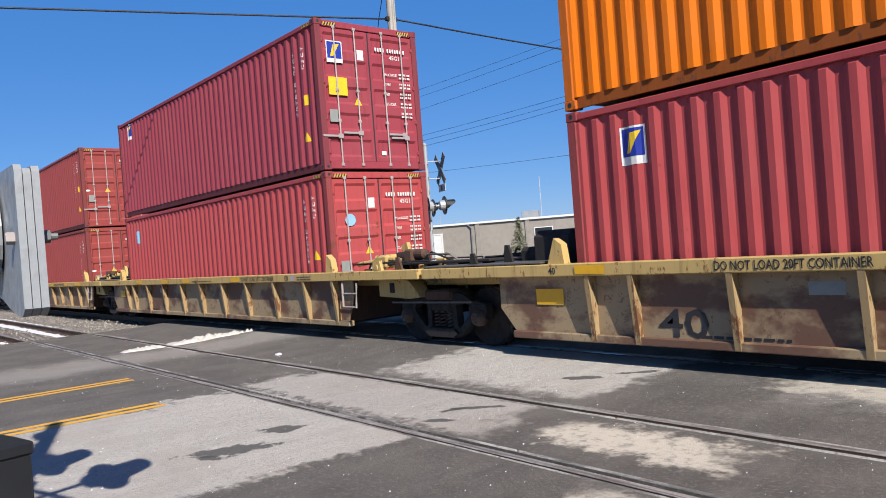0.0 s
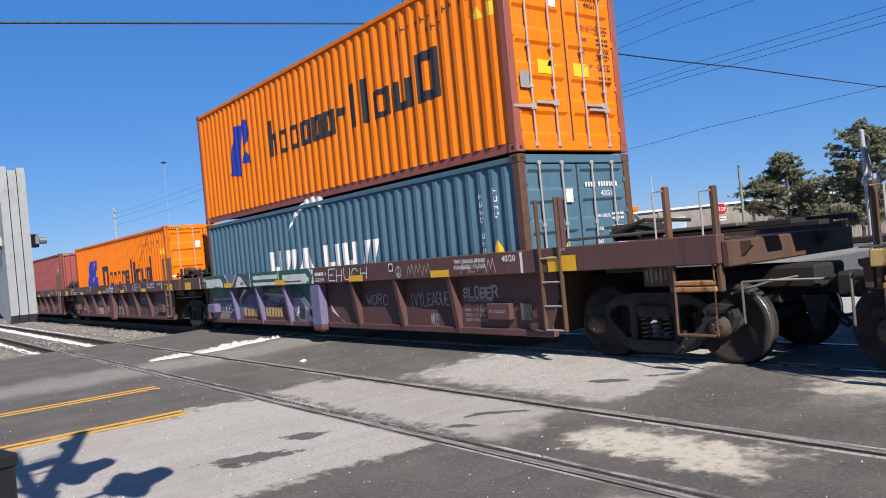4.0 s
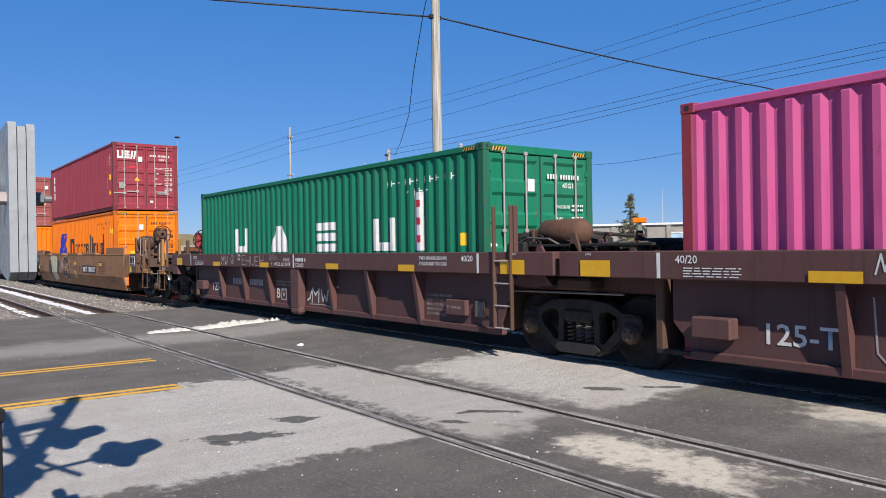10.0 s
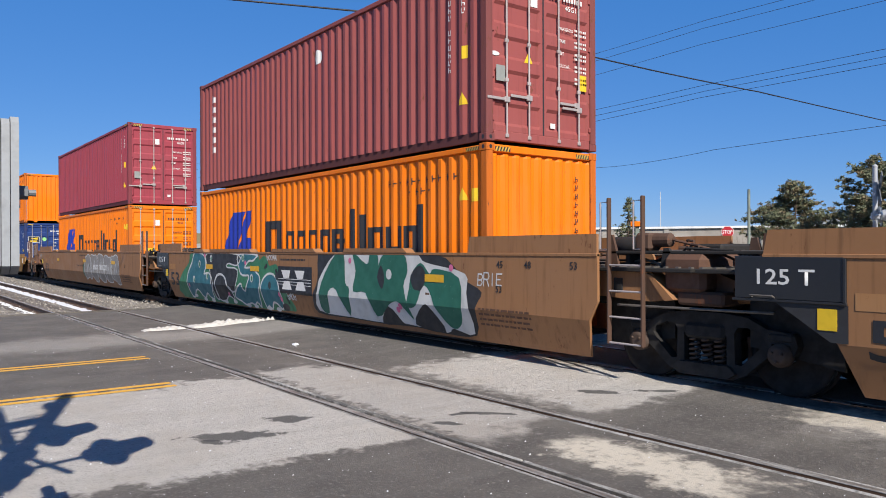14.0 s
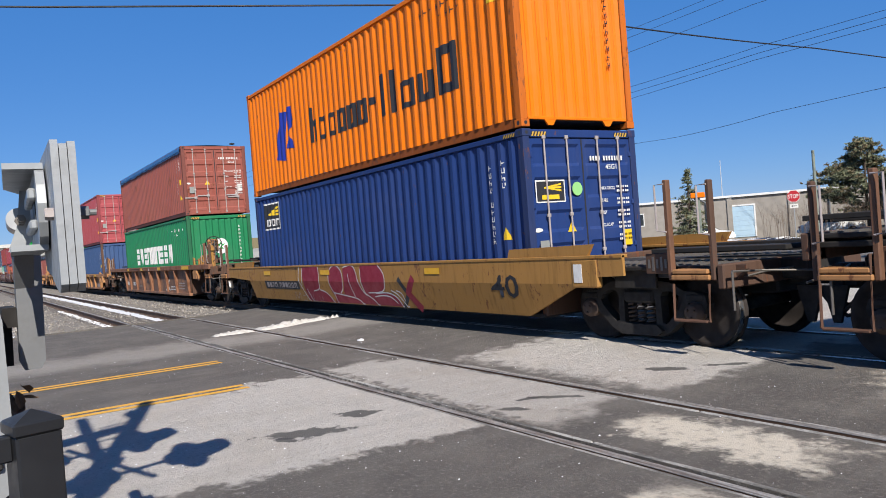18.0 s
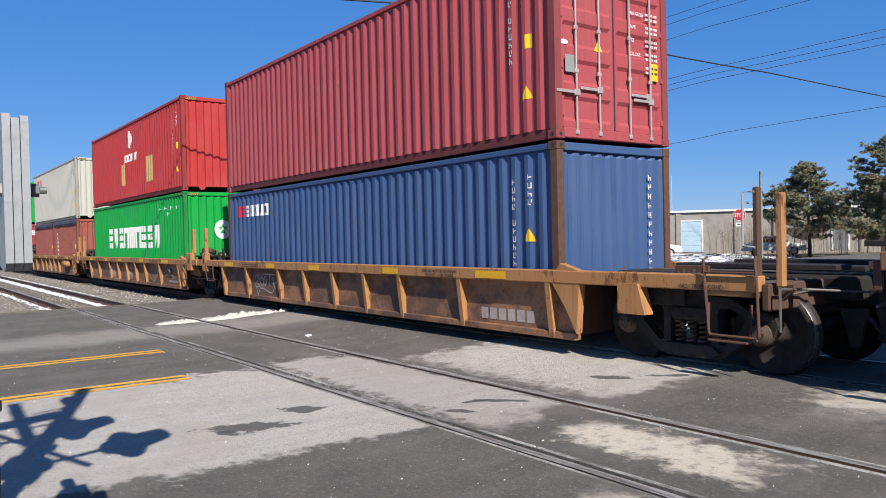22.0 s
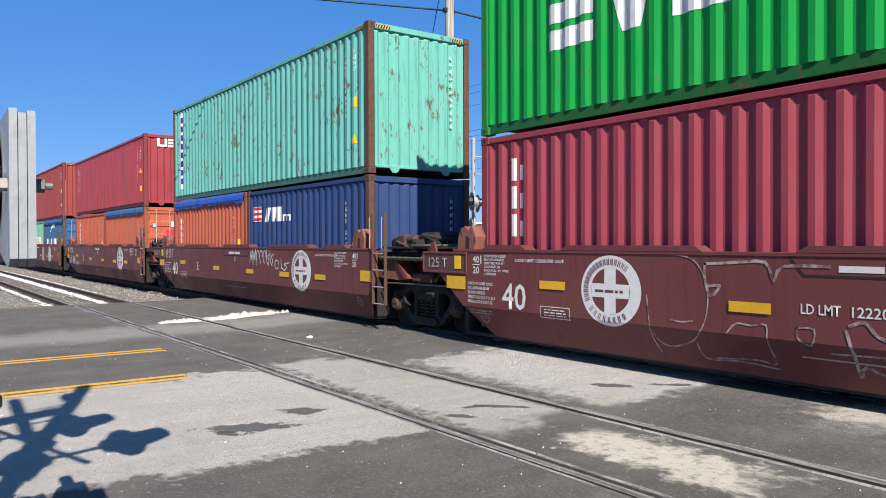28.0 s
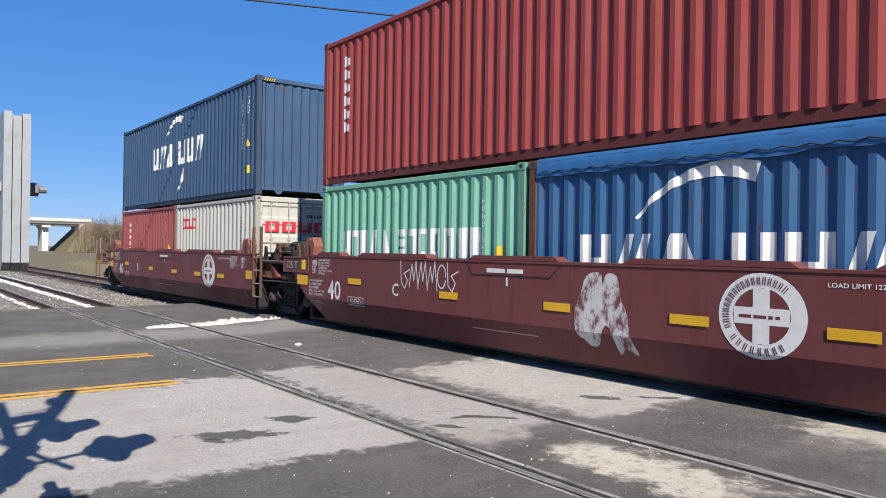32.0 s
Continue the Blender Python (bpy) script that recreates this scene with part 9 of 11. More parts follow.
            part("brake_gusset", Build().prism([(10.25, 1.32), (10.98, 1.32), (10.98, 1.92), (10.80, 1.92), (10.66, 1.74), (10.30, 1.66)], "y", -0.98, -0.90), CAR_END, car)
            part("lever_frame", Build().prism([(9.95, 1.02), (10.45, 1.02), (10.55, 1.28), (10.25, 1.50), (9.95, 1.50)], "y", -1.20, -1.12).bev(10.2, 10.75, -1.15, -0.7, 1.44, 1.52, 0.02).bev(10.0, 10.18, -1.36, -1.1, 1.04, 1.30, 0.02), RUSTY, car)
            part("cross_tie", Build().tube([(10.63, -1.40, 2.02), (10.80, -1.05, 2.04)], 0.012, 6), GREY_STEEL, car)
            part("cross_tie", Build().tube([(10.63, -1.40, 1.60), (11.2, -1.38, 1.58)], 0.016, 6), GREY_STEEL, car)
            part("chain", Build().tube([(11.08, -1.0, 1.88), (11.06, -1.02, 1.55), (11.12, -1.0, 1.30), (11.04, -1.0, 1.12)], 0.018, 5), CAR_END, car)
            box = part("sign_frame", Build().bev(9.16, 9.96, -1.47, -1.16, 0.86, 1.53, 0.03), RUSTY, car, "brown valve box with a stencilled plate")
            part("border", Build().box(9.28, 9.78, -1.477, -1.471, 1.13, 1.43), WHITE, box)
            part("label", Build().box(9.30, 9.76, -1.482, -1.478, 1.15, 1.41), BLACK_MARK, box)
            part("label_line", Build().box(9.55, 9.56, -1.485, -1.483, 1.18, 1.40), WHITE, box)
            part("label_line", Build().box(9.30, 9.76, -1.485, -1.483, 1.185, 1.195), WHITE, box)
            part("label", Build().box(9.20, 9.38, -1.486, -1.479, 0.89, 1.09), YELLOW, box, "yellow paper label")
            part("latch", Build().bev(9.90, 10.02, -1.46, -1.38, 1.20, 1.40, 0.015), RUSTY, box)
        else:
            part("air_tank", Build().bev(9.2, 9.6, -0.6, 0.2, 1.5, 1.62, 0.03), DARK_STEEL, car)
    if kind == "single":
        part("sign_frame", Build().bev(7.25, 7.75, -1.50, -1.40, 0.78, 1.16, 0.02), CAR_OCHRE, car)
        part("label", Build().box(7.3, 7.46, -1.506, -1.499, 0.85, 1.1), WHITE, car)
    if kind == "maroon":
        part("brake_gear", Build().bev(7.0, 7.5, -0.7, -0.1, 1.42, 1.75, 0.06), DARK_STEEL, car)
        part("brake_pipe", Build().tube([(6.8, -0.9, 1.45), (7.3, -0.8, 1.7), (7.7, -0.4, 1.6)], 0.04, 8), DARK_STEEL, car)
        part("valve_box", Build().bev(7.2, 7.4, -1.0, -0.8, 1.4, 1.62, 0.04), DARK_STEEL, car)
        part("gusset", Build().prism([(7.6, 1.4), (8.4, 1.28), (9.3 if i == 16 else 8.6, 1.02), (7.6, 1.0)], "y", -0.95, -0.85), m, car)
        part("brake_pipe", Build().tube([(7.7, -1.1, 1.3), (8.2, -1.12, 1.35), (8.35, -1.12, 1.1), (8.1, -1.12, 0.9)], 0.03, 8), GREY_STEEL, car)
        part("walkway", Build().bev(7.5, 7.9, -1.2, 1.2, 1.50, 1.53, 0.006), GREY_STEEL, car)
    if i == 20:
        part("end_marker", Build().bev(-9.95, -9.8, -0.2, 0.05, 0.95, 1.35, 0.03), YELLOW, car, "yellow end-of-train marker box")


for car in CARS:
    for ob in car.children:
        if ob.name.startswith(("graffiti", "emblem")):
            ob["kind"] = "stuff"


def load(i, level_z, *args, cx=0.0, **kw):
    th = container(*args[:1], level_z, *args[1:], cx=cx, **kw)
    CARGO.append((th, i, cx))
    return th


B0 = 0.27
GAP = 0.03


def z_up(h):
    return B0 + h + GAP


def slanted_emblem(z0, z1, high=False):
    """A slanting blue emblem and a row of dark shapes."""
    h = z1 - z0
    if high:
        a = [[(-4.2, z0 - 0.1), (-3.5, z0 - 0.2), (-3.3, z1 + 0.2), (-3.75, z1 + 0.25)], [(-3.4, z0 + 0.1), (-2.85, z0 + 0.05), (-3.15, z0 + h * 0.45), (-3.3, z0 + h * 0.5)], [(-3.3, z0 + h * 0.5), (-2.85, z0 + h * 0.9), (-2.95, z1 + 0.3), (-3.3, z1 + 0.28)]]
        return [(a, BLUE_MARK, "emblem"), (mark_shapes("nooooo", -1.85, 1.1, z0, z0 + h * 0.62, 0.28, 0.30) + mark_shapes("-", 1.25, 1.55, z0, z1, 0.2) + mark_shapes("ll", 1.7, 2.35, z0, z1, 0.5) + mark_shapes("ou", 2.5, 3.7, z0, z0 + h * 0.62, 0.25, 0.3) + mark_shapes("o", 3.85, 4.45, z0, z1, 0.2, 0.3) + [rect(-1.85, z0, -1.68, z1)], BLACK_MARK, "name_marking")]
    a = [[(-4.4, z0), (-3.55, z0), (-3.05, z1 + 0.28), (-3.85, z1 + 0.28)], [(-3.5, z0), (-2.65, z0), (-2.75, z0 + h * 0.5), (-3.3, z0 + h * 0.5)], [(-3.3, z0 + h * 0.5), (-2.95, z0 + h * 0.5), (-2.6, z1 + 0.3), (-3.0, z1 + 0.28)]]
    text = mark_shapes("n", -1.85, -0.95, z0, z1, 0.2, 0.28) + mark_shapes("onono", -0.75, 1.75, z0, z0 + h * 0.66, 0.25, 0.3) + mark_shapes("-", 1.45, 1.85, z0, z0 + h * 0.7) + mark_shapes("l", 2.0, 2.2, z0, z1 + 0.12) + mark_shapes("l", 2.4, 2.6, z0, z1) + mark_shapes("ou", 2.7, 3.8, z0, z0 + h * 0.66, 0.15, 0.3) + mark_shapes("o", 3.85, 4.25, z0, z0 + h * 0.66, 0.1, 0.32) + [rect(4.22, z0, 4.42, z1 + 0.1)]
    return [(a, BLUE_MARK, "emblem"), (text, BLACK_MARK, "name_marking")]


def greens(z0, z1, x0=-3.45, x1=3.45):
    return [(mark_shapes("=y=n#n==/", x0, x1, z0, z1, 0.22, 0.30), WHITE, "name_marking")]


def swoosh(cx, cz, s=1.0):
    return arc_band(cx + 1.35 * s, cz - 0.85 * s, 1.45 * s, 0.22 * s, 72, 140, 8)


def stripe(x, z1, z0, mat=WHITE, n=6):
    """An upright painted name: plain blocks one above another."""
    h = (z1 - z0) / n
    return [(sum(([rect(x, z1 - (j + 1) * h + h * 0.2, x + 0.09, z1 - j * h), rect(x + 0.15, z1 - (j + 1) * h + h * 0.2, x + 0.24, z1 - j * h - h * 0.25)] for j in range(n)), []), mat, "name_marking")]


def square_emblem(x, z):
    return [([rect(x, z, x + 0.36, z + 0.46)], WHITE, "emblem"), ([rect(x + 0.025, z + 0.1, x + 0.335, z + 0.435)], BLUE_MARK, "emblem"), ([[(x + 0.08, z + 0.14), (x + 0.15, z + 0.14), (x + 0.30, z + 0.40), (x + 0.16, z + 0.38)]], YELLOW, "emblem")]


NAME_END = [(mark_shapes("u=/", -0.75, 0.35, 2.15, 2.45, 0.12), WHITE, "owner_mark")]
RED_MARK_END = [(mark_shapes("oouo", -0.45, 0.55, 2.12, 2.40, 0.2, 0.3), RED_MARK, "owner_mark")]
ROUND_END = [([disc_poly(0.0, 1.72, 0.30, 20, 0.27)], WHITE, "round_mark"), ([[(0.0, 1.90), (-0.06, 1.78), (0.06, 1.78)], [(0.16, 1.80), (0.03, 1.78), (0.06, 1.70)], [(-0.16, 1.80), (-0.03, 1.78), (-0.06, 1.70)], [(-0.1, 1.60), (0.0, 1.72), (0.1, 1.60)]], GREEN, "round_mark")]
load(0, B0, "red steel container with pressed ribbed sides", RED, height=TALL, logos=square_emblem(-5.3, 2.12), seed=2)
load(0, z_up(TALL), "orange ribbed steel container stacked on a red one", ORANGE, height=TALL, seed=3)
load(1, B0, "red ribbed container with a round light blue mark", RED, height=TALL, endmark=[([disc_poly(-0.72, 1.95, 0.12, 14)], LIGHT_BLUE, "round_mark")], logos=[([disc_poly(-5.05, 2.25, 0.19, 14)], LIGHT_BLUE, "round_mark")], seed=1)
load(1, z_up(TALL), "red ribbed container with small emblems and white locking rods", CRIMSON, height=TALL, endmark=[([rect(-0.98, 2.08, -0.62, 2.50)], WHITE, "emblem"), ([rect(-0.96, 2.16, -0.64, 2.48)], BLUE_MARK, "emblem"), ([[(-0.90, 2.20), (-0.83, 2.20), (-0.68, 2.45), (-0.82, 2.43)]], YELLOW, "emblem"), ([rect(-0.98, 1.45, -0.56, 1.80)], YELLOW, "label")], logos=square_emblem(-5.3, 2.3), seed=4)
placards = [([[(-0.95, 2.05), (-0.72, 2.27), (-0.95, 2.49), (-1.18, 2.27)], [(-1.4, 1.85), (-1.25, 2.0), (-1.4, 2.15), (-1.55, 2.0)]], WHITE, "placard"), ([[(-1.1, 1.45), (-0.95, 1.6), (-1.1, 1.75), (-1.25, 1.6)]], RED_MARK, "placard")]
load(2, B0, "brick-red ribbed container with hazard placards", BRICK_RED, height=TALL, logos=placards + stripe(-5.3, 2.55, 0.9), seed=5)
load(2, z_up(TALL), "brick-red ribbed container with an upright white name", BRICK_RED, height=TALL, logos=stripe(-5.3, 2.45, 0.9), seed=6)
load(3, B0, "weathered grey-blue container with white shapes and swoosh", GREY_BLUE, logos=[(mark_shapes("u/^ uu/", -2.35, 2.25, 1.19, 1.66, 0.2, 0.32), WHITE, "name_marking"), (swoosh(-1.5, 2.0), WHITE, "swoosh")], seed=7, hazard=False, post=RUSTY)
load(3, z_up(LOW), "orange ribbed container with blue emblem and dark shapes", ORANGE, height=TALL, logos=slanted_emblem(1.15, 1.95, True), seed=8, rail=OLD_BROWN, post=OLD_BROWN)
load(4, B0, "orange container with blue emblem, half sunk in its car", ORANGE, height=TALL, logos=slanted_emblem(1.20, 1.95), seed=9)
load(5, B0, "brown-red ribbed container with a red white and blue strip", BROWN_RED, height=TALL, end="wall", logos=[([rect(-5.5, 1.35, -5.26, 2.55)], RED_MARK, "strip"), ([rect(-5.5, 2.55, -5.26, 2.72)], BLUE_MARK, "strip"), ([rect(-5.47, z, -5.29, z + 0.24) for z in (1.42, 1.8, 2.18)], WHITE, "strip")], seed=10)
load(6, B0, "bright pink container with large white block shapes", PINK, height=TALL, end="wall", post=MAROON, logos=[(mark_shapes("o/=", -2.0, 2.13, 1.25, 2.55, 0.22, 0.24), WHITE, "name_marking"), ([[(-0.15, 2.3), (0.05, 2.5), (-0.15, 2.7), (-0.35, 2.5)]], WHITE, "placard")], seed=11)
load(7, B0, "dark green container with widely spaced white shapes", DEEP_GREEN, height=TALL, logos=[(mark_shapes("u", -3.7, -2.9, 1.26, 1.85, 0.2, 0.25) + mark_shapes("^", -1.6, -0.65, 1.26, 1.85) + mark_shapes("=", 0.66, 1.46, 1.26, 1.85) + mark_shapes("u", 2.87, 3.6, 1.26, 1.85, 0.2, 0.25) + [rect(4.2, 1.26, 4.47, 2.25)], WHITE, "name_marking"), ([rect(4.27, z, 4.4, z + 0.12) for z in (1.4, 1.7, 2.0)], RED_MARK, "strip")], seed=12)
load(8, B0, "orange container with blue emblem under a maroon one", ORANGE, height=TALL, logos=slanted_emblem(1.22, 1.95), seed=13)
load(8, z_up(TALL), "maroon container with white mark on its door", MAROON, endmark=[(mark_shapes("u=/", -1.05, -0.35, 1.98, 2.28, 0.12), WHITE, "owner_mark"), ([rect(-0.62, 1.62, -0.40, 1.70)], RED_MARK, "label")], logos=stripe(-5.35, 2.15, 0.95, WHITE, 3), seed=14)
load(9, B0, "orange container with blue emblem above green graffiti", ORANGE, height=TALL, end="wall", logos=slanted_emblem(1.22, 1.95), seed=15)
load(9, z_up(TALL), "brown-red container with white upright name and round mark", BROWN_RED, height=TALL, logos=stripe(-5.25, 2.5, 0.9) + [([disc_poly(0.75, 2.32, 0.15, 12)], WHITE, "round_mark")], seed=16)
load(10, B0, "orange container with blue emblem under a crimson one", ORANGE, height=TALL, logos=slanted_emblem(1.22, 1.95), seed=17)
load(10, z_up(TALL), "crimson container with yellow labels on its doors", CRIMSON, height=TALL, seed=18)
load(11, B0, "navy container with a framed yellow and white emblem", NAVY, height=TALL, endmark=[([rect(-1.02, 1.75, -0.42, 2.10)], WHITE, "emblem"), ([rect(-1.0, 1.77, -0.44, 2.08)], BLACK_MARK, "emblem"), ([[(-0.85, 1.97), (-0.5, 1.92 + 0.05 * j), (-0.5, 1.95 + 0.05 * j), (-0.85, 1.99)] for j in range(3)] + [rect(-0.9, 1.80, -0.55, 1.87)], YELLOW, "emblem"), ([disc_poly(-0.16, 1.95, 0.11, 16)], paint("light_green_sticker", (0.30, 0.62, 0.22), 0.0), "round_mark")], logos=[([rect(-5.48, 1.93, -4.25, 2.66)], WHITE, "emblem"), ([rect(-5.44, 1.97, -4.29, 2.62)], BLACK_MARK, "emblem"), ([[(-5.1, 2.33), (-4.4, 2.30 + 0.1 * j), (-4.4, 2.36 + 0.1 * j), (-5.1, 2.37)] for j in range(3)], YELLOW, "emblem"), (mark_shapes("#ononn", -5.3, -4.4, 2.03, 2.22, 0.25), WHITE, "emblem")], seed=19)
load(11, z_up(TALL), "orange container with blue emblem on a navy one", ORANGE, height=TALL, end="wall", logos=slanted_emblem(0.92, 1.75, True), seed=20)
load(12, B0, "dull green container with large white block shapes", DULL_GREEN, height=TALL, end="wall", endmark=ROUND_END, logos=greens(1.20, 1.95), seed=21)
load(12, z_up(TALL), "old brown open-top container with a dark blue tarpaulin", OLD_BROWN, tarp=BLUE_TARP, seed=22, hazard=False)
load(13, B0, "blue container with a small red and white mark", BLUE, end="wall", post=RUSTY, logos=[(mark_shapes("#=", -5.55, -5.02, 1.94, 2.22, 0.2), RED_MARK, "name_marking"), (mark_shapes("=oouo", -4.98, -3.58, 1.94, 2.22, 0.2, 0.3), WHITE, "name_marking")], seed=23)
load(13, z_up(LOW), "maroon-red container with yellow labels on its doors", paint("dark_red_paint", (0.405, 0.078, 0.086), 0.12), height=TALL, seed=24)
load(14, B0, "bright green container with large white block shapes", GREEN, height=TALL, end="wall", endmark=ROUND_END, logos=greens(1.18, 1.95), seed=25)
load(14, z_up(TALL), "scarlet container with two tan patches and a white mark", SCARLET, height=TALL, end="wall", logos=[([rect(-1.31, 0.62, -0.68, 1.42), rect(2.11, 0.55, 2.82, 1.42)], TAN_MARK, "board_patch"), (mark_shapes("#o#on#on", -0.85, 0.95, 1.45, 1.72, 0.3), WHITE, "name_marking"), ([disc_poly(0.0, 2.25, 0.32, 14, 0.28)], WHITE, "emblem")], seed=26)
for cx, sd in ((-3.067, 27), (3.067, 28)):
    load(15, B0, "short brown open-top container with a dark tarpaulin", OLD_BROWN, length=SHORT, end="wall", tarp=BLACK_TARP, cx=cx, seed=sd, logos=stripe(-2.2, 2.05, 0.8) if cx > 0 else (), hazard=False)
load(15, z_up(LOW), "cream white container with small red marks", CREAM, height=TALL, end="wall", endmark=RED_MARK_END, logos=[(mark_shapes("oouo", -4.95, -3.4, 2.05, 2.5, 0.2, 0.3), RED_MARK, "name_marking")], seed=29)
load(16, B0, "maroon-red container with an upright white name", CRIMSON, height=TALL, end="wall", endmark=NAME_END, logos=stripe(-5.4, 2.52, 1.3, WHITE, 3), seed=30)
load(16, z_up(TALL), "bright green container with very wide white block shapes", GREEN, height=TALL, end="wall", logos=greens(1.0, 2.0, -4.65, 4.65), seed=31)
load(17, B0, "short orange-brown open-top container with a blue tarpaulin", RUST_ORANGE, length=SHORT, end="wall", tarp=BRIGHT_TARP, cx=-3.067, seed=32, logos=stripe(-2.35, 2.05, 0.85), hazard=False)
load(17, B0, "short navy container with a striped flag and white shapes", DARK_BLUE, length=SHORT, end="wall", cx=3.067, seed=33, post=RUSTY, logos=[(mark_shapes("/y#", -1.98, -0.95, 1.80, 2.14, 0.12, 0.3) + mark_shapes("nn", -0.9, -0.55, 1.80, 1.95, 0.3), WHITE, "name_marking"), ([rect(-2.68, 1.82, -2.2, 2.18)], WHITE, "flag"), ([rect(-2.6, z, -2.2, z + 0.07) for z in (1.84, 1.97, 2.10)], RED_MARK, "flag")])
load(17, z_up(LOW), "rust-streaked mint green container", MINT, height=TALL, end="wall", post=RUSTY, logos=[([rect(-5.55, 0.35, -5.12, 2.7)], WHITE, "strip"), ([rect(-5.35, 0.5 + 0.27 * j, -5.2, 0.68 + 0.27 * j) for j in range(8)], BLUE_MARK, "strip")], seed=34)
load(18, B0, "short orange ribbed container with an upright white name", RUST_ORANGE, length=SHORT, end="wall", cx=-3.067, seed=35, logos=stripe(-2.25, 2.25, 0.9), hazard=False)
load(18, B0, "short orange open-top container with a blue tarpaulin and red label", RUST_ORANGE, length=SHORT, endmark=[([rect(-0.45, 1.45, 0.0, 1.78)], RED_MARK, "label"), ([rect(-0.92, 1.86, -0.78, 2.0)], LIGHT_BLUE, "label")], tarp=BLUE_TARP, cx=3.067, seed=36, hazard=False)
load(18, z_up(LOW), "maroon-red container with an upright white name", RUBY, end="wall", endmark=NAME_END, logos=stripe(-5.45, 2.2, 1.0, WHITE, 3), seed=37)
load(19, B0, "short pale green container with faded white shapes", PALE_GREEN, length=SHORT, end="wall", cx=-3.067, seed=38, logos=[(mark_shapes("un#/^ =noon##", -2.2, 2.05, 1.2, 1.68, 0.3, 0.3), WHITE, "name_marking")])
load(19, B0, "short blue open-top container with tarpaulin and white swoosh", SEA_BLUE, length=SHORT, tarp=BLUE_TARP, cx=3.067, seed=39, post=RUSTY, logos=[(mark_shapes("u/^ uu/", -2.05, 1.85, 1.15, 1.55, 0.2, 0.32), WHITE, "name_marking"), (swoosh(-1.4, 1.65, 1.02), WHITE, "swoosh")], hazard=False)
load(19, z_up(LOW), "brick-red ribbed container with an upright white name", BRICK_RED, height=TALL, end="wall", logos=stripe(-5.3, 2.5, 0.95), seed=40)
load(20, B0, "short maroon container next to a cream one", BROWN_RED, length=SHORT, end="wall", cx=-3.067, seed=41, logos=stripe(-2.2, 2.2, 0.9))
load(20, B0, "short cream white container with red marks", CREAM, length=SHORT, cx=3.067, seed=42, endmark=[(mark_shapes("oouo", -0.95, 0.75, 1.72, 1.98, 0.2, 0.3), RED_MARK, "owner_mark")], logos=[(mark_shapes("oouo", -2.4, -1.3, 1.85, 2.15, 0.2, 0.3), RED_MARK, "name_marking")])
load(20, z_up(LOW), "worn blue container with white shapes and two swooshes", SLATE_BLUE, height=TALL, end="wall", logos=[(mark_shapes("u/^ uu/", -2.45, 2.26, 1.2, 1.9, 0.2, 0.3), WHITE, "name_marking"), (swoosh(-1.3, 2.0), WHITE, "swoosh"), (arc_band(-0.25, 1.3, 0.95, 0.2, -15, -75, 6), WHITE, "swoosh")], seed=43)


# ---------- beside and behind the line ----------
def turned(th, at, turn):
    th.location = at
    th.rotation_euler = (0, 0, radians(turn))
    return th


def shell(profile, centre, axis, n=24):
    return Build().lathe(profile, centre, axis, n, False)


# ---- the gate mechanism beside the camera ----
gate = thing("crossing_gate", "grey crossing gate mechanism with galvanised counterweight plates", "crossing gate")
GO = Matrix.Translation((-2.2, 0.283, 0)) @ Matrix.Rotation(radians(-3.0), 4, "Z")


def gate_part(name, b_, m, parent=None, lab="", smooth=False):
    ob = part(name, b_, m, parent or gate, lab, smooth)
    if parent is None:
        ob.matrix_local = GO
    return ob


for k in range(3):
    d = (0.0, 0.010, 0.004)[k]
    poly = [(0.02, 1.612), (0.03, 1.62), (0.03, 1.985 - d), (0.018, 2.0 - d), (-0.83, 2.03 - d), (-0.86, 2.005 - d), (-0.86, 1.76), (-0.72, 1.66), (-0.40, 1.64), (-0.25, 1.615), (-0.10, 1.60), (-0.02, 1.598)]
    gate_part("counterweight_plate", Build().prism(poly, "y", 0.0205 * k, 0.0205 * k + 0.0185), GALV_PLATE, None, "thick mottled galvanised steel plate")
gate_part("bolt", shell([(0.0, -0.022), (0.015, -0.022), (0.017, -0.016), (0.017, 0.0)], (-0.05, 0.0, 1.81), "y", 6), SILVER, None, "pale hexagonal bolt head")
gate_part("bolt", Build().tube([(-0.05, 0.06, 1.81), (-0.05, 0.105, 1.81)], 0.009, 8).lathe([(0.018, 0.0), (0.018, 0.022)], (-0.05, 0.064, 1.81), "y", 6), GALV_DARK, None, "threaded bolt end with nut")
web = [(-0.33, 1.735), (-0.27, 1.76), (-0.245, 1.80), (-0.235, 1.855), (-0.245, 1.91), (-0.275, 1.95), (-0.33, 1.968), (-1.08, 1.968), (-1.08, 1.735)]
bracket = gate_part("bracket", Build().prism(web, "y", -0.030, -0.006), GALV, None, "cast grey channel bracket with a curved edge")
part("bracket_lip", Build().prism([(-0.30, -0.112), (-0.30, -0.006), (-1.12, -0.006), (-1.12, -0.060), (-0.92, -0.112)], "z", 1.962, 1.980), GALV, bracket)
part("bracket_lip", Build().prism([(-0.32, -0.105), (-0.32, -0.006), (-1.10, -0.006), (-1.10, -0.105)], "z", 1.722, 1.740), GALV, bracket)
part("bracket_flange", Build().prism([(-0.112, 1.738), (-0.060, 1.738), (-0.012, 1.80), (-0.012, 1.964), (-0.060, 1.964), (-0.075, 1.84)], "x", -1.02, -0.985), GALV, bracket)
for z0, z1 in ((1.785, 1.815), (1.875, 1.91)):
    part("bracket_rib", Build().bev(-0.80, -0.34, -0.052, -0.028, z0, z1, 0.006), GALV, bracket)
part("slot", Build().box(-0.62, -0.40, -0.033, -0.0302, 1.818, 1.872), BLACK_MARK, bracket, "dark slot")
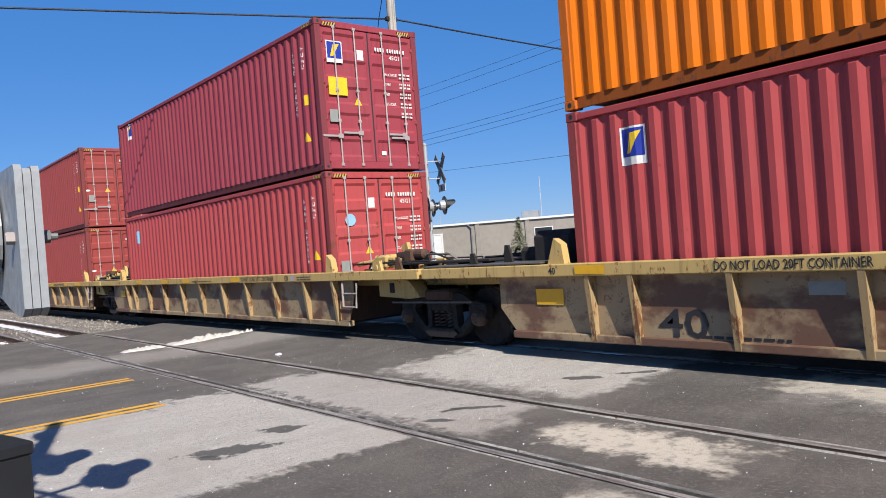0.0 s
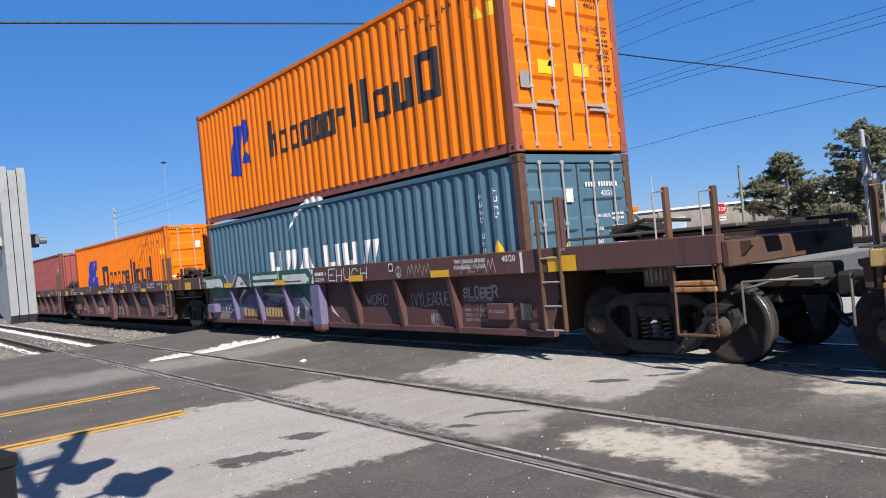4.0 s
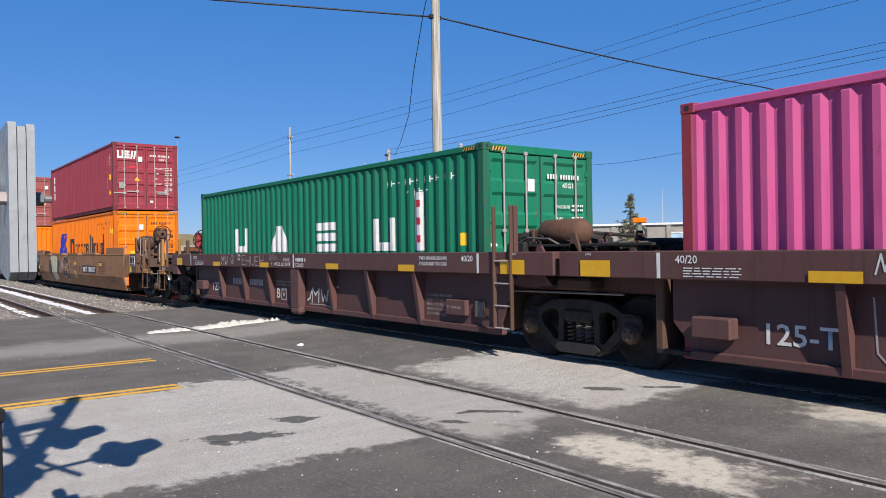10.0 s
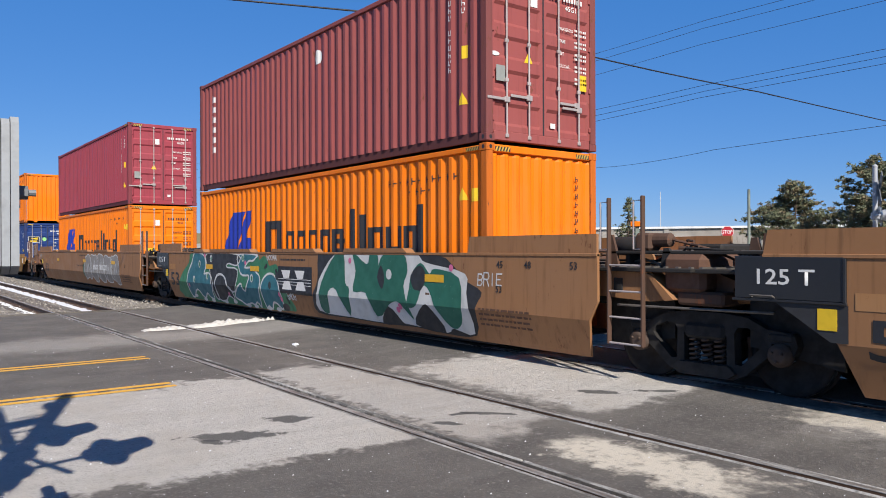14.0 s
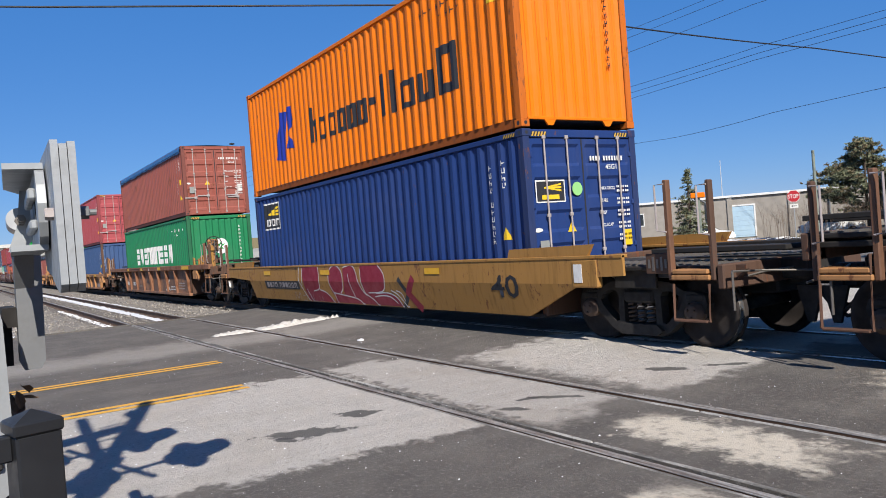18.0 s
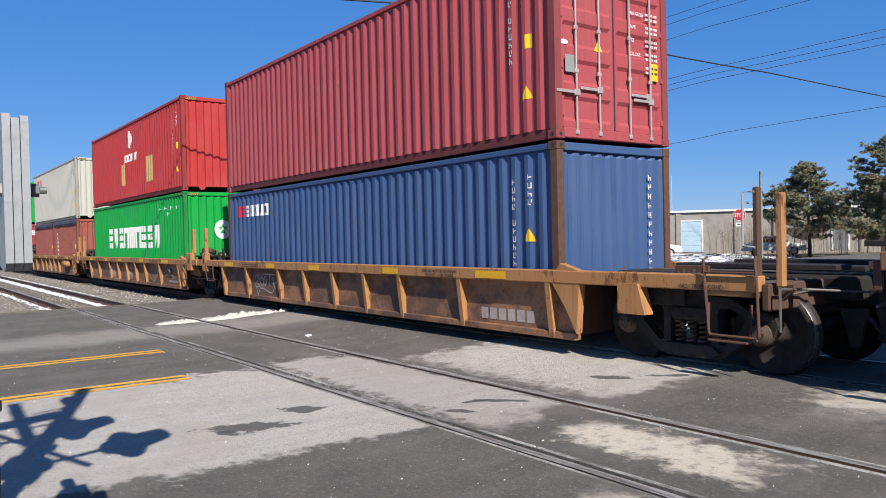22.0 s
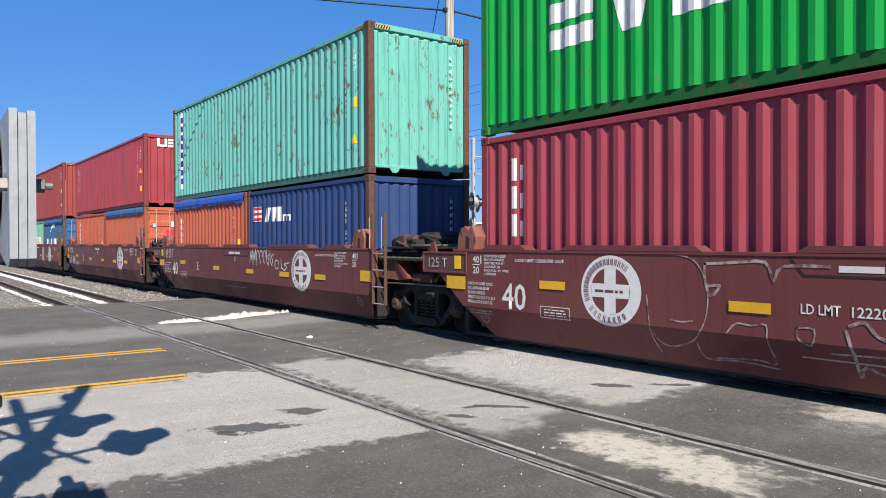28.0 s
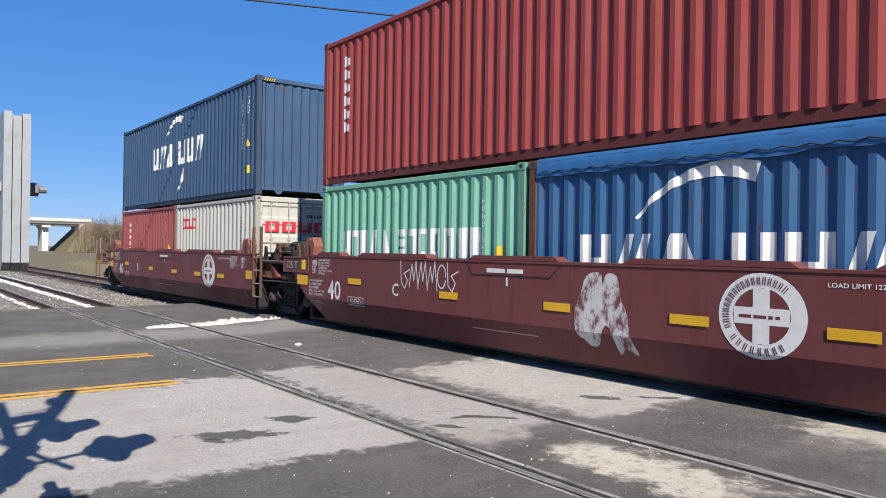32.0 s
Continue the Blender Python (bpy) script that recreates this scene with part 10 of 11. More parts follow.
part("bolt", Build().tube([(-0.985, -0.065, 1.85), (-0.80, -0.065, 1.85)], 0.012, 8).lathe([(0.02, 0.0), (0.02, 0.03)], (-0.975, -0.065, 1.85), "x", 6).lathe([(0.018, 0.0), (0.018, 0.022)], (-0.88, -0.065, 1.85), "x", 6), GREY_STEEL, bracket)
gate_part("pin", Build().tube([(-1.02, -0.07, 1.86), (-1.42, -0.07, 1.86)], 0.042, 18), SILVER_PAINT, None, "pale round pin")
part("lever_arm", Build().prism([(0.255, 1.75), (0.352, 1.75), (0.340, 1.30), (0.322, 1.265), (0.262, 1.265), (0.248, 1.30)], "x", -3.56, -3.47), GALV_DARK, gate, "dark grey cast lever arm")
part("lever_boss", Build().prism([(-3.12, 1.735), (-3.26, 1.735), (-3.22, 1.60)], "y", 0.235, 0.30), GALV_DARK, gate)
part("link", Build().prism([(0.20, 1.52), (0.25, 1.52), (0.25, 1.44), (0.20, 1.44)], "x", -3.75, -3.5).prism([(0.19, 1.50), (0.24, 1.50), (0.235, 1.27), (0.20, 1.27)], "x", -3.76, -3.66), DARK_STEEL, gate)
sec = [(0.02, 0.85), (0.10, 0.83), (0.155, 0.86), (0.175, 0.94), (0.182, 1.12), (0.178, 1.48), (0.160, 1.58), (0.12, 1.63), (0.05, 1.64), (-0.06, 1.62), (-0.10, 1.52), (-0.10, 0.90), (-0.04, 0.83)]
part("housing", Build().prism(sec, "x", -3.62, -3.20), GALV_DARK, gate, "rounded grey machine housing")
part("housing_lid", Build().prism([(y_ * 1.03 + 0.002, 1.24 + (z_ - 1.24) * 1.02) for y_, z_ in sec], "x", -3.24, -3.19), GALV, gate)
for z_ in (0.98, 1.26, 1.50):
    part("latch", Build().bev(-3.20, -3.165, 0.10, 0.15, z_ - 0.03, z_ + 0.03, 0.006), DARK_STEEL, gate)
part("crank", Build().tube([(-3.40, 0.12, 0.85), (-3.40, 0.14, 0.62)], 0.028, 8).bev(-3.52, -3.30, 0.08, 0.17, 0.75, 0.84, 0.015), DARK_STEEL, gate)
part("pedestal", Build().bev(-3.46, -3.32, -0.09, 0.05, 0.0, 0.86, 0.02), GALV_DARK, gate)


# ---- crossing signals ----
def crossing_signal(label, at, turn, top, lamps, arm_z, buck, reach=0.0, base=0.0, disc_r=0.29, panel=True, out=0.09, blade=0.61):
    """A mast with lamps on a crossarm: lamps (along the arm, side: -1 or 1); buck: height of the crossed boards."""
    th = turned(thing("crossing_signal", label, "crossing signal"), at, turn)
    part("mast", Build().tube([(0, 0, base), (0, 0, top)], 0.085 if top > 5 else 0.065, 14), SILVER_PAINT, th)
    part("finial", Build().lathe([(0.075, 0), (0.075, 0.03), (0.04, 0.07), (0.01, 0.09)], (0, 0, top), "z", 14), SILVER_PAINT, th)
    part("base", Build().lathe([(0.24, 0.0), (0.22, 0.06), (0.12, 0.16), (0.10, 0.42)], (0, 0, base), "z", 16), SILVER_PAINT, th)
    arm = part("crossarm", Build().tube([(-0.8, 0, arm_z), (0.8, 0, arm_z)], 0.03, 10).bev(-0.1, 0.1, -0.1, 0.1, arm_z - 0.10, arm_z + 0.10, 0.02), SILVER_PAINT, th)
    for lx, s in lamps:
        y = s * (0.17 + (reach[s > 0] if type(reach) is tuple else reach))
        lamp = part("lamp", shell([(0.02, -s * 0.16), (0.14, -s * 0.14), (0.17, -s * 0.02), (0.17, 0.02 * s)], (lx, y, arm_z), "y", 20).tube([(lx, 0, arm_z), (lx, y, arm_z)], 0.03, 8), SILVER_PAINT, th, "silver lamp housing")
        part("background_disc", Build().lathe([(disc_r, 0.0), (disc_r, s * 0.012)], (lx, y + s * 0.02, arm_z), "y", 28), BLACK, lamp, "black round backing disc")
        part("lens", Build().lathe([(0.15, 0.0), (0.12, s * 0.02), (0.02, s * 0.035)], (lx, y + s * 0.034, arm_z), "y", 20), GLASS_LENS, lamp, "dark red unlit lens")
        v = Build()
        m = 14
        ring_ = []
        for i in range(m + 1):
            a = radians(-35 + 250 * i / m)
            d = 0.08 + 0.24 * min(1.0, max(0.0, math.sin(a) + 0.45) * 1.2)
            for rr, e in ((0.165, 0.03), (0.165, 0.03 + d), (0.172, 0.03 + d), (0.172, 0.03)):
                ring_.append((lx + rr * math.cos(a), y + s * e, arm_z + rr * math.sin(a)))
        v.add(ring_, [(i * 4 + q, i * 4 + (q + 1) % 4, i * 4 + 4 + (q + 1) % 4, i * 4 + 4 + q) for i in range(m) for q in range(4)])
        part("hood", v, BLACK, lamp, "black half-round hood")
    for s in (-1, 1):
        board = Build().box(-blade, blade, -0.012, 0.012, -0.115, 0.115)
        # far boards grey: bare metal backs, with their shade put into the colour
        ob = part("crossbuck_blade", board, WHITE if top > 5 else GALV_DARK, th, "board of a crossbuck")
        ob.location, ob.rotation_euler = (0, -out - 0.026 * (s > 0), buck), (0, radians(45 * s), 0)
        edge = part("border", Build().box(0.01 - blade, blade - 0.01, -0.0155, -0.0125, -0.108, -0.095).box(0.01 - blade, blade - 0.01, -0.0155, -0.0125, 0.095, 0.108), BLACK_MARK, ob)
        edge["kind"] = "stuff"
    if abs(out) > 0.2:
        for z in (buck - 0.3, buck + 0.25):
            part("bracket", Build().tube([(0, 0, z), (0, -out + 0.012, z)], 0.018, 6), SILVER_PAINT, th)
    if panel:
        p = part("track_sign", Build().bev(-0.34, 0.34, -0.10 - out + 0.09, -0.085 - out + 0.09, buck - 0.72, buck - 0.48, 0.005), WHITE, th, "small white sign below the crossbuck")
        part("figure", Build().box(-0.05, 0.05, -0.104 - out + 0.09, -0.1005 - out + 0.09, buck - 0.69, buck - 0.52), BLACK_MARK, p)
    bell = part("bell", Build().lathe([(0.02, 0.0), (0.16, 0.02), (0.17, 0.05), (0.10, 0.10), (0.03, 0.12)], (0.0, -0.12, top - 0.42 if not panel else arm_z - 0.65), "y", 20), GALV_DARK, th, "round grey bell")
    for k in range(int((top - 1.4) / 0.42)):
        z = 1.3 + 0.42 * k
        if abs(z - arm_z) > 0.12:
            part("step", Build().tube([(-0.2, 0.02, z), (0.2, 0.02, z)], 0.011, 6), SILVER_PAINT, th)
    return th


# the near one stands just out of view and casts its shadow on the road
crossing_signal("silver crossing signal mast with hooded red lamps and crossbuck", (-3.0, -0.28, 0), 16, 5.3, ((-0.46, 1), (0.46, 1), (-0.46, -1), (0.46, -1)), 3.25, 4.33, (0.14, 0.30), 0.0, 0.30, False, 0.40, 0.66)
crossing_signal("silver crossing signal with dark hooded lamps beyond the tracks", (-18.76, 15.0, 0.02), -22, 4.85, ((-0.62, -1), (0.62, -1), (-0.62, 1), (0.62, 1)), 2.88, 4.08, (0.05, 0.12), out=-0.48)
crossing_signal("silver crossing signal far along the side road", (-9.75, 23.06, 0.0), 121, 3.95, ((-0.6, -1), (0.6, -1)), 2.55, 3.3, 0.05)

# ---- black fence ----
fence = thing("metal_fence", "black powder-coated steel fence with square posts", "fence")
FD = Vector((0.20, -0.98, 0)).normalized()


def fence_post(p):
    m = Matrix.Translation(p) @ Matrix.Rotation(math.atan2(FD.y, FD.x), 4, "Z")
    b_ = Build()
    b_.bev(-0.050, 0.050, -0.050, 0.050, 0, 1.285, 0.006)
    ob = part("post", b_, BLACK, fence)
    ob.matrix_local = m
    c = Build().bev(-0.055, 0.055, -0.055, 0.055, 1.282, 1.314, 0.005)
    c.add([(-0.05, -0.05, 1.314), (0.05, -0.05, 1.314), (0.05, 0.05, 1.314), (-0.05, 0.05, 1.314), (0, 0, 1.337)], [(0, 1, 4), (1, 2, 4), (2, 3, 4), (3, 0, 4)])
    part("post_cap", c, BLACK, ob, "flat pyramid cap")


P0 = Vector((-2.03, 0.18, 0))
for d in (0.0, 1.75):
    fence_post(P0 + FD * d)
for z0, z1 in ((1.225, 1.285), (1.06, 1.10), (0.12, 0.16)):
    ob = part("rail", Build().bev(0.05, 1.70, -0.02, 0.02, z0, z1, 0.004), BLACK, fence)
    ob.matrix_local = Matrix.Translation(P0) @ Matrix.Rotation(math.atan2(FD.y, FD.x), 4, "Z")
pk = Build().bev(-0.0095, 0.0095, -0.0095, 0.0095, 0.08, 1.23, 0.002).mesh("picket")
pk.materials.append(BLACK)
for k in range(13):
    ob = part("picket", pk, None, fence)
    ob.matrix_local = Matrix.Translation(P0 + FD * (0.16 + 0.12 * k)) @ Matrix.Rotation(math.atan2(FD.y, FD.x), 4, "Z")
part("rail_bolt", shell([(0.0, 0.01), (0.008, 0.008), (0.008, 0)], (-1.985, 0.09, 1.262), "x", 8), SILVER, fence)

weed = thing("dry_weed", "clump of curled dry brown leaves beside the fence", "dry plant")
rnd = random.Random(3)
stem = Build()
WX, WY, WZ = -4.6, 0.25, 0.93
for k in range(6):
    stem.tube([(WX + rnd.uniform(-0.05, 0.05), WY, 0), (WX + rnd.uniform(-0.06, 0.06), WY, 0.5), (WX + rnd.uniform(-0.1, 0.1), WY + rnd.uniform(-0.06, 0.02), WZ)], 0.005, 5)
part("stem", stem, BARK, weed)["kind"] = "stuff"
leaf = Build()
for k in range(60):
    c = Vector((WX + rnd.gauss(0, 0.14), WY - 0.06 + rnd.gauss(0, 0.07), WZ + rnd.gauss(0, 0.045)))
    m = Euler((rnd.uniform(0, 6), rnd.uniform(0, 6), rnd.uniform(0, 6))).to_matrix()
    s = rnd.uniform(0.035, 0.07)
    leaf.add([c + m @ (Vector(p) * s) for p in ((-1, 0, 0), (-0.3, 0.5, 0.25), (0.5, 0.4, 0.3), (1, 0, 0), (0.5, -0.4, 0.3), (-0.3, -0.5, 0.25), (0.1, 0, 0))], [(0, 1, 6), (1, 2, 6), (2, 3, 6), (3, 4, 6), (4, 5, 6), (5, 0, 6)])
part("leaves", leaf, DRY_LEAF, weed, "curled brown leaves")["kind"] = "stuff"


# ---- poles and wires ----
def pole(name, label, x, y, top, r0, r1, material, base=-0.4, category="pole", lean=(0, 0)):
    th = turned(thing(name, label, category), (x, y, 0), 0)
    part("shaft", Build().tube([(lean[0] * k / 5, lean[1] * k / 5, base + (top - base) * k / 5) for k in range(6)], r0, 12, r1), material, th)
    return th


def wire(name, label, pts, r, sag=0.0, material=None, group="overhead wires"):
    """A hanging wire through the points, sagging between each two."""
    out = []
    for a, c in zip(pts, pts[1:]):
        a, c = Vector(a), Vector(c)
        for i in range(16):
            t = i / 16
            p = a.lerp(c, t)
            p.z -= sag * 4 * t * (1 - t)
            out.append(p)
    out.append(Vector(pts[-1]))
    return tagged(part(name, Build().tube(out, r, 6), material or WIRE_BLACK, None, "", True), label, "cable", group)


up = pole("utility_pole", "tall weathered wooden utility pole beside the tracks", -16.8, 12.6, 11.4, 0.155, 0.11, WOOD_POLE)
part("cable_clamp", Build().bev(-0.06, 0.06, -0.20, 0.16, 7.98, 8.10, 0.015), DARK_STEEL, up)
for z in (2.1, 5.2, 9.3):
    part("ground_wire_staple", Build().tube([(-0.1, -0.13, z), (-0.06, -0.15, z), (-0.06, -0.15, z + 0.05)], 0.008, 5), DARK_STEEL, up)
part("crossarm", Build().bev(-1.2, 1.2, -0.19, -0.09, 10.7, 10.82, 0.01), WOOD_POLE, up)
for x in (-1.1, -0.5, 0.5, 1.1):
    part("insulator", Build().lathe([(0.03, 0.0), (0.06, 0.03), (0.04, 0.07), (0.055, 0.10), (0.02, 0.16)], (x, -0.14, 10.82), "z", 10), GALV_DARK, up)
part("number_tag", Build().box(0.05, 0.13, -0.16, -0.148, 1.7, 1.85), WHITE, up)
wire("overhead_cable", "thick black cable sagging over the crossing", [(-27.0, -16.0, 8.32), (-20.4, 2.2, 8.0), (-16.85, 12.42, 8.04)], 0.024, 0.0)
wire("overhead_cable", "thick black cable running on beyond the tracks", [(-16.76, 12.76, 8.04), (-16.66, 28.8, 7.98), (-16.9, 70.0, 8.3)], 0.024, 0.10)
wire("drop_cable", "thin slack cable from the wooden pole to a short one", [(-16.83, 12.54, 9.3), (-17.8, 12.9, 8.4), (-19.6, 13.8, 7.2), (-22.2, 15.4, 6.4), (-25.7, 17.4, 6.0), (-30, 20, 6.1), (-33.5, 21.9, 6.7)], 0.012, 0.0)
pole("utility_pole", "wooden pole that holds the thin wires", 22, 26, 9.2, 0.14, 0.10, WOOD_POLE)
sp = pole("utility_pole", "short grey wooden pole with wires beyond the tracks", -33.5, 21.9, 6.85, 0.13, 0.10, WOOD_POLE)
part("bracket", Build().bev(-0.06, 0.06, -0.22, 0.05, 6.5, 6.6, 0.01), DARK_STEEL, sp)
for dz, dx in ((7.55, 0.0), (7.3, 0.1), (7.05, 0.3)):
    wire("thin_wire", "thin dark overhead wire", [(-33.5, 21.9 + dx, dz - 0.7 + 0.0), (-16.0, 24.2 - dx, dz), (22, 26, dz + 0.9)], 0.008, 0.12)
wire("thin_wire", "thin dark wire low beyond the tracks", [(-33.5, 21.9, 5.4), (-19.2, 23.0, 4.8), (-13.6, 21.0, 4.7), (22, 26, 6.4)], 0.007, 0.05)
for x, y, top, cross, r in ((-99, 48, 19.1, (12.3, 17.6), 0.22), (-174, 44.7, 17.8, (16.9, 15.6), 0.22)):
    tp = pole("transmission_pole", "distant wooden power pole with crossarms", x, y, top, r, r * 0.6, WOOD_POLE)
    for z in cross:
        part("crossarm", Build().bev(-0.9, 0.9, -0.10, 0.10, z - 0.08, z + 0.08, 0.02), WOOD_POLE, tp)
    for z, yy in ((17.9, -0.4), (16.9, 0.4), (15.4, -0.4)):
        if z < top:
            part("insulator", Build().tube([(0, yy * 0.3, z - 0.02), (0, yy, z)], 0.06, 6), GALV_DARK, tp)
for z0, z1, y in ((17.9, 19.0, 51.0), (16.9, 18.3, 50.6), (15.4, 17.0, 50.2)):
    wire("thin_wire", "high thin power line", [(-174, 44.7, z0 - 1.4), (-99, 48, z0), (-33.6, y, z1), (60, y + 4, z1 + 2.2)], 0.016, 0.5)
pole("light_pole", "thin distant grey light pole", -102.5, 62.5, 15.2, 0.10, 0.06, SILVER_PAINT)
pole("light_pole", "thin distant grey pole", -127, 80, 8.3, 0.12, 0.08, SILVER_PAINT)
hm = pole("high_mast_light", "tall pale high-mast light far along the highway", -181, 58.6, 29.0, 0.05, 0.03, SILVER_PAINT)
part("lamp_ring", Build().lathe([(0.2, 0.0), (0.65, 0.1), (0.65, 0.3), (0.2, 0.45)], (0, 0, 28.5), "z", 12), DARK_STEEL, hm, "dark ring of lamps")
for x, y, top in ((-92, 70, 6.5), (-80, 66, 5.6), (-63, 68, 9.0), (-55, 74, 8.2)):
    pole("light_pole", "thin distant light pole", x, y, top, 0.06, 0.04, SILVER_PAINT)
gp = pole("sign_post", "grey-green square post beyond the tracks", -15.3, 25.84, 3.8, 0.055, 0.05, GREEN_POST, 0.0, "post")

# ---- stop sign ----
stop = turned(thing("stop_sign", "red octagonal stop sign on a thin post", "road sign"), (-26.6, 42.5, 0.26), 32)


def octagon(r, y0, y1):
    return Build().prism([(r * math.cos(radians(22.5 + 45 * i)), 2.37 + r * math.sin(radians(22.5 + 45 * i))) for i in range(8)], "y", y0, y1)


part("post", Build().bev(-0.03, 0.03, 0.012, 0.05, -0.62, 2.7, 0.004), GALV, stop)
part("border", octagon(0.385, 0.0, 0.004), WHITE, stop, "white border")
face = part("face", octagon(0.362, -0.006, -0.001), STOP_RED, stop, "red sheet")
me = lettering("STOP", 0.25, 0.58)
me.materials.append(WHITE)
part("lettering", me, None, stop, "the word STOP").location = (-0.30, -0.011, 2.24)
plate = part("plate", Build().box(-0.23, 0.23, -0.006, 0.0, 1.66, 1.90), WHITE, stop, "small white plate")
part("arrow", Build().prism([(-0.16, 1.78), (-0.08, 1.84), (-0.08, 1.80), (0.16, 1.80), (0.16, 1.76), (-0.08, 1.76), (-0.08, 1.72)], "y", -0.010, -0.0065), BLACK_MARK, plate)

# ---- warehouse ----
WA, WB = Vector((-78.0, 30.7, 0)), Vector((-8.0, 78.8, 0))
wd = (WB - WA).normalized()
wlen = (WB - WA).length
house = thing("warehouse", "long low grey-beige block warehouse with a flat white-edged roof", "building")
house.matrix_world = Matrix.Translation(WA) @ Matrix.Rotation(math.atan2(wd.y, wd.x), 4, "Z")
part("wall", Build().box(0, wlen, 0, 26, -0.4, 3.34), BEIGE_WALL, house)
part("roof", Build().box(-0.2, wlen + 0.2, -0.2, 26.2, 3.34, 3.52), WHITE_TRIM, house, "white metal roof edge")
for k in range(18):
    x = 2.0 + k * (wlen - 4) / 17
    part("pilaster", Build().box(x - 0.2, x + 0.2, -0.12, 0.0, -0.4, 3.34), BEIGE_WALL, house)
for x in (12, 30, 43.0, 52.5, 66):
    part("downpipe", Build().tube([(x, -0.16, -0.3), (x, -0.16, 3.0), (x - 0.35, -0.12, 3.3)], 0.07, 8), GALV_DARK, house)
for x, w, mt in ((45.0, 1.75, PALE_BLUE), (57.0, 1.1, GALV_DARK), (24.0, 3.0, WHITE_TRIM)):
    dr = part("loading_door", Build().box(x, x + w, -0.06, 0.0, -0.1, 2.55), mt, house, "light roller door")
    part("frame", Build().box(x - 0.12, x, -0.10, 0.0, -0.1, 2.67).box(x + w, x + w + 0.12, -0.10, 0.0, -0.1, 2.67).box(x, x + w, -0.10, 0.0, 2.55, 2.67), WHITE_TRIM, dr)
    for j in range(6):
        part("slat", Build().box(x + 0.02, x + w - 0.02, -0.075, -0.062, 0.05 + 0.41 * j, 0.38 + 0.41 * j), mt, dr)
for x in (8.0, 18.0, 36.0, 62.0, 71.0):
    wn_ = part("window", Build().box(x, x + 1.6, -0.03, 0.0, 1.5, 2.5), DARK_GLASS, house, "small dark window")
    part("frame", Build().box(x - 0.07, x, -0.06, 0, 1.43, 2.57).box(x + 1.6, x + 1.67, -0.06, 0, 1.43, 2.57).box(x, x + 1.6, -0.06, 0, 1.43, 1.5).box(x, x + 1.6, -0.06, 0, 2.5, 2.57), WHITE_TRIM, wn_)
for x, w, h in ((34.0, 1.6, 0.8), (20.0, 1.2, 0.6), (58.0, 2.0, 0.9)):
    part("roof_vent", Build().bev(x, x + w, 5, 6.6, 3.52, 3.52 + h, 0.05), GALV, house)
tagged(part("snow_patch", heap(-46, -28, 40, 52, 0.35, 50, 36, 77, -0.33), SNOW, None, "", True), "patch of old snow on the yard before the warehouse", "snow", "", "stuff")
bx = turned(thing("orange_cabinet", "small cabinet with an orange top on a post", "utility box"), (-24.9, 31.6, 0), 35)
part("post", Build().bev(-0.10, 0.10, -0.10, 0.10, -0.4, 2.75, 0.02), GREEN_POST, bx)
part("top", Build().bev(-0.34, 0.34, -0.22, 0.22, 2.75, 3.02, 0.03), ORANGE, bx, "orange box top")


# ---- parked cars ----
def parked_car(label, x, y, turn, paintm):
    th = turned(thing("parked_car", label, "car", "parked cars"), (x, y, -0.32), turn)
    prof_ = [(-2.2, 0.35), (-2.25, 0.75), (-2.1, 0.92), (-1.3, 0.98), (1.25, 0.98), (2.05, 0.86), (2.2, 0.65), (2.2, 0.35)]
    body = part("body", Build().prism(prof_, "y", -0.88, 0.88), paintm, th)
    part("cabin", Build().add([(-1.75, -0.80, 0.97), (1.15, -0.80, 0.97), (1.15, 0.80, 0.97), (-1.75, 0.80, 0.97), (-1.2, -0.62, 1.5), (0.4, -0.62, 1.5), (0.4, 0.62, 1.5), (-1.2, 0.62, 1.5)],
                              [(0, 1, 5, 4), (1, 2, 6, 5), (2, 3, 7, 6), (3, 0, 4, 7), (4, 5, 6, 7)]), paintm, th)
    for s in (-1, 1):
        part("side_window", Build().add([(-1.5, s * 0.79, 1.02), (0.9, s * 0.79, 1.02), (0.36, s * 0.645, 1.44), (-1.15, s * 0.645, 1.44)], [(0, 1, 2, 3)] if s < 0 else [(3, 2, 1, 0)]), DARK_GLASS, th)
        part("headlight", Build().bev(2.1, 2.21, s * 0.55 - 0.16, s * 0.55 + 0.16, 0.62, 0.76, 0.02), WHITE_TRIM, th)
        part("tail_light", Build().bev(-2.27, -2.18, s * 0.62 - 0.12, s * 0.62 + 0.12, 0.66, 0.84, 0.02), GLASS_LENS, th)
        for e in (-1.35, 1.35):
            w = part("wheel", Build().lathe([(0.2, -0.11), (0.31, -0.11), (0.33, -0.08), (0.33, 0.08), (0.31, 0.11), (0.2, 0.11)], (e, s * 0.80, 0.33), "y", 20), RUBBER, th)
            part("rim", Build().lathe([(0.19, -0.115), (0.12, -0.09), (0.03, -0.10), (0.03, 0.10), (0.12, 0.09), (0.19, 0.115)], (e, s * 0.80, 0.33), "y", 16), SILVER_PAINT, w)
    part("windscreen", Build().add([(1.13, -0.72, 1.02), (1.13, 0.72, 1.02), (0.46, 0.56, 1.46), (0.46, -0.56, 1.46)], [(0, 1, 2, 3)]), DARK_GLASS, th)
    part("bumper", Build().bev(2.12, 2.30, -0.85, 0.85, 0.34, 0.58, 0.05), paintm, th)
    part("bumper", Build().bev(-2.34, -2.16, -0.85, 0.85, 0.34, 0.58, 0.05), paintm, th)
    return th


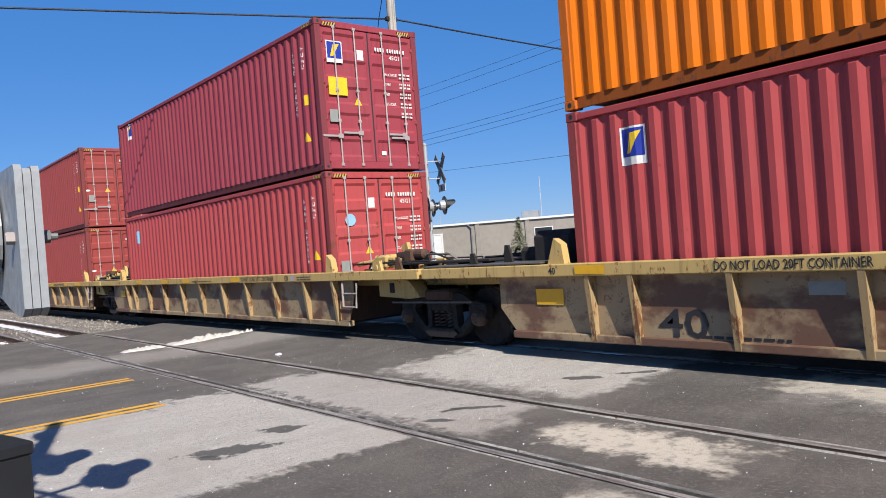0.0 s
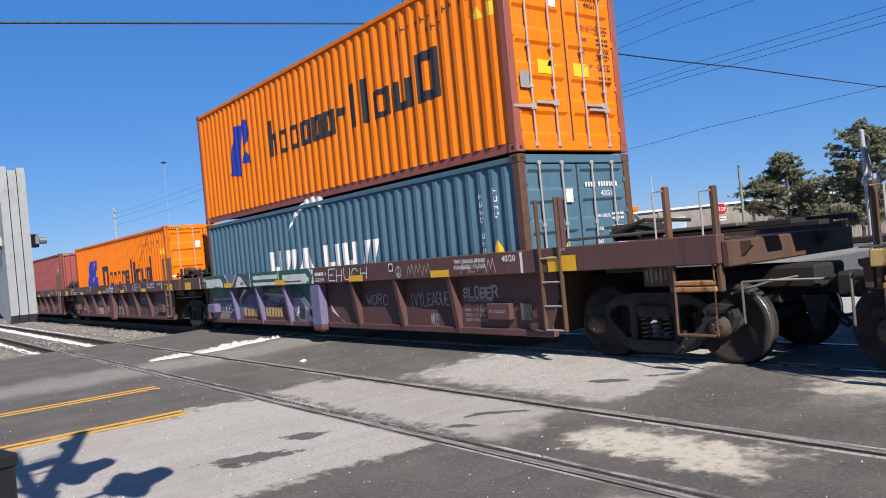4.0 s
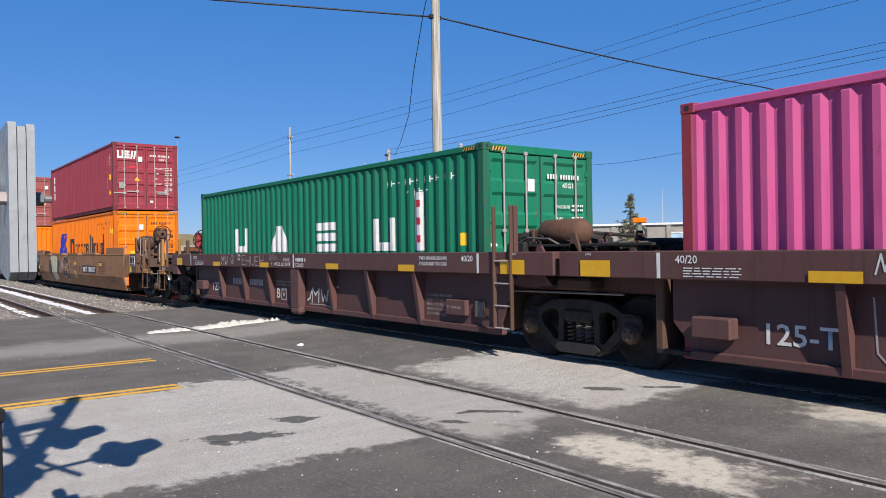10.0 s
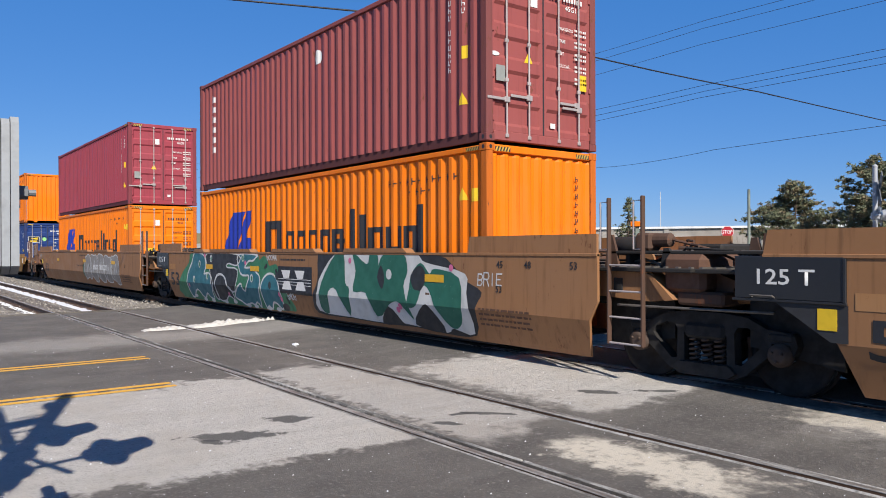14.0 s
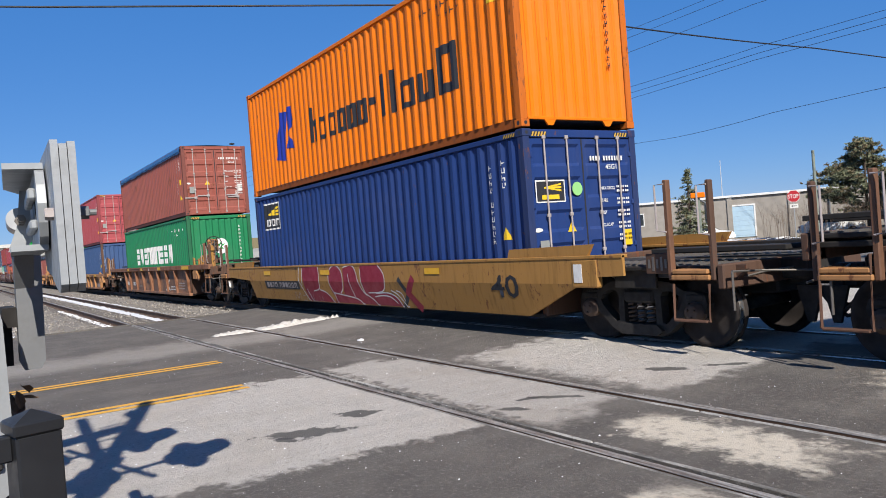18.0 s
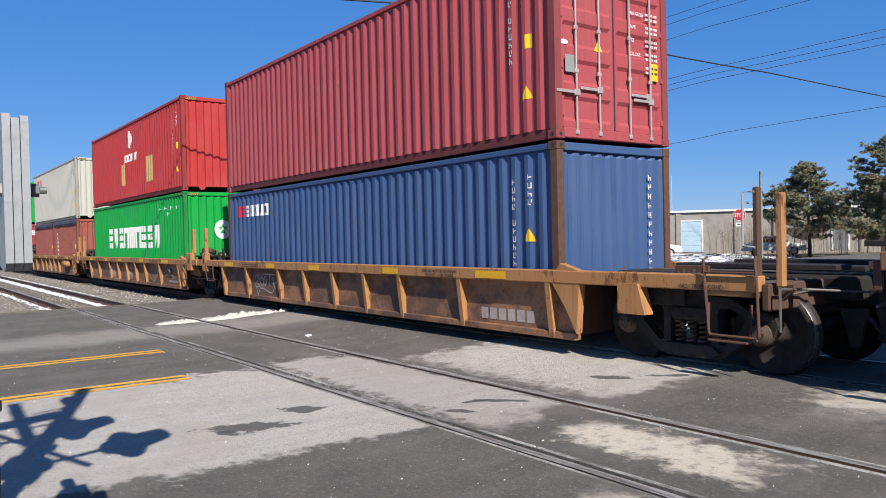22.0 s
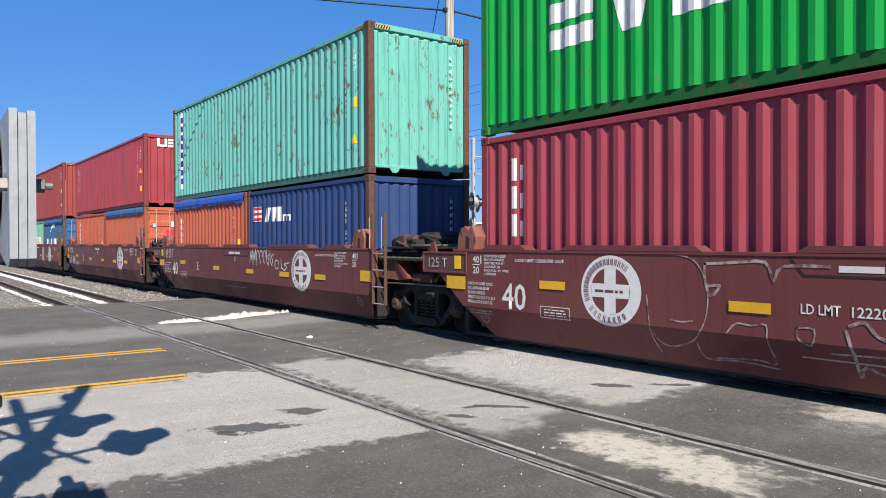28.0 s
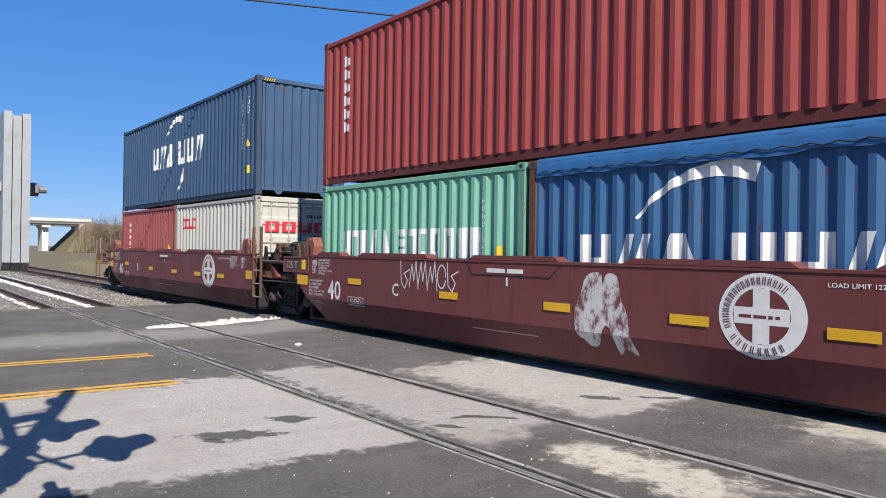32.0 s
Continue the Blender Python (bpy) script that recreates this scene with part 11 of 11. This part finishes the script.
for lab, x, y, turn, mt in (("white parked car in front of the warehouse", -32.3, 56.2, 35, WHITE_TRIM), ("white parked car beside snow", -40.2, 51.6, 35, WHITE_TRIM), ("dark parked car by the warehouse", -20.0, 62.0, 35, CAR_DARK), ("white parked car far along the highway", -86, 62, 10, WHITE_TRIM)):
    parked_car(lab, x, y, turn, mt)


# ---- trees ----
def blades(b_, c, n, s, rnd_, flatz=0.6, up=0.2):
    """A tuft of thin pointed blades round a point."""
    for _ in range(n):
        d = Vector((rnd_.gauss(0, 1), rnd_.gauss(0, 1), rnd_.gauss(0, flatz) + up)).normalized()
        side = d.cross(Vector((rnd_.gauss(0, 1), rnd_.gauss(0, 1), rnd_.gauss(0, 1)))).normalized() * s * 0.22
        p = Vector(c) + Vector((rnd_.gauss(0, s * 0.3), rnd_.gauss(0, s * 0.3), rnd_.gauss(0, s * 0.2)))
        b_.add([p - side, p + side, p + d * s], [(0, 1, 2)])


def conifer(label, x, y, top, width, seed, layers, droop, gaps, dry=0.0, crown_from=0.12, round_top=True):
    rnd_ = random.Random(seed)
    th = turned(thing("conifer_tree", label, "tree"), (x, y, 0), 0)
    part("trunk", Build().tube([(0.06 * math.sin(k * 1.3) * (1 - k / 8), 0.05 * math.cos(k * 1.7) * (1 - k / 8), -0.4 + (top + 0.3) * k / 8) for k in range(9)], 0.05 + 0.016 * top, 8, 0.02), BARK, th)
    limbs, crown, brown = Build(), Build(), Build()
    for li in range(layers):
        f = (li + 0.5) / layers
        z = top * (crown_from + (1 - crown_from) * f)
        reach = width / 2 * ((1 - f ** 2.4) ** 0.7 * (0.82 + 0.28 * math.sin(f * 9 + seed)) if round_top else 0.85 * (1 - f) ** 1.0 + 0.04)
        for k in range(7 if round_top else 8):
            if rnd_.random() < gaps:
                continue
            a = rnd_.uniform(0, 6.28)
            r = reach * rnd_.uniform(0.6, 1.1)
            tip = Vector((r * math.cos(a), r * math.sin(a), z + droop * r * rnd_.uniform(0.5, 1.2)))
            limbs.tube([(0, 0, z), tip * 0.5 + Vector((0, 0, z * 0.5 - 0.03)), tip], 0.028 if round_top else 0.014, 4, 0.006)
            n = max(4, int(r * (12 if round_top else 14)))
            for j in range(n):
                t = 0.25 + 0.78 * (j + rnd_.random()) / n
                c = Vector((0, 0, z)).lerp(tip, t) + Vector((rnd_.gauss(0, 0.16), rnd_.gauss(0, 0.16), rnd_.gauss(0, 0.10))) * (1 if round_top else 0.35)
                blades(brown if rnd_.random() < dry else crown, c, 18 if round_top else 6, rnd_.uniform(0.13, 0.23) if round_top else rnd_.uniform(0.10, 0.19), rnd_, 0.6, 0.3)
    part("limb", limbs, BARK, th)["kind"] = "stuff"
    part("crown", crown, NEEDLES, th, "dark green needle tufts")["kind"] = "stuff"
    if brown.v:
        part("dry_needles", brown, DRY_NEEDLES, th, "browned needle tufts")["kind"] = "stuff"
    return th


conifer("broad ragged pine with browned lower needles", -27.9, 53.2, 6.4, 8.2, 4, 17, 0.20, 0.24, 0.3)
conifer("taller ragged pine beside another one", -21.5, 50.7, 7.4, 7.4, 8, 18, 0.22, 0.24, 0.25)
conifer("ragged pine partly hidden behind another", -24.4, 56.5, 5.2, 4.6, 15, 12, 0.2, 0.12, 0.3)
conifer("small thin-topped spruce beyond the tracks", -28.3, 35.1, 4.55, 3.3, 3, 20, -0.10, 0.40, 0.12, 0.08, False)
conifer("tiny spruce by the warehouse wall", -45.6, 46.2, 3.5, 2.4, 5, 16, -0.18, 0.40, 0.15, 0.08, False)
conifer("tiny spruce by the warehouse wall", -39.5, 48.6, 2.6, 1.9, 6, 14, -0.18, 0.40, 0.15, 0.08, False)


def brushwood(name, label, spots, seed, mat, thick=0.014):
    """Bare thickets: many thin forked twigs. spots: x, y, radius, height, number."""
    rnd_ = random.Random(seed)
    b_ = Build()
    for x, y, r, h, n in spots:
        for _ in range(n):
            px, py = x + rnd_.gauss(0, r * 0.5), y + rnd_.gauss(0, r * 0.5)
            hh = h * rnd_.uniform(0.5, 1.05)
            lx, ly = rnd_.gauss(0, 0.10) * hh, rnd_.gauss(0, 0.10) * hh
            mid = Vector((px + lx * 0.4, py + ly * 0.4, hh * 0.45))
            b_.tube([(px, py, -0.35), mid, (px + lx, py + ly, hh)], thick * h * 0.32, 3, thick * 0.3, False)
            for _k in range(4):
                q = mid.lerp(Vector((px + lx, py + ly, hh)), rnd_.uniform(0, 0.7))
                b_.tube([q, q + Vector((rnd_.gauss(0, 0.16) * hh, rnd_.gauss(0, 0.16) * hh, rnd_.uniform(0.12, 0.34) * hh))], thick * h * 0.16, 3, thick * 0.2, False)
    return tagged(part(name, b_, mat, None), label, "bushes", "", "stuff")


brushwood("bare_bushes", "bare brown winter bushes below the pines", [(-24 + 3.2 * k, 49 + 0.6 * k, 2.0, 2.3, 60) for k in range(-2, 3)], 2, BRUSH)
brushwood("bare_trees", "bare brown trees on the embankment by the overpass", [(-236 - 4 * k, 50 + 3.0 * k, 4.5, 9.5 + (k % 3), 60) for k in range(10)], 5, BRUSH, 0.02)
brushwood("bare_trees", "long line of bare brown trees on the horizon", [(-178 + 7 * k, 88 + 2.2 * k + 3 * math.sin(k), 6, 4.6 + 1.3 * math.sin(k * 1.7), 70) for k in range(18)], 7, BRUSH, 0.022)
brushwood("bare_trees", "bare brown trees far beyond the warehouse", [(-60 + 8 * k, 118 + 2 * math.sin(k * 2), 6, 6.0 + 1.2 * math.sin(k * 2.3), 60) for k in range(12)], 11, BRUSH, 0.022)
brushwood("dry_weeds", "dry weeds beside the ballast", [(-24 - 3 * k, 12.6 + 0.3 * math.sin(k), 1.2, 0.55, 60) for k in range(14)], 13, DRY_WEED, 0.02)

# ---- highway, sign bridge, overpass ----
wallhw = thing("highway_barrier", "long pale concrete highway barrier", "barrier")
HA, HB = Vector((-260.0, 66, 0)), Vector((-70.0, 96, 0))
hd = (HB - HA).normalized()
wallhw.matrix_world = Matrix.Translation(HA) @ Matrix.Rotation(math.atan2(hd.y, hd.x), 4, "Z")
sp_ = Build().prism([(-0.3, -0.4), (0.3, -0.4), (0.12, 2.2), (0.12, 3.3), (-0.12, 3.3), (-0.12, 2.2)], "x", 0.03, 9.97).mesh("barrier_panel")
sp_.materials.append(PALE_CONCRETE)
for k in range(19):
    part("barrier_panel", sp_, None, wallhw).location = (10 * k, 0, 0)
gantry = turned(thing("sign_gantry", "green highway sign on a grey gantry", "road sign"), (-122.5, 86, 0), 54)
for s in (-3.4, 3.4):
    part("leg", Build().tube([(s, 0, -0.4), (s, 0, 9.6)], 0.16, 10), GALV, gantry)
for z in (8.2, 9.4):
    part("beam", Build().tube([(-3.6, 0, z), (3.6, 0, z)], 0.10, 8), GALV, gantry)
sg = part("sign_panel", Build().bev(-2.3, 2.3, -0.22, -0.14, 7.3, 9.7, 0.03), SIGN_GREEN, gantry, "green sign panel")
part("border", Build().box(-2.2, 2.2, -0.232, -0.223, 9.52, 9.6).box(-2.2, 2.2, -0.232, -0.223, 7.4, 7.48), WHITE, sg)
part("exit_strip", Build().box(-2.2, 2.2, -0.232, -0.223, 7.55, 7.95), YELLOW, sg, "yellow strip")
part("legend", Build().box(-1.6, 1.3, -0.232, -0.223, 8.9, 9.25), WHITE, sg)
part("legend", Build().box(-1.6, 0.6, -0.232, -0.223, 8.25, 8.6), WHITE, sg)

over = thing("overpass", "pale concrete road overpass far down the line", "bridge")
part("deck", Build().prism([(-296.0 - 6, 9.3), (-296.0 + 6, 9.3), (-296 + 6.6, 10.1), (-296 - 6.6, 10.1)], "y", -110, 62), PALE_CONCRETE, over)
for s in (-1, 1):
    part("parapet", Build().box(-296 + s * 6.6 - 0.2, -296 + s * 6.6 + 0.2, -110, 62, 10.1, 11.2), PALE_CONCRETE, over)
for k in range(5):
    part("girder", Build().box(-301 + 2.5 * k - 0.25, -301 + 2.5 * k + 0.25, -110, 60, 8.6, 9.3), CONCRETE, over)
for y in (47.8, 24.0, -6.0, -32.0, -58.0):
    part("pier", Build().box(-300, -292, y - 1.0, y + 1.0, -0.5, 7.9), PALE_CONCRETE, over)
    part("pier_cap", Build().box(-302, -290, y - 1.3, y + 1.3, 7.9, 8.6), PALE_CONCRETE, over)
part("abutment", Build().box(-303, -289, 58, 66, -0.5, 9.3), CONCRETE, over)
b = Build()
b.add([(-312, 52, -0.4), (-278, 52, -0.4), (-278, 190, -0.4), (-312, 190, -0.4), (-303, 60, 9.8), (-289, 60, 9.8), (-289, 190, 4.0), (-303, 190, 4.0)], [(0, 1, 5, 4), (1, 2, 6, 5), (2, 3, 7, 6), (3, 0, 4, 7), (4, 5, 6, 7)])
structure("embankment", b, GRASS, "brown grassy embankment leading up to the overpass", "embankment")
sgp = turned(thing("railway_signal", "distant railway signal post beside the tracks", "signal"), (-150, 12.9, 0), 0)
part("mast", Build().tube([(0, 0, -0.3), (0, 0, 5.0)], 0.09, 8), SILVER_PAINT, sgp)
part("signal_head", Build().bev(0.0, 0.35, -0.35, 0.35, 4.3, 5.4, 0.08), BLACK, sgp)


def train_at(t):
    for (ta, sa), (tb, sb) in zip(TRAIN_S, TRAIN_S[1:]):
        if t <= tb:
            return sa + (sb - sa) * (t - ta) / (tb - ta)
    return TRAIN_S[-1][1]


def motions():
    """The train rolls through, every car, load and wheelset of it."""
    for car, u in zip(CARS, U):
        walk(car, [(t, pose(u + s, Y_TRAIN, Z_RAIL)) for t, s in TRAIN_S])
    for th, i, cx in CARGO:
        walk(th, [(t, pose(U[i] + cx + s, Y_TRAIN, Z_RAIL)) for t, s in TRAIN_S])
    for axle, x in WHEELSETS:
        walk(axle, [(k / 15, pose(x, 0, WHEEL_R, 0, math.degrees(train_at(k / 15) / WHEEL_R))) for k in range(481)])


motions()
